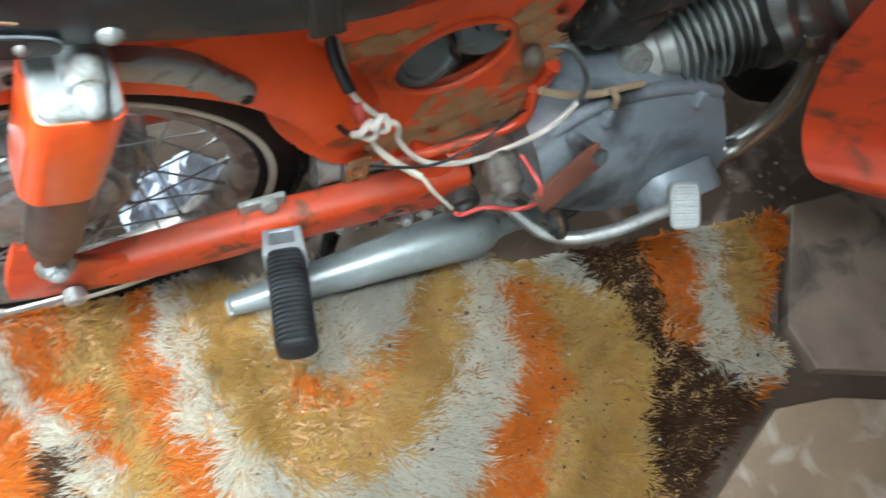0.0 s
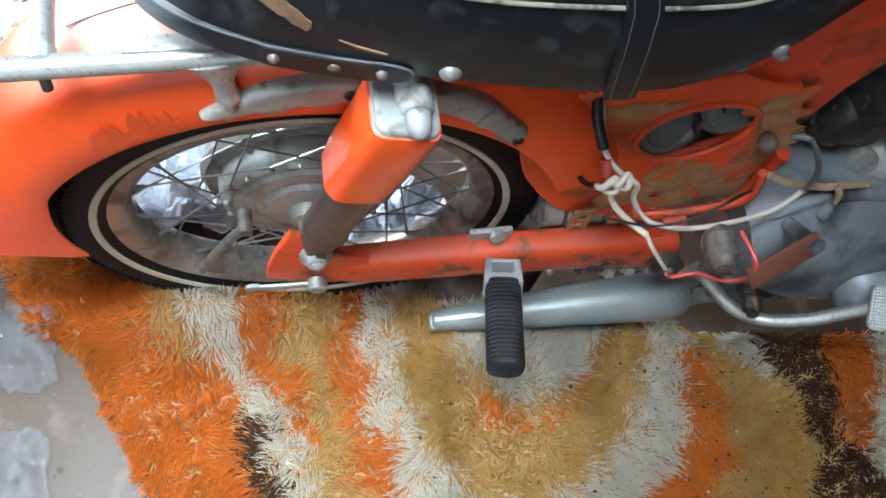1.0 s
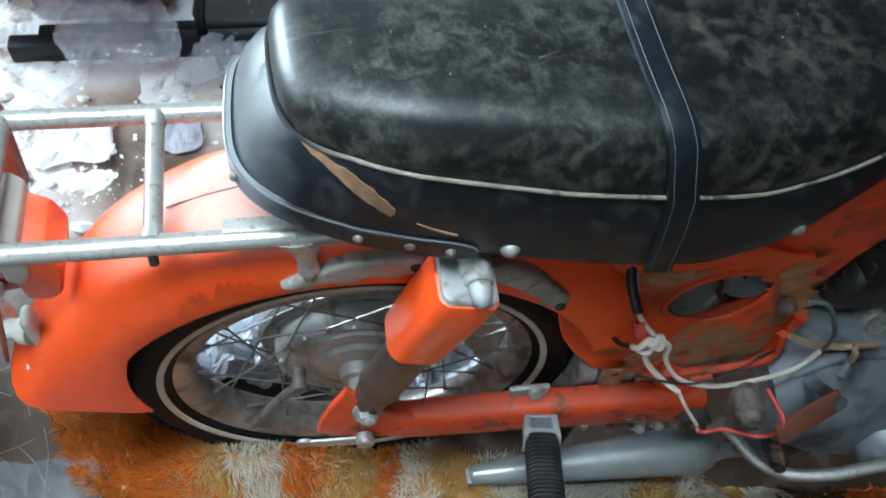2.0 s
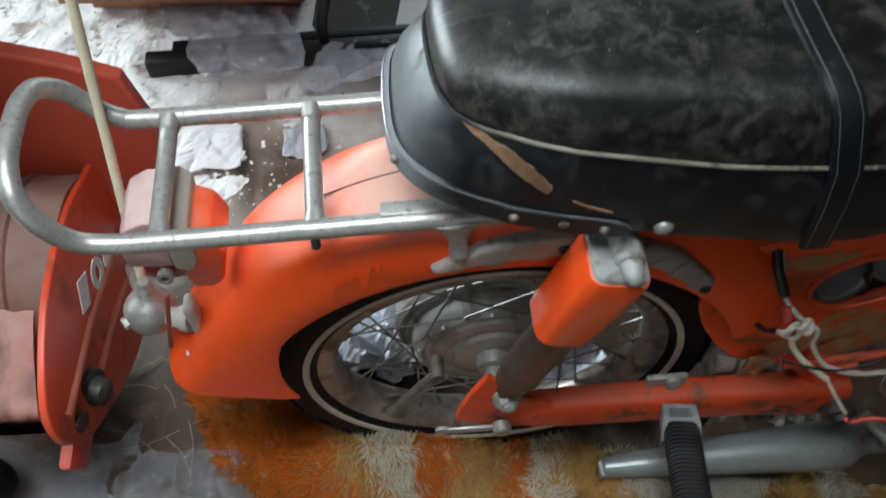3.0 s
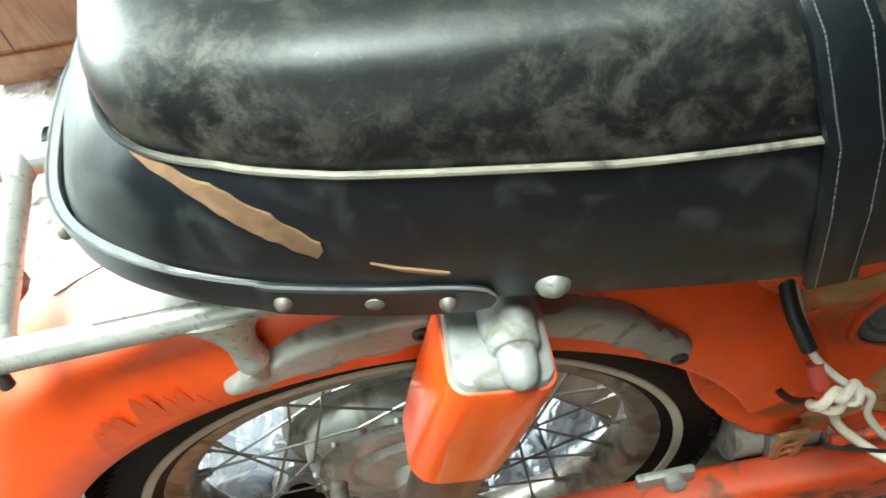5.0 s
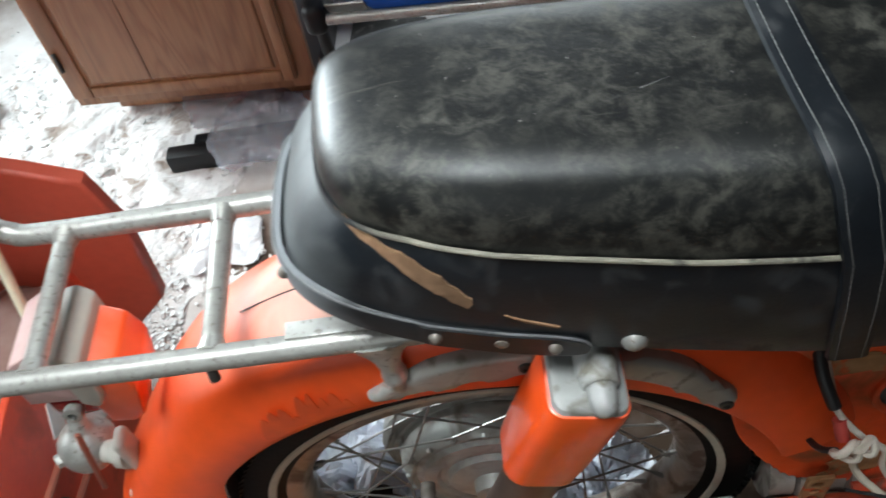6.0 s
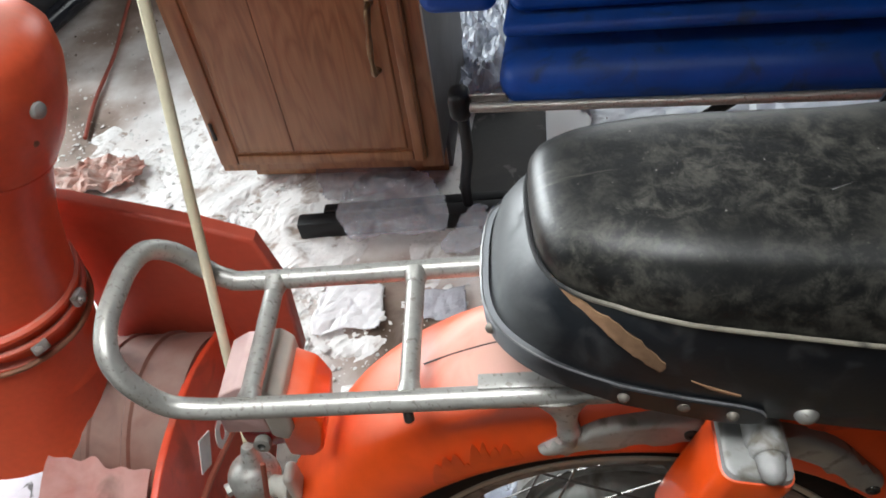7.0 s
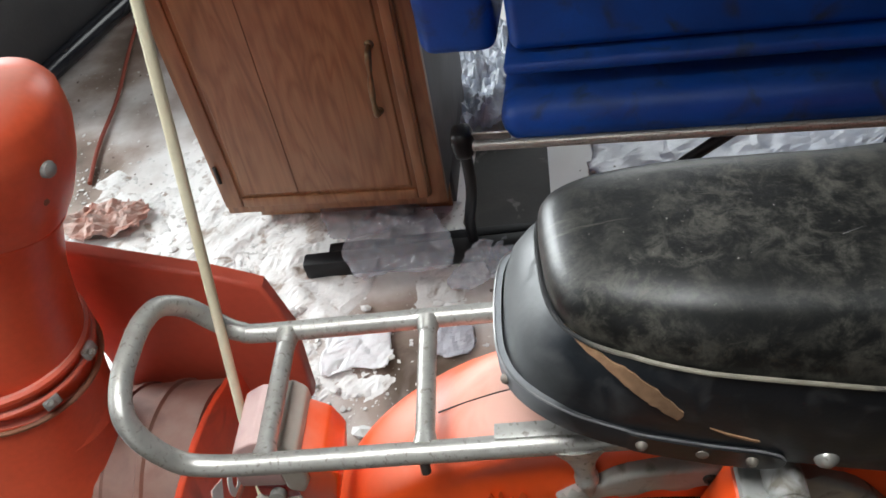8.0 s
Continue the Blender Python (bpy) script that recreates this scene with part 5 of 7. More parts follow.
    # oily lumps behind the carburettor
    for x, z, r, m_ in ((0.512, 0.420, 0.018, alloy), (0.548, 0.418, 0.014, shaft_mat), (0.576, 0.428, 0.016, dark_metal), (0.505, 0.392, 0.013, shaft_mat), (0.532, 0.438, 0.012, alloy), (0.476, 0.412, 0.014, dark_metal)):
        b = bmesh.new()
        bmesh.ops.create_icosphere(b, subdivisions=2, radius=1.0)
        for v in b.verts:
            v.co = Vector((x, -0.022, z)) + v.co * r * (1 + 0.5 * noise.noise(v.co * 1.5 + Vector((x * 80, z * 80, 0))))
        part("casting", b, m_, engine, "small oily casting")
    # oily head with rounded lobes and its own coarse ribs
    b = bmesh.new()
    lathe(b, [(0.036, 0.118), (0.062, 0.122), (0.066, 0.135), (0.060, 0.150), (0.068, 0.158), (0.068, 0.175), (0.058, 0.19), (0.064, 0.2), (0.05, 0.23), (0.02, 0.24)], m, 28)
    for v in b.verts:
        v.co += noise.noise_vector(v.co * 22) * 0.012
    part("cylinder_head", b, fin_dark, engine, "oily dark cylinder head")
    b = bmesh.new()
    lathe(b, [(0.026, 0.0), (0.026, 0.018), (0.017, 0.022), (0.017, 0.034)], axis_frame((0.755, -0.085, 0.392), (0.6, -0.3, -0.6)), 18)
    part("exhaust_flange", b, alloy, engine)
    # carburettor side
    b = bmesh.new()
    rbox(b, pose(0.52, -0.01, 0.42, 0, 20, 0), (0.09, 0.06, 0.07), 0.016, 3)
    part("carburettor_body", b, dark_metal, engine, "oily dark carburettor body")
    b = bmesh.new()
    lathe(b, [(0.019, -0.03), (0.019, 0.010), (0.0165, 0.014), (0.0155, 0.012), (0.012, 0.012), (0.011, 0.016), (0.001, 0.017)], axis_frame((0.545, -0.045, 0.368), (-0.1, -1, 0.55)), 26)
    lathe(b, [(0.010, -0.03), (0.010, 0.010), (0.008, 0.015), (0.001, 0.017)], axis_frame((0.596, -0.045, 0.325), (-0.1, -1, 0.55)), 18)
    part("carburettor", b, alloy, engine, "corroded alloy carburettor")
    b = bmesh.new()
    rbox(b, pose(0.50, 0.03, 0.34), (0.22, 0.09, 0.18), 0.01)
    part("crankcase", b, dark_metal, engine, "oily dark crankcase")
    b = bmesh.new()
    rbox(b, pose(0.64, 0.04, 0.24), (0.24, 0.09, 0.2), 0.01)
    part("gearbox", b, dark_metal, engine, "oily dark gearbox")
    b = bmesh.new()
    rbox(b, pose(0.57, 0.0, 0.47, 0, 12, 10), (0.16, 0.08, 0.06), 0.012)
    part("intake", b, dark_metal, engine, "oily dark intake")
    b = bmesh.new()
    lathe(b, [(0.005, 0), (0.009, 0.003), (0.0105, 0.006), (0.0105, 0.012), (0.007, 0.018), (0.003, 0.020)], axis_frame((0.388, -0.052, 0.450), (0.2, -0.7, 0.6)), 18)
    part("intake_cap", b, surf("dusty_brown_plastic", (0.20, 0.15, 0.11), (0.11, 0.085, 0.065), 0.6, scale=25, bump=0.15), engine, "dusty intake cap")


fin_grey = surf("dull_grey_fin", (0.36, 0.37, 0.37), (0.22, 0.225, 0.22), 0.45, 0.4, scale=15, bump=0.15, blot=(0.05, 0.045, 0.04), blot_scale=22, blot_at=0.56, blot_soft=0.08)
fin_dark = surf("oily_fin", (0.055, 0.052, 0.045), (0.12, 0.115, 0.10), 0.34, 0.6, scale=20, bump=0.1)
build_engine()


def build_pedal():
    b = bmesh.new()
    path = spline([(0.398, -0.098, 0.190), (0.420, -0.119, 0.176), (0.443, -0.151, 0.170), (0.477, -0.173, 0.174), (0.522, -0.186, 0.198), (0.561, -0.189, 0.225), (0.585, -0.192, 0.251)], 6)
    tube(b, path, 0.0088, 14)
    pedal = part("brake_pedal", b, chrome, moped, "bent chrome brake pedal")
    b = bmesh.new()
    m = axis_frame((0.587, -0.199, 0.267), (-0.50, -0.30, 0.80), (0.25, 0.90, 0.33))
    nu, nv = 40, 26
    rows = []
    for i in range(nu + 1):
        row = []
        for j in range(nv + 1):
            u, v = 2 * i / nu - 1, 2 * j / nv - 1
            e = (abs(u) ** 5 + abs(v) ** 5) ** 0.2
            rib = 0.0016 * max(0.0, math.sin(18 * (u * 1.4 + v)) * math.sin(18 * (u * 1.4 - v)) + 0.35) if e < 0.93 else 0.0
            k = 1 - 0.07 * max(0.0, e - 0.9) * 10
            row.append(m @ Vector((u * 0.0305 * k, v * 0.019 * k, 0.008 - 0.005 * max(0.0, e - 0.85) * 8 + rib)))
        rows.append(row)
    grid = [[b.verts.new(p) for p in row] for row in rows]
    for i in range(nu):
        for j in range(nv):
            b.faces.new((grid[i][j], grid[i + 1][j], grid[i + 1][j + 1], grid[i][j + 1]))
    ext = bmesh.ops.extrude_face_region(b, geom=b.faces[:])
    down = m.to_3x3() @ Vector((0, 0, -0.012))
    for g in ext["geom"]:
        if isinstance(g, bmesh.types.BMVert):
            g.co += down
    part("pedal_rubber", b, pad_white, pedal, "worn white ribbed pedal rubber")
    b = bmesh.new()
    rbox(b, pose(0.482, -0.137, 0.196, 10, 0, 10), (0.072, 0.03, 0.028), 0.008)
    hexnut(b, (0.458, -0.152, 0.201), (-0.3, -1, 0.2), 0.013, 0.018, 0.008)
    part("pedal_pivot", b, dark_metal, pedal, "grimy pedal pivot")


build_pedal()


def build_wiring():
    b = bmesh.new()
    p = [(0.192, -0.045, 0.542), (0.195, -0.066, 0.520), (0.199, -0.080, 0.503), (0.217, -0.095, 0.485), (0.234, -0.102, 0.473), (0.238, -0.105, 0.445), (0.262, -0.115, 0.409), (0.301, -0.124, 0.401), (0.357, -0.120, 0.396),
         (0.405, -0.112, 0.402), (0.437, -0.098, 0.410)]
    tube(b, spline(p, 6), 0.0029, 10)
    loom = part("wiring_loom", b, wire_white, moped, "loose dirty white wiring hanging from the body")
    b = bmesh.new()
    tube(b, spline([(0.216, -0.097, 0.480), (0.211, -0.102, 0.465), (0.216, -0.108, 0.446), (0.235, -0.120, 0.426), (0.253, -0.135, 0.420)], 6), 0.0034, 10)
    tube(b, spline([(0.253, -0.135, 0.420), (0.264, -0.147, 0.402), (0.284, -0.157, 0.371)], 5), 0.0022, 8)
    part("stripped_wire", b, cream, loom, "stripped pale wire end")
    b = bmesh.new()
    tube(b, spline([(0.187, -0.040, 0.548), (0.187, -0.058, 0.534), (0.190, -0.068, 0.524), (0.195, -0.078, 0.511)], 5), 0.0056, 10)
    part("black_sleeve", b, wire_black, loom, "black cable sleeve")
    b = bmesh.new()
    tube(b, spline([(0.184, -0.051, 0.430), (0.190, -0.058, 0.431), (0.192, -0.070, 0.432), (0.194, -0.085, 0.447), (0.200, -0.095, 0.465)], 5), 0.0030, 8)
    lathe(b, [(0.007, 0), (0.008, 0.006), (0.004, 0.010)], axis_frame((0.183, -0.044, 0.430), (-0.3, -1, 0.2)), 12)
    part("lug_wire", b, wire_black, loom, "short black wire on a lug")
    b = bmesh.new()
    tube(b, [(0.199, -0.083, 0.499), (0.202, -0.093, 0.483)], 0.0058, 10)
    part("red_connector", b, wire_red, loom, "red wire connector")
    b = bmesh.new()
    for dx, dz, r in ((0, 0, 0.010), (0.012, 0.007, 0.008)):
        tube(b, [(0.202 + dx + r * math.cos(a), -0.104 + 0.004 * math.sin(2 * a), 0.481 + dz + r * math.sin(a)) for a in (2 * math.pi * k / 20 for k in range(20))], 0.0034, 8, True)
    part("wire_knot", b, wire_white, loom, "knotted wire loop")
    b = bmesh.new()
    tube(b, spline([(0.291, -0.157, 0.353), (0.300, -0.159, 0.348), (0.318, -0.164, 0.366), (0.352, -0.174, 0.362), (0.362, -0.182, 0.393), (0.358, -0.176, 0.425), (0.352, -0.142, 0.424)], 6), 0.0024, 8)
    part("red_wire", b, wire_red, loom, "thin red wire")
    b = bmesh.new()
    tube(b, spline([(0.384, -0.080, 0.509), (0.398, -0.088, 0.515), (0.414, -0.095, 0.494), (0.432, -0.098, 0.457), (0.441, -0.097, 0.415)], 6), 0.0030, 10)
    part("clear_hose", b, filter_mat, loom, "grey fuel hose")
    b = bmesh.new()
    tube(b, spline([(0.395, -0.085, 0.433), (0.424, -0.088, 0.416), (0.470, -0.090, 0.400), (0.485, -0.090, 0.400), (0.531, -0.085, 0.386)], 6), 0.0042, 8)
    tube(b, spline([(0.483, -0.092, 0.405), (0.488, -0.098, 0.398), (0.492, -0.100, 0.378)], 5), 0.004, 8)
    part("tan_hose", b, surf("tan_hose", (0.40, 0.30, 0.18), (0.3, 0.2, 0.12), 0.6, scale=20, bump=0.1), loom, "cracked tan hose")


build_wiring()


def build_side_fittings():
    # orange stay that runs down from the oval panel, and grimy lumps round the silencer's neck
    b = bmesh.new()
    tube(b, spline([(0.384, -0.085, 0.440), (0.388, -0.090, 0.405), (0.378, -0.092, 0.382), (0.340, -0.092, 0.373), (0.290, -0.091, 0.368), (0.236, -0.090, 0.363)], 6), 0.0052, 10)
    part("panel_stay", b, orange_grimy, moped, "bent orange stay below the oval panel")
    rng = random.Random(41)
    for x, y, z, r in ((0.400, -0.105, 0.150, 0.015), (0.428, -0.105, 0.142, 0.018), (0.262, -0.085, 0.214, 0.010), (0.236, -0.085, 0.212, 0.008), (0.285, -0.085, 0.222, 0.008), (0.515, -0.105, 0.112, 0.018), (0.552, -0.105, 0.098, 0.022)):
        b = bmesh.new()
        bmesh.ops.create_icosphere(b, subdivisions=2, radius=1.0)
        for v in b.verts:
            k = 1 + 0.45 * noise.noise(v.co * 1.6 + Vector((x * 90, z * 90, 0)))
            v.co = Vector((x, y, z)) + Vector((v.co.x * 1.4, v.co.y * 0.8, v.co.z * 0.8)) * r * k
        hexnut(b, (x + rng.uniform(-0.004, 0.004), y - r * 0.7, z), (rng.uniform(-0.4, 0.4), -1, 0.4), 0.006, 0.008, 0.003)
        part("fitting", b, shaft_mat, moped, "grime-caked fitting and nut")
    # thin black lead across the lower body
    b = bmesh.new()
    tube(b, spline([(0.205, -0.118, 0.437), (0.262, -0.128, 0.425), (0.310, -0.124, 0.434), (0.350, -0.110, 0.442), (0.372, -0.100, 0.430)], 6), 0.0016, 8)
    part("black_lead", b, wire_black, moped, "thin black lead below the body")


build_side_fittings()


def build_rear_fittings():
    # tail lamp on its orange bracket, number plate below

    def wedge(b, profile, half, r):
        t = bmesh.new()
        plate(t, profile, lambda u, v, w: Vector((u, MID + half - w, v)), 2 * half)
        bmesh.ops.dissolve_limit(t, angle_limit=0.02, verts=t.verts[:], edges=t.edges[:])
        bmesh.ops.bevel(t, geom=t.edges[:], offset=r, segments=3, affect="EDGES", profile=0.5, clamp_overlap=True)
        bmesh.ops.recalc_face_normals(t, faces=t.faces[:])
        keep = {v: b.verts.new(v.co) for v in t.verts}
        for f in t.faces:
            b.faces.new([keep[v] for v in f.verts])
        t.free()

    b = bmesh.new()
    wedge(b, [(-0.380, 0.642), (-0.358, 0.626), (-0.351, 0.600), (-0.362, 0.556), (-0.374, 0.546), (-0.396, 0.548), (-0.396, 0.600), (-0.388, 0.616)], 0.030, 0.004)
    lamp = part("tail_lamp", b, shock_orange, moped, "orange tail-lamp housing on the mudguard")
    b = bmesh.new()
    wedge(b, [(-0.374, 0.650), (-0.384, 0.661), (-0.397, 0.659), (-0.400, 0.590), (-0.386, 0.584), (-0.377, 0.600)], 0.035, 0.005)
    part("lamp_base", b, plate_mat, lamp, "dusty beige lamp base")
    b = bmesh.new()
    wedge(b, [(-0.401, 0.662), (-0.412, 0.662), (-0.430, 0.652), (-0.442, 0.630), (-0.443, 0.594), (-0.401, 0.592)], 0.031, 0.007)
    part("lamp_lens", b, lamp_pink, lamp, "dust-covered red lens")
    b = bmesh.new()
    wedge(b, [(-0.384, 0.589), (-0.433, 0.590), (-0.433, 0.572), (-0.420, 0.562), (-0.388, 0.568)], 0.029, 0.004)
    part("lower_lens", b, lens_red, lamp, "dark red lower lens")
    b = bmesh.new()
    lathe(b, [(0.006, 0), (0.008, 0.004), (0.008, 0.01), (0.004, 0.011), (0.003, 0.004)], axis_frame((-0.412, MID - 0.029, 0.580), (0, -1, 0.2)), 14)
    part("lamp_screw", b, alloy, lamp)
    # round mounting disc with a stub, and the marker strip below it
    b = bmesh.new()
    rbox(b, pose(-0.413, -0.026, 0.462), (0.012, 0.024, 0.088), 0.005, 3)
    lathe(b, [(0.015, 0), (0.015, 0.010), (0.011, 0.016), (0.011, 0.026)], axis_frame((-0.419, -0.024, 0.466), (-1, 0.25, -0.1)), 18)
    mount = part("lamp_mount", b, plate_mat, moped, "dusty beige mounting plate at the tail of the guard")
    b = bmesh.new()
    rbox(b, pose(-0.420, -0.040, 0.396), (0.010, 0.018, 0.060), 0.004)
    part("reflector", b, white_plastic, mount, "white marker strip")
    b = bmesh.new()
    rbox(b, pose(-0.430, -0.040, 0.398), (0.009, 0.020, 0.064), 0.004)
    part("reflector_back", b, lamp_pink, mount, "pink-red back of the marker")
    b = bmesh.new()
    rbox(b, pose(-0.428, -0.052, 0.512, 0, 14, 0), (0.005, 0.004, 0.110), 0.0015)
    part("cable_strip", b, rust_strip, mount, "thin rusty red strip")


rust_strip = surf("rusty_red_strip", (0.36, 0.10, 0.06), (0.26, 0.08, 0.05), 0.6, scale=30, bump=0.1)
plate_mat = surf("pale_plate", (0.55, 0.53, 0.47), (0.42, 0.40, 0.35), 0.5, scale=14, bump=0.05)
build_rear_fittings()


def build_front():
    # leg shield and front guard, ahead of the engine
    b = bmesh.new()
    near = spline([(0.63, -0.145, 0.70), (0.662, -0.145, 0.60), (0.676, -0.145, 0.53), (0.692, -0.143, 0.47), (0.717, -0.143, 0.404), (0.750, -0.156, 0.315), (0.763, -0.185, 0.273), (0.781, -0.212, 0.253), (0.856, -0.235, 0.212)], 5)
    rings = []
    for k, p in enumerate(near):
        u = k / (len(near) - 1)
        ring = []
        for j in range(9):
            s = j / 8
            ring.append(p + Vector((0.26 * s, -0.05 * math.sin(math.pi * s) * (0.4 + u) - 0.04 * s, 0.14 * s * u)))
        rings.append(ring + [q + Vector((0.004, 0.006, 0)) for q in ring[::-1]])
    bridge(b, rings)
    part("leg_shield", b, orange_worn, moped, "orange leg shield ahead of the engine")
    b = bmesh.new()
    ring_c = Vector((1.02, MID, 0.29))
    for rr, seg in ((0.225, 48),):
        tube(b, [(ring_c.x + rr * math.cos(a), ring_c.y, ring_c.z + rr * math.sin(a)) for a in (2 * math.pi * k / seg for k in range(seg))], 0.034, 14, True)
    part("front_tyre", b, tyre_black, moped, "black front tyre")


build_front()

# ---------------------------------------------------------------- shag rug


def rug_height(x, y):
    hump = 0.14 * math.exp(-((x - 0.12) / 0.25) ** 2 - ((y + 0.28) / 0.20) ** 2)
    roll = 0.115 * math.exp(-((y + 0.058) / 0.048) ** 2 - ((x + 0.27) / (0.16 if x > -0.27 else 0.11)) ** 2)
    return 0.02 + hump + roll + 0.006 * noise.noise(Vector((x * 7, y * 7, 2)))


ORANGE, GOLD, WHITE, BROWN, RUST = range(5)
RUG_BANDS = [
    (WHITE, 0.058, [(0.13, -0.15), (0.20, -0.185), (0.25, -0.15)]),
    (ORANGE, 0.009, [(0.075, -0.235), (0.13, -0.277), (0.20, -0.262), (0.265, -0.20)]),
    (GOLD, 0.045, [(0.03, -0.10), (0.04, -0.21), (0.10, -0.315), (0.18, -0.305), (0.275, -0.22), (0.335, -0.13)]),
    (WHITE, 0.032, [(-0.012, -0.08), (-0.018, -0.20), (0.01, -0.29), (0.06, -0.375), (0.14, -0.41), (0.25, -0.355), (0.345, -0.25), (0.39, -0.15)]),
    (ORANGE, 0.022, [(-0.05, -0.06), (-0.052, -0.16), (-0.048, -0.23), (-0.03, -0.30), (0.0, -0.42)]),
    (GOLD, 0.028, [(-0.105, -0.06), (-0.10, -0.17), (-0.088, -0.25), (-0.075, -0.33), (-0.05, -0.45)]),
    (ORANGE, 0.024, [(-0.195, -0.03), (-0.18, -0.11), (-0.135, -0.18), (-0.118, -0.22)]),
    (WHITE, 0.024, [(-0.245, -0.03), (-0.225, -0.11), (-0.19, -0.17), (-0.155, -0.22), (-0.13, -0.29), (-0.12, -0.42)]),
    (GOLD, 0.032, [(-0.30, -0.02), (-0.285, -0.085)]),
    (BROWN, 0.026, [(-0.180, -0.215), (-0.172, -0.28), (-0.17, -0.40)]),
    (RUST, 0.016, [(-0.345, -0.06), (-0.33, -0.085)]),
    (ORANGE, 0.11, [(-0.50, 0.02), (-0.38, -0.08), (-0.30, -0.20), (-0.28, -0.42)]),
    (GOLD, 0.014, [(0.415, -0.135), (0.465, -0.175)]),
    (ORANGE, 0.028, [(0.43, -0.19), (0.432, -0.27), (0.39, -0.34), (0.33, -0.42)]),
    (GOLD, 0.055, [(0.50, -0.24), (0.55, -0.31), (0.48, -0.36), (0.42, -0.45), (0.48, -0.50)]),
    (WHITE, 0.028, [(0.475, -0.15), (0.53, -0.20)]),
    (BROWN, 0.045, [(0.585, -0.16), (0.595, -0.25), (0.61, -0.30), (0.625, -0.34)]),
    (ORANGE, 0.034, [(0.68, -0.17), (0.672, -0.25), (0.645, -0.30)]),
    (WHITE, 0.028, [(0.735, -0.18), (0.72, -0.28), (0.68, -0.36), (0.73, -0.40)]),
    (GOLD, 0.035, [(0.80, -0.20), (0.775, -0.29)]),
    (ORANGE, 0.022, [(0.865, -0.20), (0.835, -0.27), (0.80, -0.33)]),
    (ORANGE, 0.016, [(0.745, -0.44), (0.715, -0.42)]),
    (BROWN, 0.055, [(0.67, -0.42), (0.58, -0.47), (0.50, -0.56)]),
]
RUG_EDGE = [(-0.545, 0.10), (-0.525, 0.03), (-0.485, -0.04), (-0.425, -0.085), (-0.395, -0.16), (-0.372, -0.22), (-0.33, -0.29), (-0.29, -0.40), (-0.27, -0.62), (0.10, -0.66), (0.45, -0.64), (0.56, -0.53), (0.70, -0.45), (0.785, -0.41),
            (0.782, -0.34), (0.84, -0.26), (0.89, -0.195), (0.74, -0.175), (0.62, -0.165), (0.52, -0.15), (0.44, -0.145), (0.38, -0.115), (0.25, -0.085), (0.10, -0.075), (0.0, -0.055), (-0.10, -0.03), (-0.22, 0.0), (-0.34, 0.03), (-0.42, 0.09)]


def inside(loop, x, y):
    hit = False
    for (x0, y0), (x1, y1) in zip(loop, loop[1:] + loop[:1]):
        if (y0 > y) != (y1 > y) and x < (x1 - x0) * (y - y0) / (y1 - y0) + x0:
            hit = not hit
    return hit


def seg_dist(x, y, pts):
    best = 9.0
    for (x0, y0), (x1, y1) in zip(pts, pts[1:]):
        dx, dy = x1 - x0, y1 - y0
        t = max(0.0, min(1.0, ((x - x0) * dx + (y - y0) * dy) / (dx * dx + dy * dy)))
        best = min(best, math.hypot(x - x0 - t * dx, y - y0 - t * dy))
    return best


def rug_colour(x, y):
    w = noise.noise_vector(Vector((x * 24, y * 24, 5))) * 0.030 + noise.noise_vector(Vector((x * 70, y * 70, 1))) * 0.012
    x, y = x + w.x, y + w.y
    best, colour = 9.0, GOLD
    for c, half, pts in RUG_BANDS:
        d = seg_dist(x, y, pts) / half
        if d < best:
            best, colour = d, c
    return colour if best < 2.2 else GOLD


def pile_material(name, a, b_):
    m = surf(name, a, b_, 0.9, scale=26, bump=0.0, fine=300, island=0.14, spec=0.06, blot=tuple(c * 0.6 for c in a), blot_scale=5.5, blot_at=0.60, blot_soft=0.09)
    nt = m.node_tree
    bsdf, out = nt.nodes["Principled BSDF"], nt.nodes["Material Output"]
    glow = nt.nodes.new("ShaderNodeBsdfTranslucent")
    both = nt.nodes.new("ShaderNodeMixShader")
    both.inputs[0].default_value = 0.5
    nt.links.new(bsdf.inputs["Base Color"].links[0].from_socket, glow.inputs[0])
    nt.links.new(bsdf.outputs[0], both.inputs[1])
    nt.links.new(glow.outputs[0], both.inputs[2])
    nt.links.new(both.outputs[0], out.inputs[0])
    return m


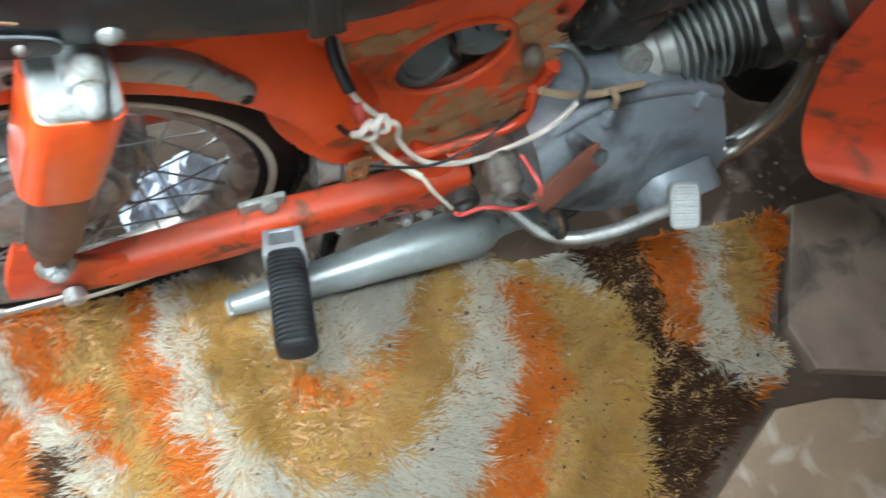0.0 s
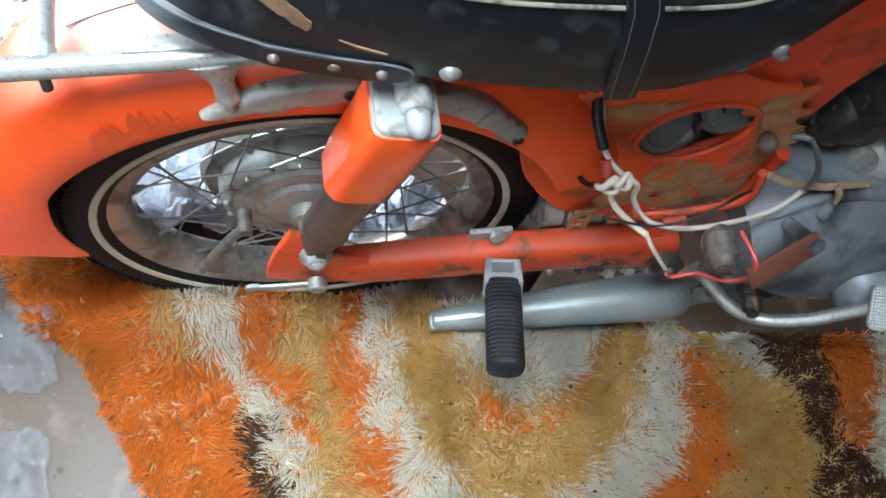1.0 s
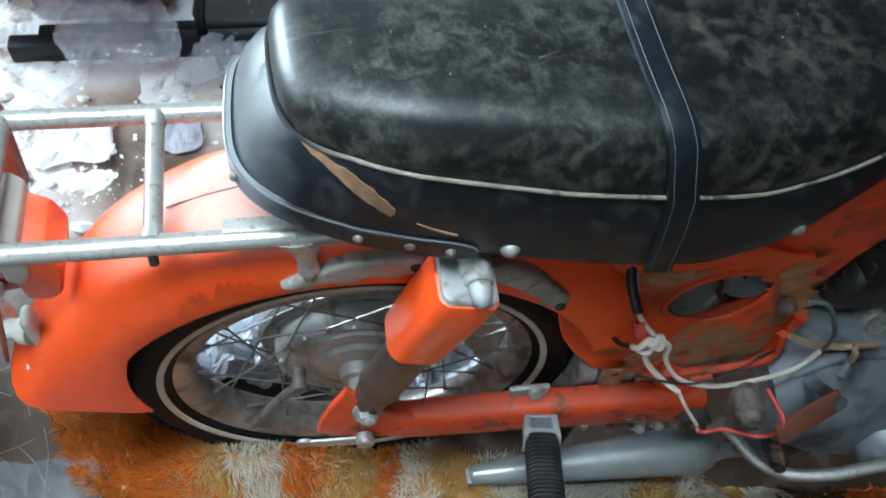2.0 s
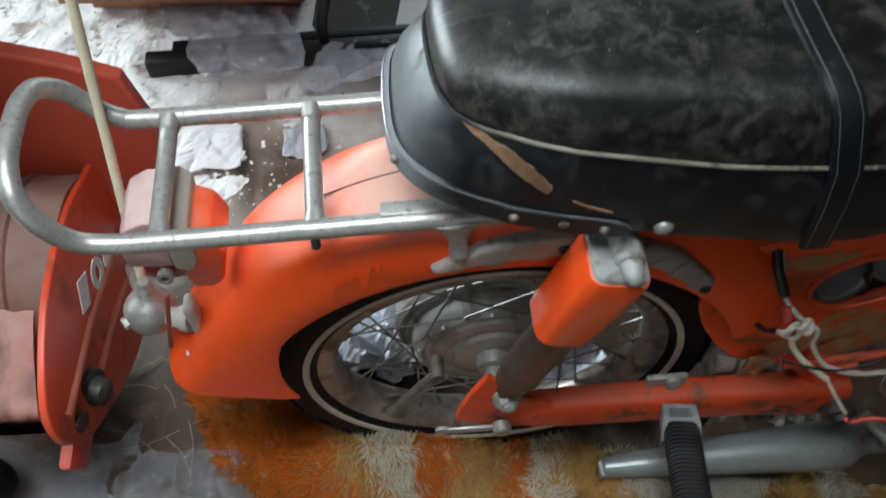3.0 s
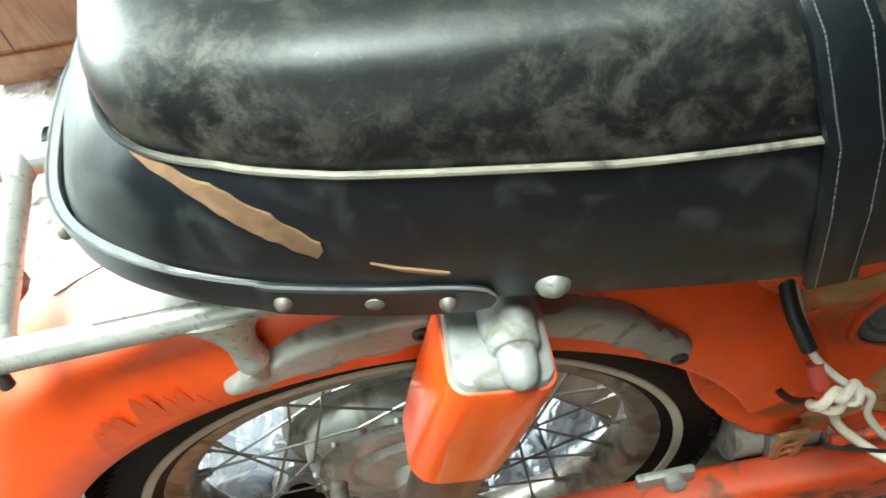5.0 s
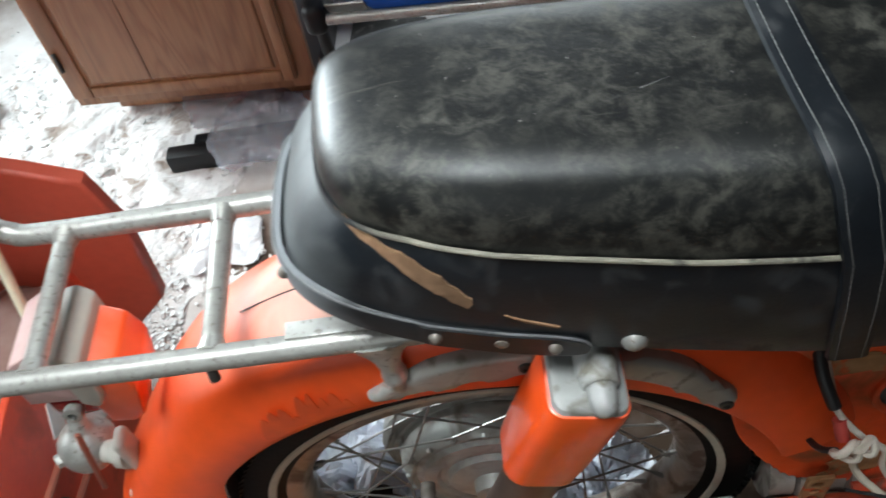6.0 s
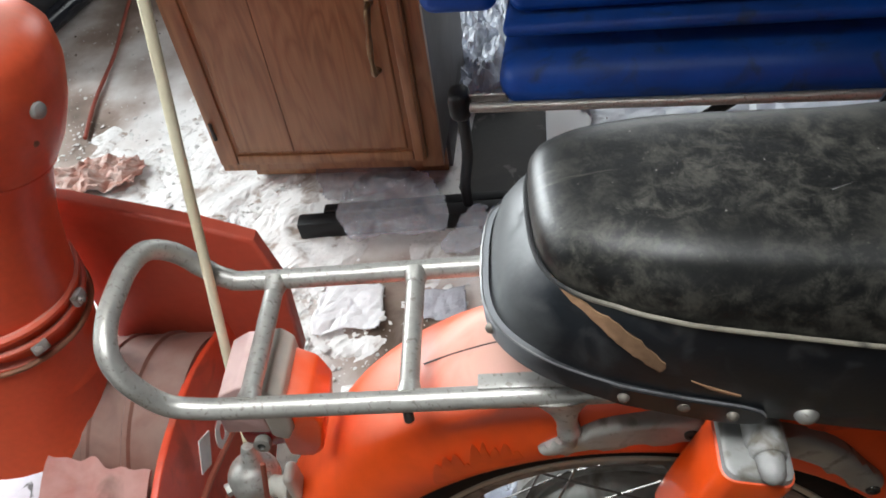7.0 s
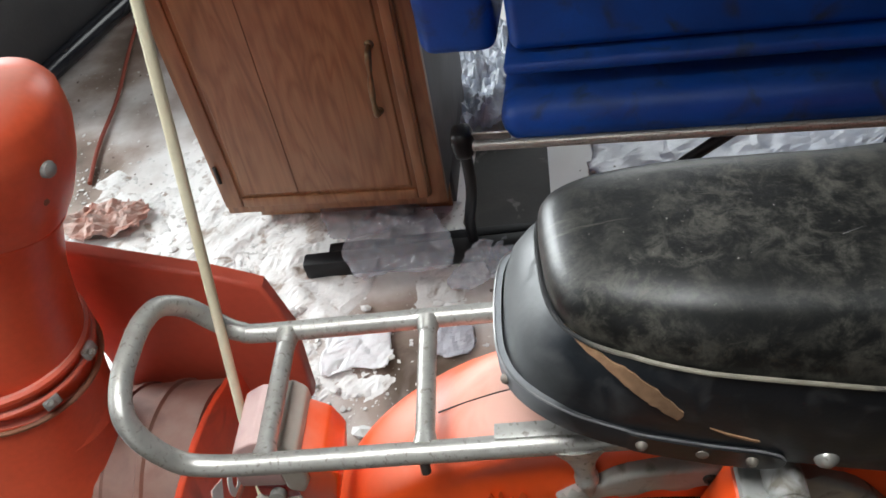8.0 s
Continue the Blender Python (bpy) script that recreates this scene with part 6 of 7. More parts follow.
def build_rug():
    rng = random.Random(7)
    edge = [(v.x, v.y) for v in spline([(x, y, 0) for x, y in RUG_EDGE], 3, True)]
    rug = thing("shag_rug", (0.1, -0.3, 0.02), "rumpled orange, gold, white and brown shag rug lying beside the moped", "rug")
    b = bmesh.new()
    grid = {}
    step = 0.014
    for i in range(-40, 66):
        for j in range(-48, 9):
            x, y = i * step, j * step
            if inside(edge, x, y):
                grid[i, j] = b.verts.new((x, y, rug_height(x, y) - 0.006))
    for i, j in grid:
        k = [(i, j), (i + 1, j), (i + 1, j + 1), (i, j + 1)]
        if all(c in grid for c in k):
            b.faces.new([grid[c] for c in k])
    ext = bmesh.ops.extrude_face_region(b, geom=b.faces[:])
    for g in ext["geom"]:
        if isinstance(g, bmesh.types.BMVert):
            g.co.z = max(0.002, g.co.z - 0.02)
    part("backing", b, surf("tan_rug_backing", (0.5, 0.3, 0.14), (0.42, 0.24, 0.1), 0.9, scale=40, bump=0.4), rug, "woven tan backing")
    verts, faces, mats = [], [], []
    spacing = 0.0030
    nx, ny = int(1.46 / spacing), int(0.78 / spacing)
    for i in range(nx):
        for j in range(ny):
            x, y = -0.56 + (i + rng.random()) * spacing, -0.665 + (j + rng.random()) * spacing
            if not inside(edge, x, y):
                continue
            c = rug_colour(x + rng.gauss(0, 0.0075), y + rng.gauss(0, 0.0075))
            z = rug_height(x, y) - 0.005
            lean = noise.noise_vector(Vector((x * 13, y * 13, 9))) * 1.2 + noise.noise_vector(Vector((x * 55, y * 55, 4))) * 1.3
            gx = (rug_height(x + 0.01, y) - rug_height(x - 0.01, y)) / 0.02
            gy = (rug_height(x, y + 0.01) - rug_height(x, y - 0.01)) / 0.02
            gx, gy = max(-0.9, min(0.9, gx)), max(-0.9, min(0.9, gy))
            d = Vector((lean.x - gx + rng.uniform(-0.4, 0.4), lean.y - gy - 0.25 + rng.uniform(-0.4, 0.4), 1.0)).normalized()
            ln = rng.uniform(0.014, 0.023)
            a = rng.uniform(0, math.pi)
            s = Vector((math.cos(a), math.sin(a), 0)) * rng.uniform(0.00065, 0.00115)
            base = Vector((x, y, z))
            mid = base + d * ln * 0.55
            tip = base + d * ln + Vector((d.x * 0.5, d.y * 0.5, -0.25)) * ln * 0.5
            q = d.cross(s).normalized() * s.length
            k = len(verts)
            verts += [base + s, base - s * 0.5 + q, base - s * 0.5 - q, mid + s, mid - s * 0.5 + q, mid - s * 0.5 - q, tip]
            faces += [(k, k + 1, k + 4, k + 3), (k + 1, k + 2, k + 5, k + 4), (k + 2, k, k + 3, k + 5), (k + 3, k + 4, k + 6), (k + 4, k + 5, k + 6), (k + 5, k + 3, k + 6)]
            mats += [c] * 6
    me = bpy.data.meshes.new("pile")
    me.from_pydata(verts, [], faces)
    me.polygons.foreach_set("material_index", mats)
    me.polygons.foreach_set("use_smooth", [True] * len(faces))
    for m in (pile_material("orange_pile", (0.84, 0.265, 0.036), (0.74, 0.205, 0.028)), pile_material("gold_pile", (0.66, 0.39, 0.105), (0.70, 0.48, 0.19)), pile_material("white_pile", (0.83, 0.77, 0.65), (0.74, 0.67, 0.54)),
              pile_material("brown_pile", (0.09, 0.045, 0.026), (0.14, 0.07, 0.04)), pile_material("rust_pile", (0.52, 0.2, 0.05), (0.58, 0.3, 0.09))):
        me.materials.append(m)
    ob = new("pile", me)
    ob.parent = rug
    ob.matrix_parent_inverse = Matrix.Translation(rug.location).inverted()
    tagged(ob, "long matted pile", kind="stuff")


build_rug()

# ---------------------------------------------------------------- behind: cabinet, bench, snow blower


def build_cabinet():
    cab = thing("cabinet", (-0.60, 1.1, 0.0), "oak-veneered floor cabinet with a panelled door and bronze handle", "cabinet")
    b = bmesh.new()
    rbox(b, pose(-0.6, 1.125, 0.46), (0.462, 0.45, 0.70), 0.002)
    rbox(b, pose(-0.6, 1.175, 0.055), (0.455, 0.34, 0.108), 0.001)
    part("body", b, surf("grey_board_side", (0.105, 0.098, 0.102), (0.08, 0.074, 0.078), 0.6, scale=10, bump=0.08, dust=DUST, dust_amount=0.3), cab, "dull grey carcass")
    b = bmesh.new()
    rbox(b, pose(-0.6, 0.997, 0.055), (0.44, 0.012, 0.106), 0.001)
    part("toe_board", b, oak, cab, "shaded toe board")
    b = bmesh.new()
    for x0, x1, z0, z1 in ((-0.833, -0.79, 0.11, 0.81), (-0.41, -0.367, 0.11, 0.81), (-0.79, -0.41, 0.11, 0.15), (-0.79, -0.41, 0.77, 0.81)):
        rbox(b, pose((x0 + x1) / 2, 0.891, (z0 + z1) / 2), (x1 - x0, 0.018, z1 - z0), 0.0015)
    part("face_frame", b, oak, cab)
    b = bmesh.new()
    rbox(b, pose(-0.6115, 0.874, 0.47), (0.432, 0.016, 0.66), 0.004)
    door = part("door", b, oak, cab, "oak door with a raised panel")
    b = bmesh.new()
    for x0, x1, z0, z1 in ((-0.825, -0.785, 0.142, 0.798), (-0.420, -0.398, 0.142, 0.798), (-0.785, -0.420, 0.142, 0.168), (-0.785, -0.420, 0.762, 0.798)):
        rbox(b, pose((x0 + x1) / 2, 0.865, (z0 + z1) / 2), (x1 - x0 - 0.002, 0.008, z1 - z0 - 0.002), 0.003)
    part("door_frame", b, oak, door)
    b = bmesh.new()
    plate(b, [(-0.776, 0.176), (-0.429, 0.176), (-0.429, 0.754), (-0.776, 0.754)], near_side(0.866), 0.006, (), 0.0055)
    part("raised_panel", b, oak, door)
    b = bmesh.new()
    tube(b, [(-0.66, 0.8598, 0.178), (-0.66, 0.8598, 0.752)], 0.0010, 5)
    part("groove", b, surf("dark_groove", (0.13, 0.055, 0.023), None, 0.6, bump=0.0), door)
    b = bmesh.new()
    path = spline([(-0.4485, 0.858, 0.500), (-0.4485, 0.838, 0.492), (-0.450, 0.828, 0.46), (-0.4525, 0.825, 0.432), (-0.455, 0.828, 0.40), (-0.457, 0.838, 0.37), (-0.457, 0.858, 0.362)], 5)
    n = len(path)
    tube(b, path, [0.004 + 0.0022 * abs(math.sin(3.1 * 3.14 * i / n)) for i in range(n)], 10)
    for z, x in ((0.500, -0.4485), (0.362, -0.457)):
        lathe(b, [(0.009, 0), (0.008, 0.003), (0.004, 0.006)], axis_frame((x, 0.861, z), (0, -1, 0)), 12)
    part("handle", b, surf("aged_bronze", (0.17, 0.11, 0.06), (0.28, 0.19, 0.11), 0.38, 0.9, scale=30, bump=0.1), door, "twisted aged-bronze handle")
    b = bmesh.new()
    tube(b, [(-0.812, 0.857, 0.215), (-0.812, 0.857, 0.255)], 0.004, 8)
    part("hinge", b, dark_metal, door, "small dark hinge")
    cab.rotation_euler = (0.0, radians(2.4), radians(-2.5))
    cab.location.z = 0.008


build_cabinet()


def build_bench():
    bench = thing("bench", (0.2, 0.9, 0.0), "blue vinyl padded bench with chrome rail and black legs, dusty", "bench")

    turn = Matrix.Translation((-0.28, 0.69, 0)) @ Matrix.Rotation(radians(-5.6), 4, "Z") @ Matrix.Translation((0.28, -0.69, 0))

    def pad(name, x0, x1, y0, y1, z0, z1, r, label=""):
        b = bmesh.new()
        rbox(b, pose((x0 + x1) / 2, (y0 + y1) / 2, (z0 + z1) / 2), (x1 - x0, y1 - y0, z1 - z0), r, 5)
        for v in b.verts:
            v.co.z += 0.002 * noise.noise(v.co * 8)
            v.co = turn @ v.co
        return part(name, b, blue_vinyl, bench, label)

    pad("seat_pad", -0.228, 1.05, 0.690, 1.06, 0.368, 0.450, 0.040, "long blue seat pad")
    pad("back_lip", -0.215, 1.05, 0.735, 0.87, 0.480, 0.502, 0.010)
    pad("upper_pad", -0.205, 1.05, 0.76, 1.08, 0.504, 0.70, 0.022, "thick blue upper pad")
    pad("side_pad", -0.356, -0.228, 0.785, 1.05, 0.492, 0.70, 0.024, "short blue side pad")
    b = bmesh.new()
    tube(b, [turn @ Vector((-0.275, 0.69, 0.384)), turn @ Vector((1.06, 0.69, 0.384))], 0.0085, 14)
    part("rail", b, chrome, bench, "chrome front rail")
    b = bmesh.new()
    rbox(b, pose(-0.292, 0.70, 0.388), (0.036, 0.05, 0.052), 0.014, 3)
    part("rail_cap", b, black_paint, bench, "black plastic rail cap")
    b = bmesh.new()
    tube(b, spline([(-0.292, 0.705, 0.37), (-0.300, 0.74, 0.25), (-0.325, 0.80, 0.12), (-0.33, 0.825, 0.04)], 5), 0.0105, 12)
    part("leg", b, black_paint, bench)
    b = bmesh.new()
    tube(b, spline([(0.20, 0.715, 0.37), (0.05, 0.78, 0.2), (-0.08, 0.82, 0.04)], 5), 0.0105, 12)
    part("leg", b, black_paint, bench)
    b = bmesh.new()
    rbox(b, pose(-0.22, 0.815, 0.024), (0.94, 0.036, 0.044), 0.006)
    rbox(b, pose(-0.20, 0.851, 0.022), (0.88, 0.026, 0.036), 0.005)
    part("foot_bar", b, black_paint, bench, "black floor bar")
    b = bmesh.new()
    rbox(b, turn @ pose(-0.245, 0.705, 0.392, 35, 0, 0), (0.06, 0.004, 0.034), 0.001)
    part("corner_plate", b, chrome, bench, "bright metal corner plate")


build_bench()


def build_snow_blower():
    sb = thing("snow_blower", (-0.8, 0.18, 0.0), "dusty red snow blower with tall discharge chute, parked behind the moped", "snow blower")
    # drum housing
    b = bmesh.new()
    c = Vector((0, 0.182, 0.236))
    rings = []
    for x, r in ((-0.80, 0.140), (-0.79, 0.150), (-0.755, 0.150), (-0.752, 0.153), (-0.745, 0.153), (-0.742, 0.150), (-0.70, 0.150), (-0.697, 0.154), (-0.69, 0.154), (-0.687, 0.150), (-0.640, 0.149), (-0.628, 0.146)):
        rings.append([Vector((x, c.y + r * math.cos(a), c.z + r * math.sin(a))) for a in (2 * math.pi * k / 48 for k in range(48))])
    bridge(b, rings)
    part("drum", b, drum_mat, sb, "dust-coated drum housing")
    # side plate with ribs and a faded white emblem
    outline = smooth_loop([(-0.078, 0.285), (-0.055, 0.340), (0.04, 0.380), (0.12, 0.386), (0.20, 0.376), (0.28, 0.345), (0.332, 0.305), (0.325, 0.15), (0.285, 0.07), (0.20, 0.055), (0.10, 0.092), (-0.02, 0.180), (-0.06, 0.232)], 4)
    b = bmesh.new()
    plate(b, outline, lambda u, v, w: Vector((-0.629 + w, u, v)), 0.009, (), 0.003)
    side = part("side_plate", b, side_red, sb, "red ribbed side plate with a white emblem")
    for o in (0.0, 0.055):
        b = bmesh.new()
        tube(b, [(-0.619, -0.045 + o * 0.9, 0.282 - o * 1.2), (-0.619, 0.10 + o * 0.7, 0.262 - o * 1.3), (-0.619, 0.29, 0.205 - o * 1.3)], 0.0055, 8)
        part("rib", b, rib_mat, side, "dust-browned rib")
    # emblem: plain white shapes, a slanted bar, a ring and a disc
    def emblem(outline, holes, k):
        at = Matrix.Translation((-0.6195, 0.124 + 0.050 * k, 0.294 - 0.031 * k)) @ Matrix.Rotation(radians(-32.6), 4, "X")
        b = bmesh.new()
        plate(b, outline, lambda u, v, w: at @ Vector((w, u, v)), 0.0016, holes)
        part("emblem", b, emblem_white, side, "white emblem shape")

    ring = lambda rx, rz: [(rx * math.cos(a), rz * math.sin(a)) for a in (2 * math.pi * q / 24 for q in range(24))]
    emblem([(-0.019, -0.022), (0.011, -0.022), (0.021, 0.022), (-0.013, 0.022)], [], 0)
    emblem(ring(0.023, 0.023), [ring(0.009, 0.012)], 1.0)
    emblem(ring(0.019, 0.019), [], 1.85)
    b = bmesh.new()
    lathe(b, [(0.03, 0), (0.03, 0.012), (0.02, 0.014), (0.018, 0.03), (0.012, 0.034), (0.003, 0.035)], axis_frame((-0.628, 0.018, 0.225), (1, -0.3, 0)), 20)
    lathe(b, [(0.014, 0), (0.014, 0.014), (0.003, 0.016)], axis_frame((-0.628, -0.035, 0.245), (1, -0.3, 0)), 14)
    part("axle_bolt", b, dark_metal, side, "rusty axle bolt")
    b = bmesh.new()
    rbox(b, pose(-0.645, -0.01, 0.185, 20, 0, -8), (0.02, 0.13, 0.06), 0.008)
    part("lower_flange", b, red, side)
    # dusty, torn ledge ahead of the drum, folded down at its front
    b = bmesh.new()
    nx, ny = 34, 22
    grid = []
    for i in range(nx + 1):
        row = []
        for j in range(ny + 1):
            x = -0.770 + 0.135 * i / nx
            v = j / ny
            back = 0.070 - 0.020 * i / nx + 0.012 * noise.noise(Vector((x * 40, 0, 7)))
            y = back + (-0.060 - back) * min(1.0, v / 0.8)
            z = 0.392 - 0.012 * i / nx - 0.055 * min(1.0, v / 0.8) ** 1.4 - (0.05 * (v - 0.8) / 0.2 if v > 0.8 else 0.0)
            z += 0.006 * noise.noise(Vector((x * 14, y * 14, 2))) + 0.002 * noise.noise(Vector((x * 60, y * 60, 5)))
            row.append(b.verts.new((x, y, z)))
        grid.append(row)
    for i in range(nx):
        for j in range(ny):
            b.faces.new((grid[i][j], grid[i + 1][j], grid[i + 1][j + 1], grid[i][j + 1]))
    ext = bmesh.ops.extrude_face_region(b, geom=b.faces[:])
    for g in ext["geom"]:
        if isinstance(g, bmesh.types.BMVert):
            g.co.z -= 0.004
    part("apron", b, apron_mat, sb, "dust-pink torn apron ahead of the drum")
    # shroud panel behind the drum
    b = bmesh.new()
    plate(b, [(-0.80, 0.20), (-0.80, 0.60), (-0.752, 0.585), (-0.60, 0.525), (-0.555, 0.502), (-0.53, 0.488), (-0.515, 0.40), (-0.53, 0.25), (-0.60, 0.18)], near_side(0.335), 0.022, (), 0.006)
    part("shroud", b, shroud_red, sb, "flat red shroud panel")
    # chute
    b = bmesh.new()
    axis = spline([(-0.825, 0.185, 0.45), (-0.815, 0.19, 0.485), (-0.795, 0.195, 0.56), (-0.758, 0.20, 0.67), (-0.718, 0.21, 0.77), (-0.690, 0.225, 0.845), (-0.700, 0.25, 0.895), (-0.745, 0.28, 0.915)], 6)
    rad = [float(np.interp(i, [0, 6, 12, 18, 42], [0.104, 0.097, 0.088, 0.080, 0.078])) for i in range(len(axis))]
    tube(b, axis[:28], rad[:28], 40)
    chute = part("chute", b, chute_red, sb, "tall red discharge chute")
    # the deflector flares over the tube and ends in a cut-off hood
    b = bmesh.new()
    hood = spline([(-0.724, 0.208, 0.755), (-0.714, 0.212, 0.78), (-0.704, 0.215, 0.81), (-0.697, 0.218, 0.84), (-0.694, 0.220, 0.862), (-0.694, 0.221, 0.874), (-0.695, 0.222, 0.880), (-0.696, 0.222, 0.882)], 4)
    tube(b, hood, [float(np.interp(i, [0, 1, 4, 8, 12, 16, 20, 24, 28], [0.083, 0.086, 0.094, 0.101, 0.105, 0.102, 0.084, 0.048, 0.012])) for i in range(len(hood))], 44)
    deflector = part("deflector", b, chute_red, chute, "hinged chute deflector")
    b = bmesh.new()
    m = axis_frame(hood[0], (hood[1] - hood[0]).normalized())
    tube(b, [m @ Vector((0.0835 * math.cos(a), 0.0835 * math.sin(a), 0.002)) for a in (2 * math.pi * j / 48 for j in range(48))], 0.0028, 8, True)
    part("hood_lip", b, chute_red, deflector, "rolled lip")
    b = bmesh.new()
    out = Vector((0.96, -0.28, 0.0)).normalized()
    at = Vector((-0.6025, 0.181, 0.812))
    lathe(b, [(0.0085, -0.02), (0.0085, 0.002), (0.0075, 0.004), (0.004, 0.0055), (0.001, 0.006)], axis_frame(at, out), 18)
    part("chute_bolt", b, cap_grey, chute, "grey domed bolt")
    b = bmesh.new()
    rbox(b, axis_frame(at + Vector((-0.012, -0.008, -0.026)), out) @ pose(0, 0, -0.006), (0.020, 0.007, 0.006), 0.002)
    part("bolt_slot", b, rust_band, chute, "rusty slot below the bolt")
    up = Vector((0.22, 0.02, 0.97)).normalized()
    for centre, r, w, mat, lab in (((-0.806, 0.193, 0.575), 0.101, 0.006, chute_red, "moulded lip"), ((-0.809, 0.193, 0.556), 0.104, 0.0045, chute_red, "moulded lip"), ((-0.812, 0.192, 0.530), 0.106, 0.0038, rust_band, "rusty clamp band")):
        b = bmesh.new()
        m = axis_frame(centre, up)
        tube(b, [m @ Vector((r * math.cos(a), r * math.sin(a), 0)) for a in (2 * math.pi * j / 56 for j in range(56))], w, 8, True)
        part("chute_ring", b, mat, chute, lab)
    for at, out in ((Vector((-0.700, 0.186, 0.545)), Vector((1, -0.1, 0.05))), (Vector((-0.731, 0.128, 0.532)), Vector((0.75, -0.65, 0.15)))):
        b = bmesh.new()
        m = axis_frame(at, out)
        rbox(b, m @ pose(0, 0, 0.003), (0.015, 0.020, 0.009), 0.002)
        clamp = part("clamp", b, cap_grey, chute, "grey clamp block")
        b = bmesh.new()
        hexnut(b, m @ Vector((0, 0.003, 0.006)), out, 0.005, 0.005, 0.003)
        part("clamp_nut", b, alloy, clamp)
    b = bmesh.new()
    tube(b, spline([(-0.852, 0.168, 0.35), (-0.847, 0.174, 0.39), (-0.834, 0.182, 0.45), (-0.812, 0.191, 0.53)], 5), [float(np.interp(i, [0, 6, 15], [0.118, 0.113, 0.1045])) for i in range(16)], 40)
    part("chute_base", b, chute_red, sb, "flared chute base")
    # wheel
    b = bmesh.new()
    wc = Vector((-0.87, -0.05, 0.105))
    tube(b, [wc + Vector((0.078 * math.cos(a), 0, 0.078 * math.sin(a))) for a in (2 * math.pi * k / 40 for k in range(40))], 0.027, 14, True)
    wheel = part("wheel", b, tyre_black, sb, "small black tyre")
    b = bmesh.new()
    lathe(b, [(0.06, -0.02), (0.062, 0.0), (0.056, 0.018), (0.03, 0.01), (0.016, 0.014), (0.014, 0.024), (0.003, 0.025)], axis_frame(wc, (0, -1, 0)), 30)
    part("wheel_disc", b, red, wheel, "dusty red wheel disc")


emblem_white = surf("white_emblem_paint", (0.86, 0.85, 0.82), (0.76, 0.74, 0.70), 0.5, scale=40, bump=0.05)
apron_mat = surf("dust_pink_sheet", (0.30, 0.085, 0.062), (0.40, 0.17, 0.145), 0.5, scale=9, bump=0.3, blot=(0.13, 0.045, 0.032), blot_scale=11, blot_at=0.56, blot_soft=0.05, dust=(0.50, 0.33, 0.30), dust_amount=0.45)
drum_mat = surf("dust_coated_red", (0.19, 0.075, 0.052), (0.22, 0.115, 0.088), 0.5, scale=9, bump=0.12, blot=(0.10, 0.05, 0.038), blot_scale=8, blot_at=0.58, blot_soft=0.1, dust=(0.30, 0.21, 0.18), dust_amount=0.6)
rib_mat = surf("dust_browned_red", (0.36, 0.11, 0.07), (0.30, 0.075, 0.045), 0.5, scale=14, bump=0.05)
rust_band = surf("rusty_band", (0.22, 0.10, 0.06), (0.32, 0.13, 0.07), 0.6, 0.3, scale=20, bump=0.2)
build_snow_blower()


def build_marker_pole():
    pole = thing("lever_pole", (-0.47, 0.01, 0.45), "pale yellow pole set in a scuffed alloy ball joint", "pole")
    lo, hi = Vector(POLE_LOW), Vector(POLE_HIGH)
    b = bmesh.new()
    pts = [lo.lerp(hi, k / 12) + Vector((0.001 * noise.noise(Vector((k, 0, 0))), 0.001 * noise.noise(Vector((0, k, 3))), 0)) for k in range(13)]
    tube(b, pts, 0.0047, 10)
    part("shaft", b, wood_pole, pole, "pale yellow shaft")
    b = bmesh.new()
    d = (hi - lo).normalized()
    ball = Vector((-0.467, -0.006, 0.460))
    lathe(b, [(0.001, -0.0280)] + [(0.0280 * math.cos(a), 0.0280 * math.sin(a)) for a in (radians(q) for q in range(-80, 66, 10))] + [(0.0100, 0.029), (0.0075, 0.045), (0.0060, 0.047)], axis_frame(ball, d), 36)
    joint = part("ball_joint", b, chrome, pole, "scuffed alloy ball joint")
    b = bmesh.new()
    hexnut(b, ball + Vector((-0.019, -0.014, 0.004)), (-0.8, -0.55, 0.1), 0.007, 0.008)
    part("ball_bolt", b, alloy, joint)
    b = bmesh.new()
    tube(b, [ball + Vector((-0.006, 0.010, -0.006)), (-0.56, 0.16, 0.29)], 0.010, 10)
    part("ball_arm", b, alloy, pole, "alloy arm of the joint")


POLE_LOW, POLE_HIGH = (-0.468, 0.012, 0.490), (-0.380, 0.169, 1.245)
build_marker_pole()

# ---------------------------------------------------------------- floor clutter


def sheet(name, outline, z, amp, seed, material, label, category="plastic sheet", n=26, ragged=0.22, square=3, fold=1.0):
    b = bmesh.new()
    crumple(b, outline, z, amp, seed, n, n, ragged, square, fold)
    ob = solid(name, b, material, label, category, sharp=7)
    so = ob.modifiers.new("thickness", "SOLIDIFY")
    so.thickness = 0.0008
    return ob


def box_of(x0, x1, y0, y1):
    return [(x0, y0), (x1, y0), (x1, y1), (x0, y1)]


sheet("plastic_sheet", box_of(-0.60, -0.37, 0.73, 0.95), 0.050, 0.026, 1, film_dusty, "torn dusty clear plastic draped over a black bar", n=40, ragged=0.5)
sheet("plastic_sheet", box_of(-0.66, -0.44, 0.83, 0.97), 0.054, 0.026, 2, film_dusty, "torn dusty clear plastic lying before the cabinet", n=40, ragged=0.5)
sheet("plastic_sheet", box_of(-0.38, -0.20, 0.70, 0.82), 0.03, 0.03, 3, film_dusty, "torn dusty clear plastic on the floor", n=34, ragged=0.5)
sheet("paper_sheet", box_of(-0.63, -0.49, 0.545, 0.655), 0.004, 0.008, 4, paper_white, "torn white paper sheet on the floor", "paper", 26, 0.10, 9)
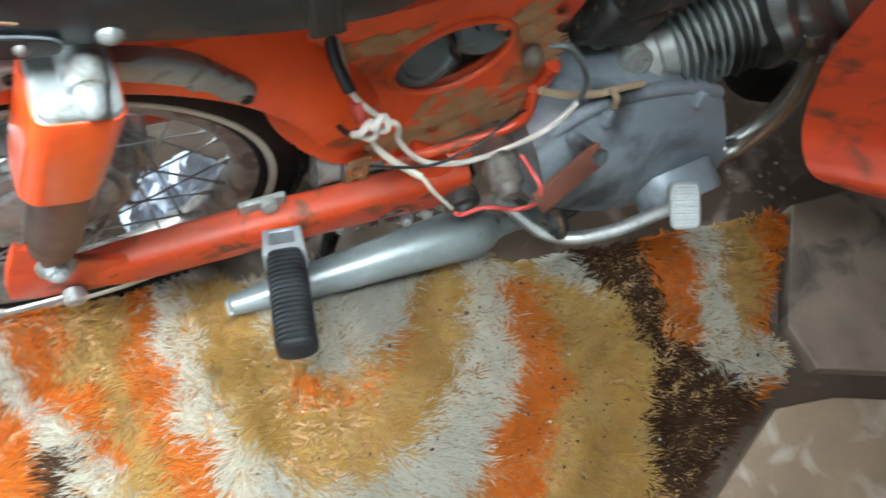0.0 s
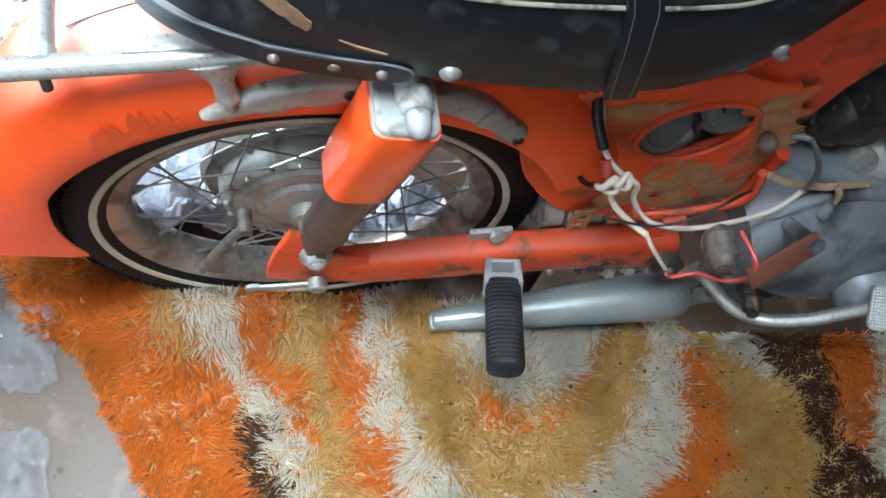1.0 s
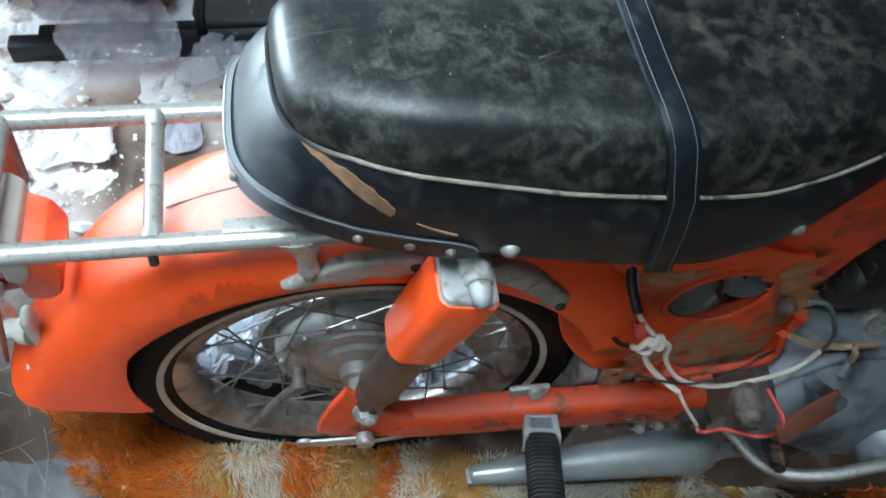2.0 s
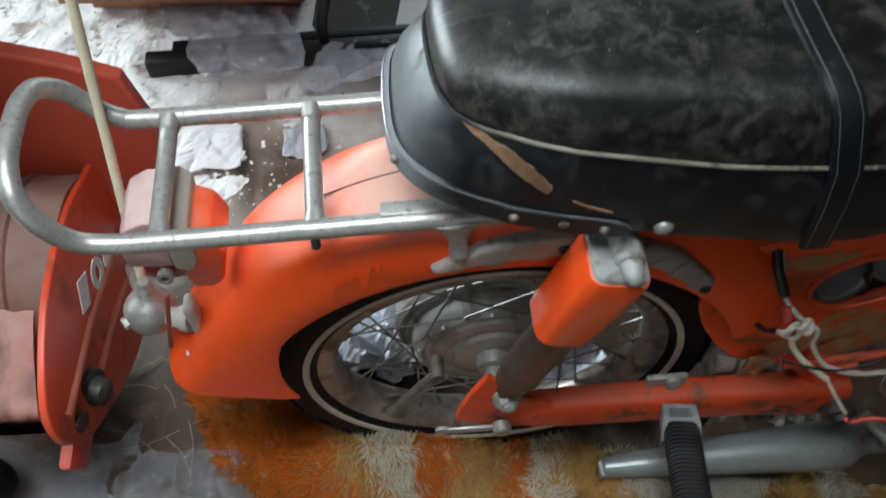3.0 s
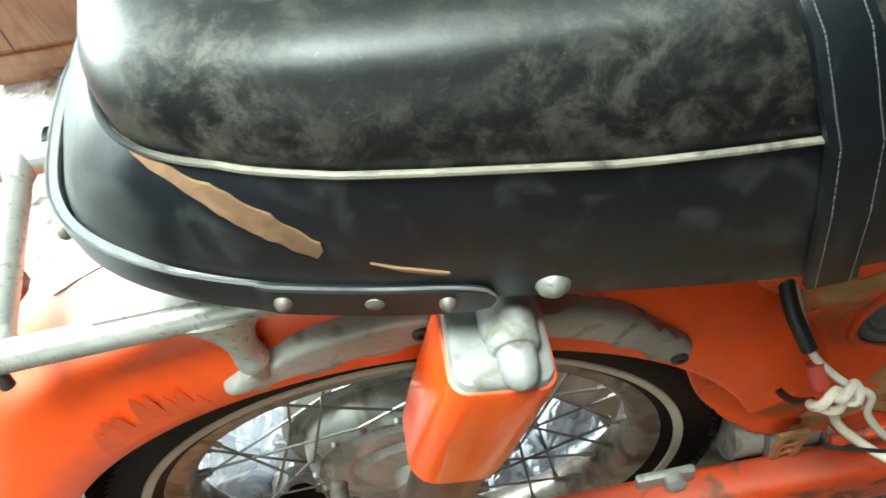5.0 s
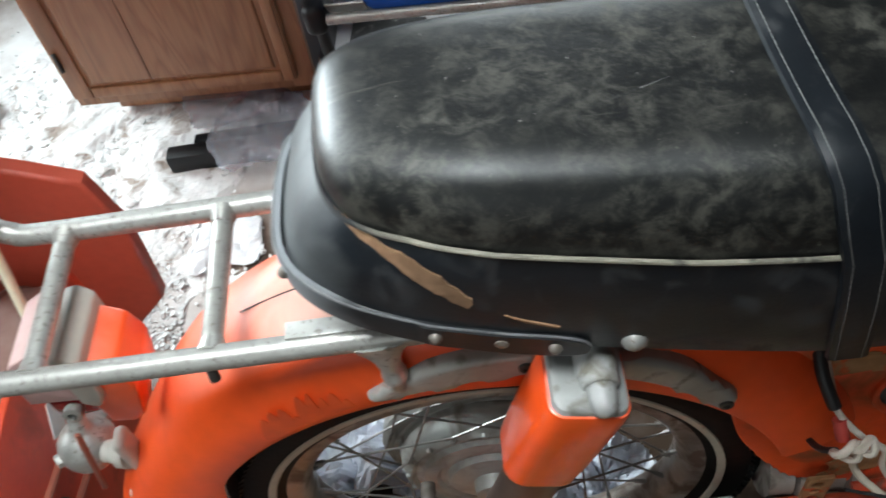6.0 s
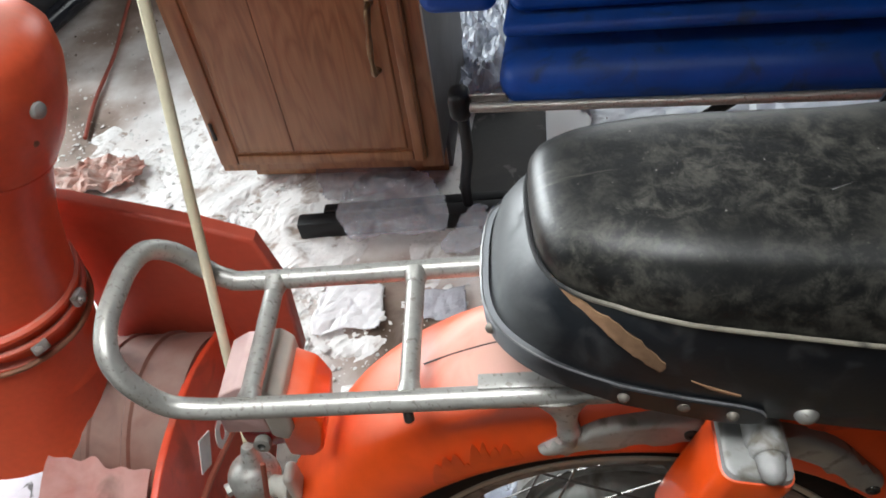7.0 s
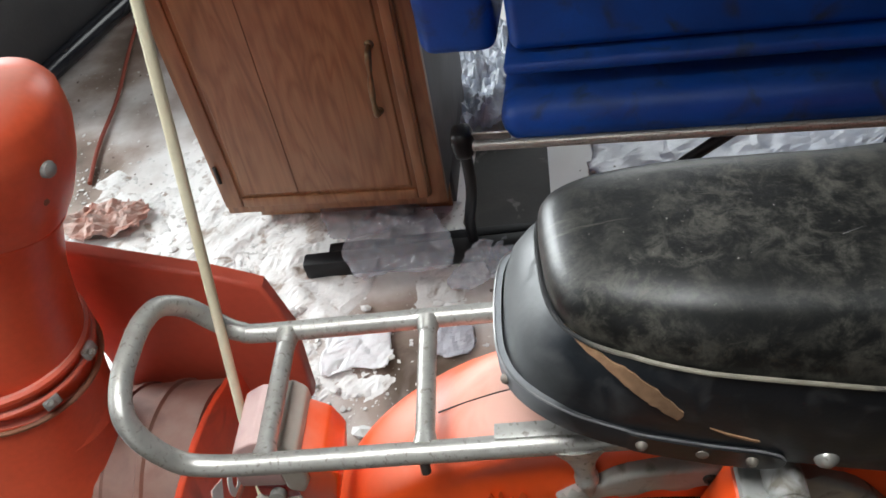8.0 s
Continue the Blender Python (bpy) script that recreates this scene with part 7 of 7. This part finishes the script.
sheet("paper_sheet", box_of(-0.42, -0.33, 0.56, 0.64), 0.004, 0.008, 14, sheet_grey, "torn grey paper scrap on the floor", "paper", 18, 0.12, 8)
sheet("plastic_bag", box_of(-0.46, -0.13, 0.07, 0.32), 0.012, 0.075, 5, sheet_white, "crumpled white plastic bag behind the wheel", "bag", 40)
sheet("plastic_bag", box_of(-0.05, 0.11, 0.015, 0.135), 0.012, 0.05, 6, sheet_white, "crumpled white plastic bag under the wheel", "bag", 40)
sheet("plastic_bag", box_of(-0.42, -0.20, 1.20, 1.66), 0.02, 0.07, 7, sheet_white, "crumpled white plastic bag beside the bench", "bag", 56)
sheet("plastic_sheet", box_of(-0.66, -0.46, -0.14, 0.0), 0.004, 0.034, 8, film_bright, "crinkled clear plastic on the floor by the rug", n=64, ragged=0.6, fold=2.2)
sheet("plastic_sheet", box_of(-0.72, -0.44, -0.36, -0.15), 0.004, 0.034, 9, film_bright, "crinkled clear plastic on the floor by the rug", n=64, ragged=0.6, fold=2.2)
sheet("plastic_sheet", box_of(-0.92, -0.62, -0.16, 0.06), 0.004, 0.028, 10, film_bright, "crinkled clear plastic on the floor by the snow blower", n=64, ragged=0.6, fold=2.2)
sheet("plastic_sheet", box_of(-0.10, 0.75, 0.72, 1.3), 0.004, 0.007, 11, sheet_white, "pale plastic sheet on the floor below the bench", n=60, ragged=0.12, square=8)
pulp = surf("reddish_pulp", (0.42, 0.20, 0.15), (0.62, 0.50, 0.45), 0.85, scale=30, bump=0.4)
sheet("crumpled_packaging", box_of(-1.36, -1.12, 0.99, 1.13), 0.004, 0.036, 12, pulp, "crumpled reddish-brown packaging on the floor", "packaging", 30)

b = bmesh.new()
tube(b, spline([(-1.335, 1.215, 0.008), (-1.365, 1.38, 0.009), (-1.385, 1.60, 0.008), (-1.43, 1.85, 0.008), (-1.47, 2.1, 0.008)], 6), 0.0055, 8)
solid("cable", b, surf("red_brown_cable", (0.36, 0.08, 0.045), (0.28, 0.06, 0.04), 0.5, scale=12, bump=0.05), "thin red-brown cable lying on the floor", "cable")


def build_dark_panel():
    p = thing("appliance", (-1.85, 2.1, 0.0), "dark grey appliance with a black lower rail", "appliance")
    m = Matrix.Translation((-1.60, 1.95, 0.0)) @ Matrix.Rotation(radians(72), 4, "Z")
    b = bmesh.new()
    rbox(b, m @ pose(0.0, 0.21, 0.44), (0.9, 0.40, 0.78), 0.01)
    part("cabinet_shell", b, dark_panel, p)
    b = bmesh.new()
    tube(b, [m @ Vector((-0.46, -0.015, 0.034)), m @ Vector((0.46, -0.015, 0.034))], 0.032, 18)
    part("lower_rail", b, surf("glossy_black", (0.012, 0.014, 0.022), (0.02, 0.022, 0.03), 0.22, scale=10, bump=0.03), p, "glossy black rail")


build_dark_panel()

b = bmesh.new()
rbox(b, pose(-1.10, 0.10, 0.08, 0, 0, -12), (0.50, 0.42, 0.16), 0.006)
solid("white_box", b, surf("grubby_white_enamel", (0.66, 0.62, 0.68), (0.55, 0.5, 0.55), 0.4, scale=10, bump=0.05, blot=(0.08, 0.07, 0.07), blot_scale=38, blot_at=0.66), "grubby white enamelled box on the floor", "box")

card = surf("dirty_brown_board", (0.25, 0.185, 0.135), (0.15, 0.105, 0.075), 0.5, scale=7, bump=0.15, blot=(0.07, 0.05, 0.04), blot_scale=14, blot_at=0.62, blot_soft=0.08)
tile = surf("tan_floor_tile", (0.30, 0.205, 0.135), (0.20, 0.135, 0.09), 0.42, scale=6, bump=0.15, blot=(0.42, 0.34, 0.27), blot_scale=16, blot_at=0.62, blot_soft=0.08)
b = bmesh.new()
plate(b, [(0.90, -0.19), (0.80, -0.36), (0.815, -0.43), (1.05, -0.52), (1.5, -0.62), (1.5, -0.22)], lambda u, v, w: Vector((u, v, w)), 0.032, (), 0.004)
solid("board", b, card, "dirty brown board with rusty edges beside the rug", "board")
b = bmesh.new()
plate(b, [(0.735, -0.46), (0.56, -0.56), (0.50, -0.85), (1.2, -0.85), (1.05, -0.56), (0.83, -0.475)], lambda u, v, w: Vector((u, v, w)), 0.014, (), 0.003)
solid("floor_tile", b, tile, "loose tan floor tile beside the rug", "tile")


def flakes(name, count, area, small, big, seed, material, label, ground=lambda x, y: 0.0):
    """Broken plaster: thin uneven chips, tilted at random."""
    rng = random.Random(seed)
    verts, faces = [], []
    for _ in range(count):
        x0, x1, y0, y1 = area[rng.randrange(len(area))]
        x, y = rng.uniform(x0, x1), rng.uniform(y0, y1)
        if noise.noise(Vector((x * 3.2, y * 3.2, seed))) + rng.uniform(-0.4, 0.4) < -0.12:
            continue
        s = small * (big / small) ** (rng.random() ** 2.2)
        n = rng.choice((4, 5, 5, 6))
        ph = rng.uniform(0, 6.28)
        tx, ty = rng.gauss(0, 0.17), rng.gauss(0, 0.17)
        th = s * rng.uniform(0.08, 0.22)
        k = len(verts)
        ring = []
        for j in range(n):
            a = ph + 2 * math.pi * (j + rng.uniform(-0.25, 0.25)) / n
            r = s * rng.uniform(0.55, 1.1)
            ring.append((r * math.cos(a), r * math.sin(a)))
        lift = ground(x, y) + s * (abs(tx) + abs(ty)) * 0.8 + 0.0005
        for dz in (0.0, th):
            verts += [(x + u, y + v, lift + dz + u * tx + v * ty) for u, v in ring]
        faces.append(tuple(k + n + j for j in range(n)))
        faces += [(k + j, k + (j + 1) % n, k + n + (j + 1) % n, k + n + j) for j in range(n)]
    me = bpy.data.meshes.new(name)
    me.from_pydata(verts, [], faces)
    me.materials.append(material)
    return tagged(new(name, me), label, "debris", kind="stuff")


flakes("plaster_debris", 20000, [(-1.5, -0.3, 0.35, 1.3), (-1.2, -0.55, 0.7, 1.15), (-0.85, -0.62, 0.35, 0.75), (-1.7, 0.9, 1.2, 2.6)], 0.001, 0.0075, 3, plaster, "scattered white plaster flakes on the floor")
flakes("dirt_crumbs", 1500, [(-1.6, 0.3, 0.3, 2.2), (-1.0, -0.4, -0.5, 0.3)], 0.001, 0.005, 4, surf("dark_crumbs", (0.12, 0.09, 0.07), (0.2, 0.15, 0.12), 0.9, scale=30, bump=0.1, island=0.4), "scattered dark crumbs on the floor")


def build_plaster_dust():
    """Soft drifts of fallen plaster, thinning to bare floor at their ragged edges."""
    verts, faces = [], []
    nx, ny, step = 175, 175, 0.008
    x0, y0 = -1.55, 0.30
    for i in range(nx):
        for j in range(ny):
            x, y = x0 + i * step, y0 + j * step
            p = Vector((x, y, 0))
            drift = 1.0 - max(((x + 0.90) / 0.52) ** 2, 0.0) - ((y - 0.82) / 0.50) ** 2
            drift -= 7.0 * max(0.0, x + 0.78) * max(0.0, 0.84 - y)
            z = 0.006 * min(1.0, drift * 1.4) + 0.010 * noise.noise(p * 9) + 0.0055 * noise.noise(p * 24 + Vector((3, 1, 0))) + 0.003 * abs(noise.noise(p * 62)) + 0.0014 * noise.noise(p * 130)
            verts.append((x, y, max(-0.012, z - 0.002)))
    for i in range(nx - 1):
        for j in range(ny - 1):
            k = i * ny + j
            f = (k, k + ny, k + ny + 1, k + 1)
            if max(verts[q][2] for q in f) > -0.004:
                faces.append(f)
    me = bpy.data.meshes.new("plaster_dust")
    me.from_pydata(verts, [], faces)
    me.materials.append(dust_white)
    tagged(new("plaster_dust", me), "drifts of crumbled white plaster on the floor", "debris", kind="stuff")


dust_white = surf("crumbled_white_plaster", (0.82, 0.81, 0.795), (0.66, 0.635, 0.61), 0.8, scale=14, bump=0.4, fine=160, blot=(0.34, 0.28, 0.24), blot_scale=24, blot_at=0.605, blot_soft=0.06)
build_plaster_dust()


def on_rug(x, y):
    return rug_height(x, y) + 0.008


flakes("rug_grit", 260, [(0.30, 0.75, -0.50, -0.20), (0.0, 0.6, -0.45, -0.18)], 0.0012, 0.004, 21, surf("dark_grit", (0.05, 0.035, 0.025), (0.1, 0.07, 0.05), 0.9, scale=30, bump=0.1, island=0.4), "dark grit caught in the rug's pile", on_rug)
flakes("rug_flecks", 70, [(0.30, 0.75, -0.48, -0.20), (-0.35, 0.3, -0.45, -0.12)], 0.001, 0.0032, 22, plaster, "white plaster flecks caught in the rug's pile", on_rug)
flakes("floor_grit", 900, [(0.15, 1.0, -0.24, 0.35), (-0.95, -0.4, -0.4, 0.2)], 0.0015, 0.007, 23, surf("grey_grit", (0.22, 0.19, 0.17), (0.09, 0.07, 0.06), 0.9, scale=30, bump=0.1, island=0.6), "grey grit and crumbs on the floor below the engine")


def build_straw():
    straw = thing("dry_straw", (-0.60, 0.056, 0.0), "few dry grass stalks lying across the floor", "straw")
    mat = surf("dry_stalk", (0.34, 0.28, 0.18), (0.24, 0.19, 0.12), 0.7, scale=30, bump=0.1)
    rng = random.Random(17)
    for _ in range(9):
        p = Vector((rng.uniform(-0.74, -0.54), rng.uniform(-0.03, 0.15), 0.003))
        a, ln = rng.uniform(0, 3.1), rng.uniform(0.02, 0.05)
        d = Vector((math.cos(a), math.sin(a), 0)) * ln
        b = bmesh.new()
        tube(b, spline([p - d, p + Vector((d.y * 0.15, -d.x * 0.15, 0.004)), p + d], 5), 0.0007, 5)
        part("stalk", b, mat, straw)


build_straw()


def build_chunks():
    """Larger lumps of fallen plaster, each lying by itself."""
    rng = random.Random(31)
    for _ in range(34):
        x, y = rng.choice(((-0.62, 0.48), (-0.78, 0.62), (-0.95, 0.75), (-0.52, 0.66), (-1.05, 0.95)))
        x, y = x + rng.gauss(0, 0.09), y + rng.gauss(0, 0.07)
        r = rng.uniform(0.009, 0.022)
        b = bmesh.new()
        bmesh.ops.create_icosphere(b, subdivisions=1, radius=1.0)
        for v in b.verts:
            k = 1 + 0.5 * noise.noise(v.co * 1.7 + Vector((x * 40, y * 40, 0)))
            v.co = Vector((x + v.co.x * r * k, y + v.co.y * r * 0.75 * k, max(0.0005, r * 0.30 + v.co.z * r * 0.42 * k)))
        solid("plaster_chunk", b, plaster, "broken chunk of white plaster on the floor", "plaster", "plaster chunks on the floor", sharp=20)


build_chunks()

# flat dark sheet that stands in for the shaded floor below the bench
b = bmesh.new()
plate(b, [(-0.36, 0.92), (-0.33, 1.20), (-0.17, 1.16), (-0.17, 0.98), (-0.20, 0.82), (-0.30, 0.76)], lambda u, v, w: Vector((u, v, 0.001 + w)), 0.004, (), 0.001)
solid("shade_sheet", b, surf("painted_floor_shade", (0.028, 0.026, 0.024), (0.048, 0.044, 0.04), 0.7, scale=9, bump=0.2, blot=(0.16, 0.15, 0.14), blot_scale=14, blot_at=0.64), "flat dark sheet on the floor below the bench, in place of shade", "mat")


def on_seat(x, y):
    return along(x, Z_TOP) + 0.0012 - 4.2 * max(0.0, abs(y) - 0.045) ** 2


flakes("seat_lint", 60, [(-0.11, 0.10, -0.055, 0.055), (0.15, 0.30, -0.055, 0.055)], 0.0004, 0.0012, 41, surf("grey_lint", (0.22, 0.215, 0.2), (0.12, 0.115, 0.105), 0.9, scale=30, bump=0.0, island=0.5), "pale lint and specks on the seat", on_seat)
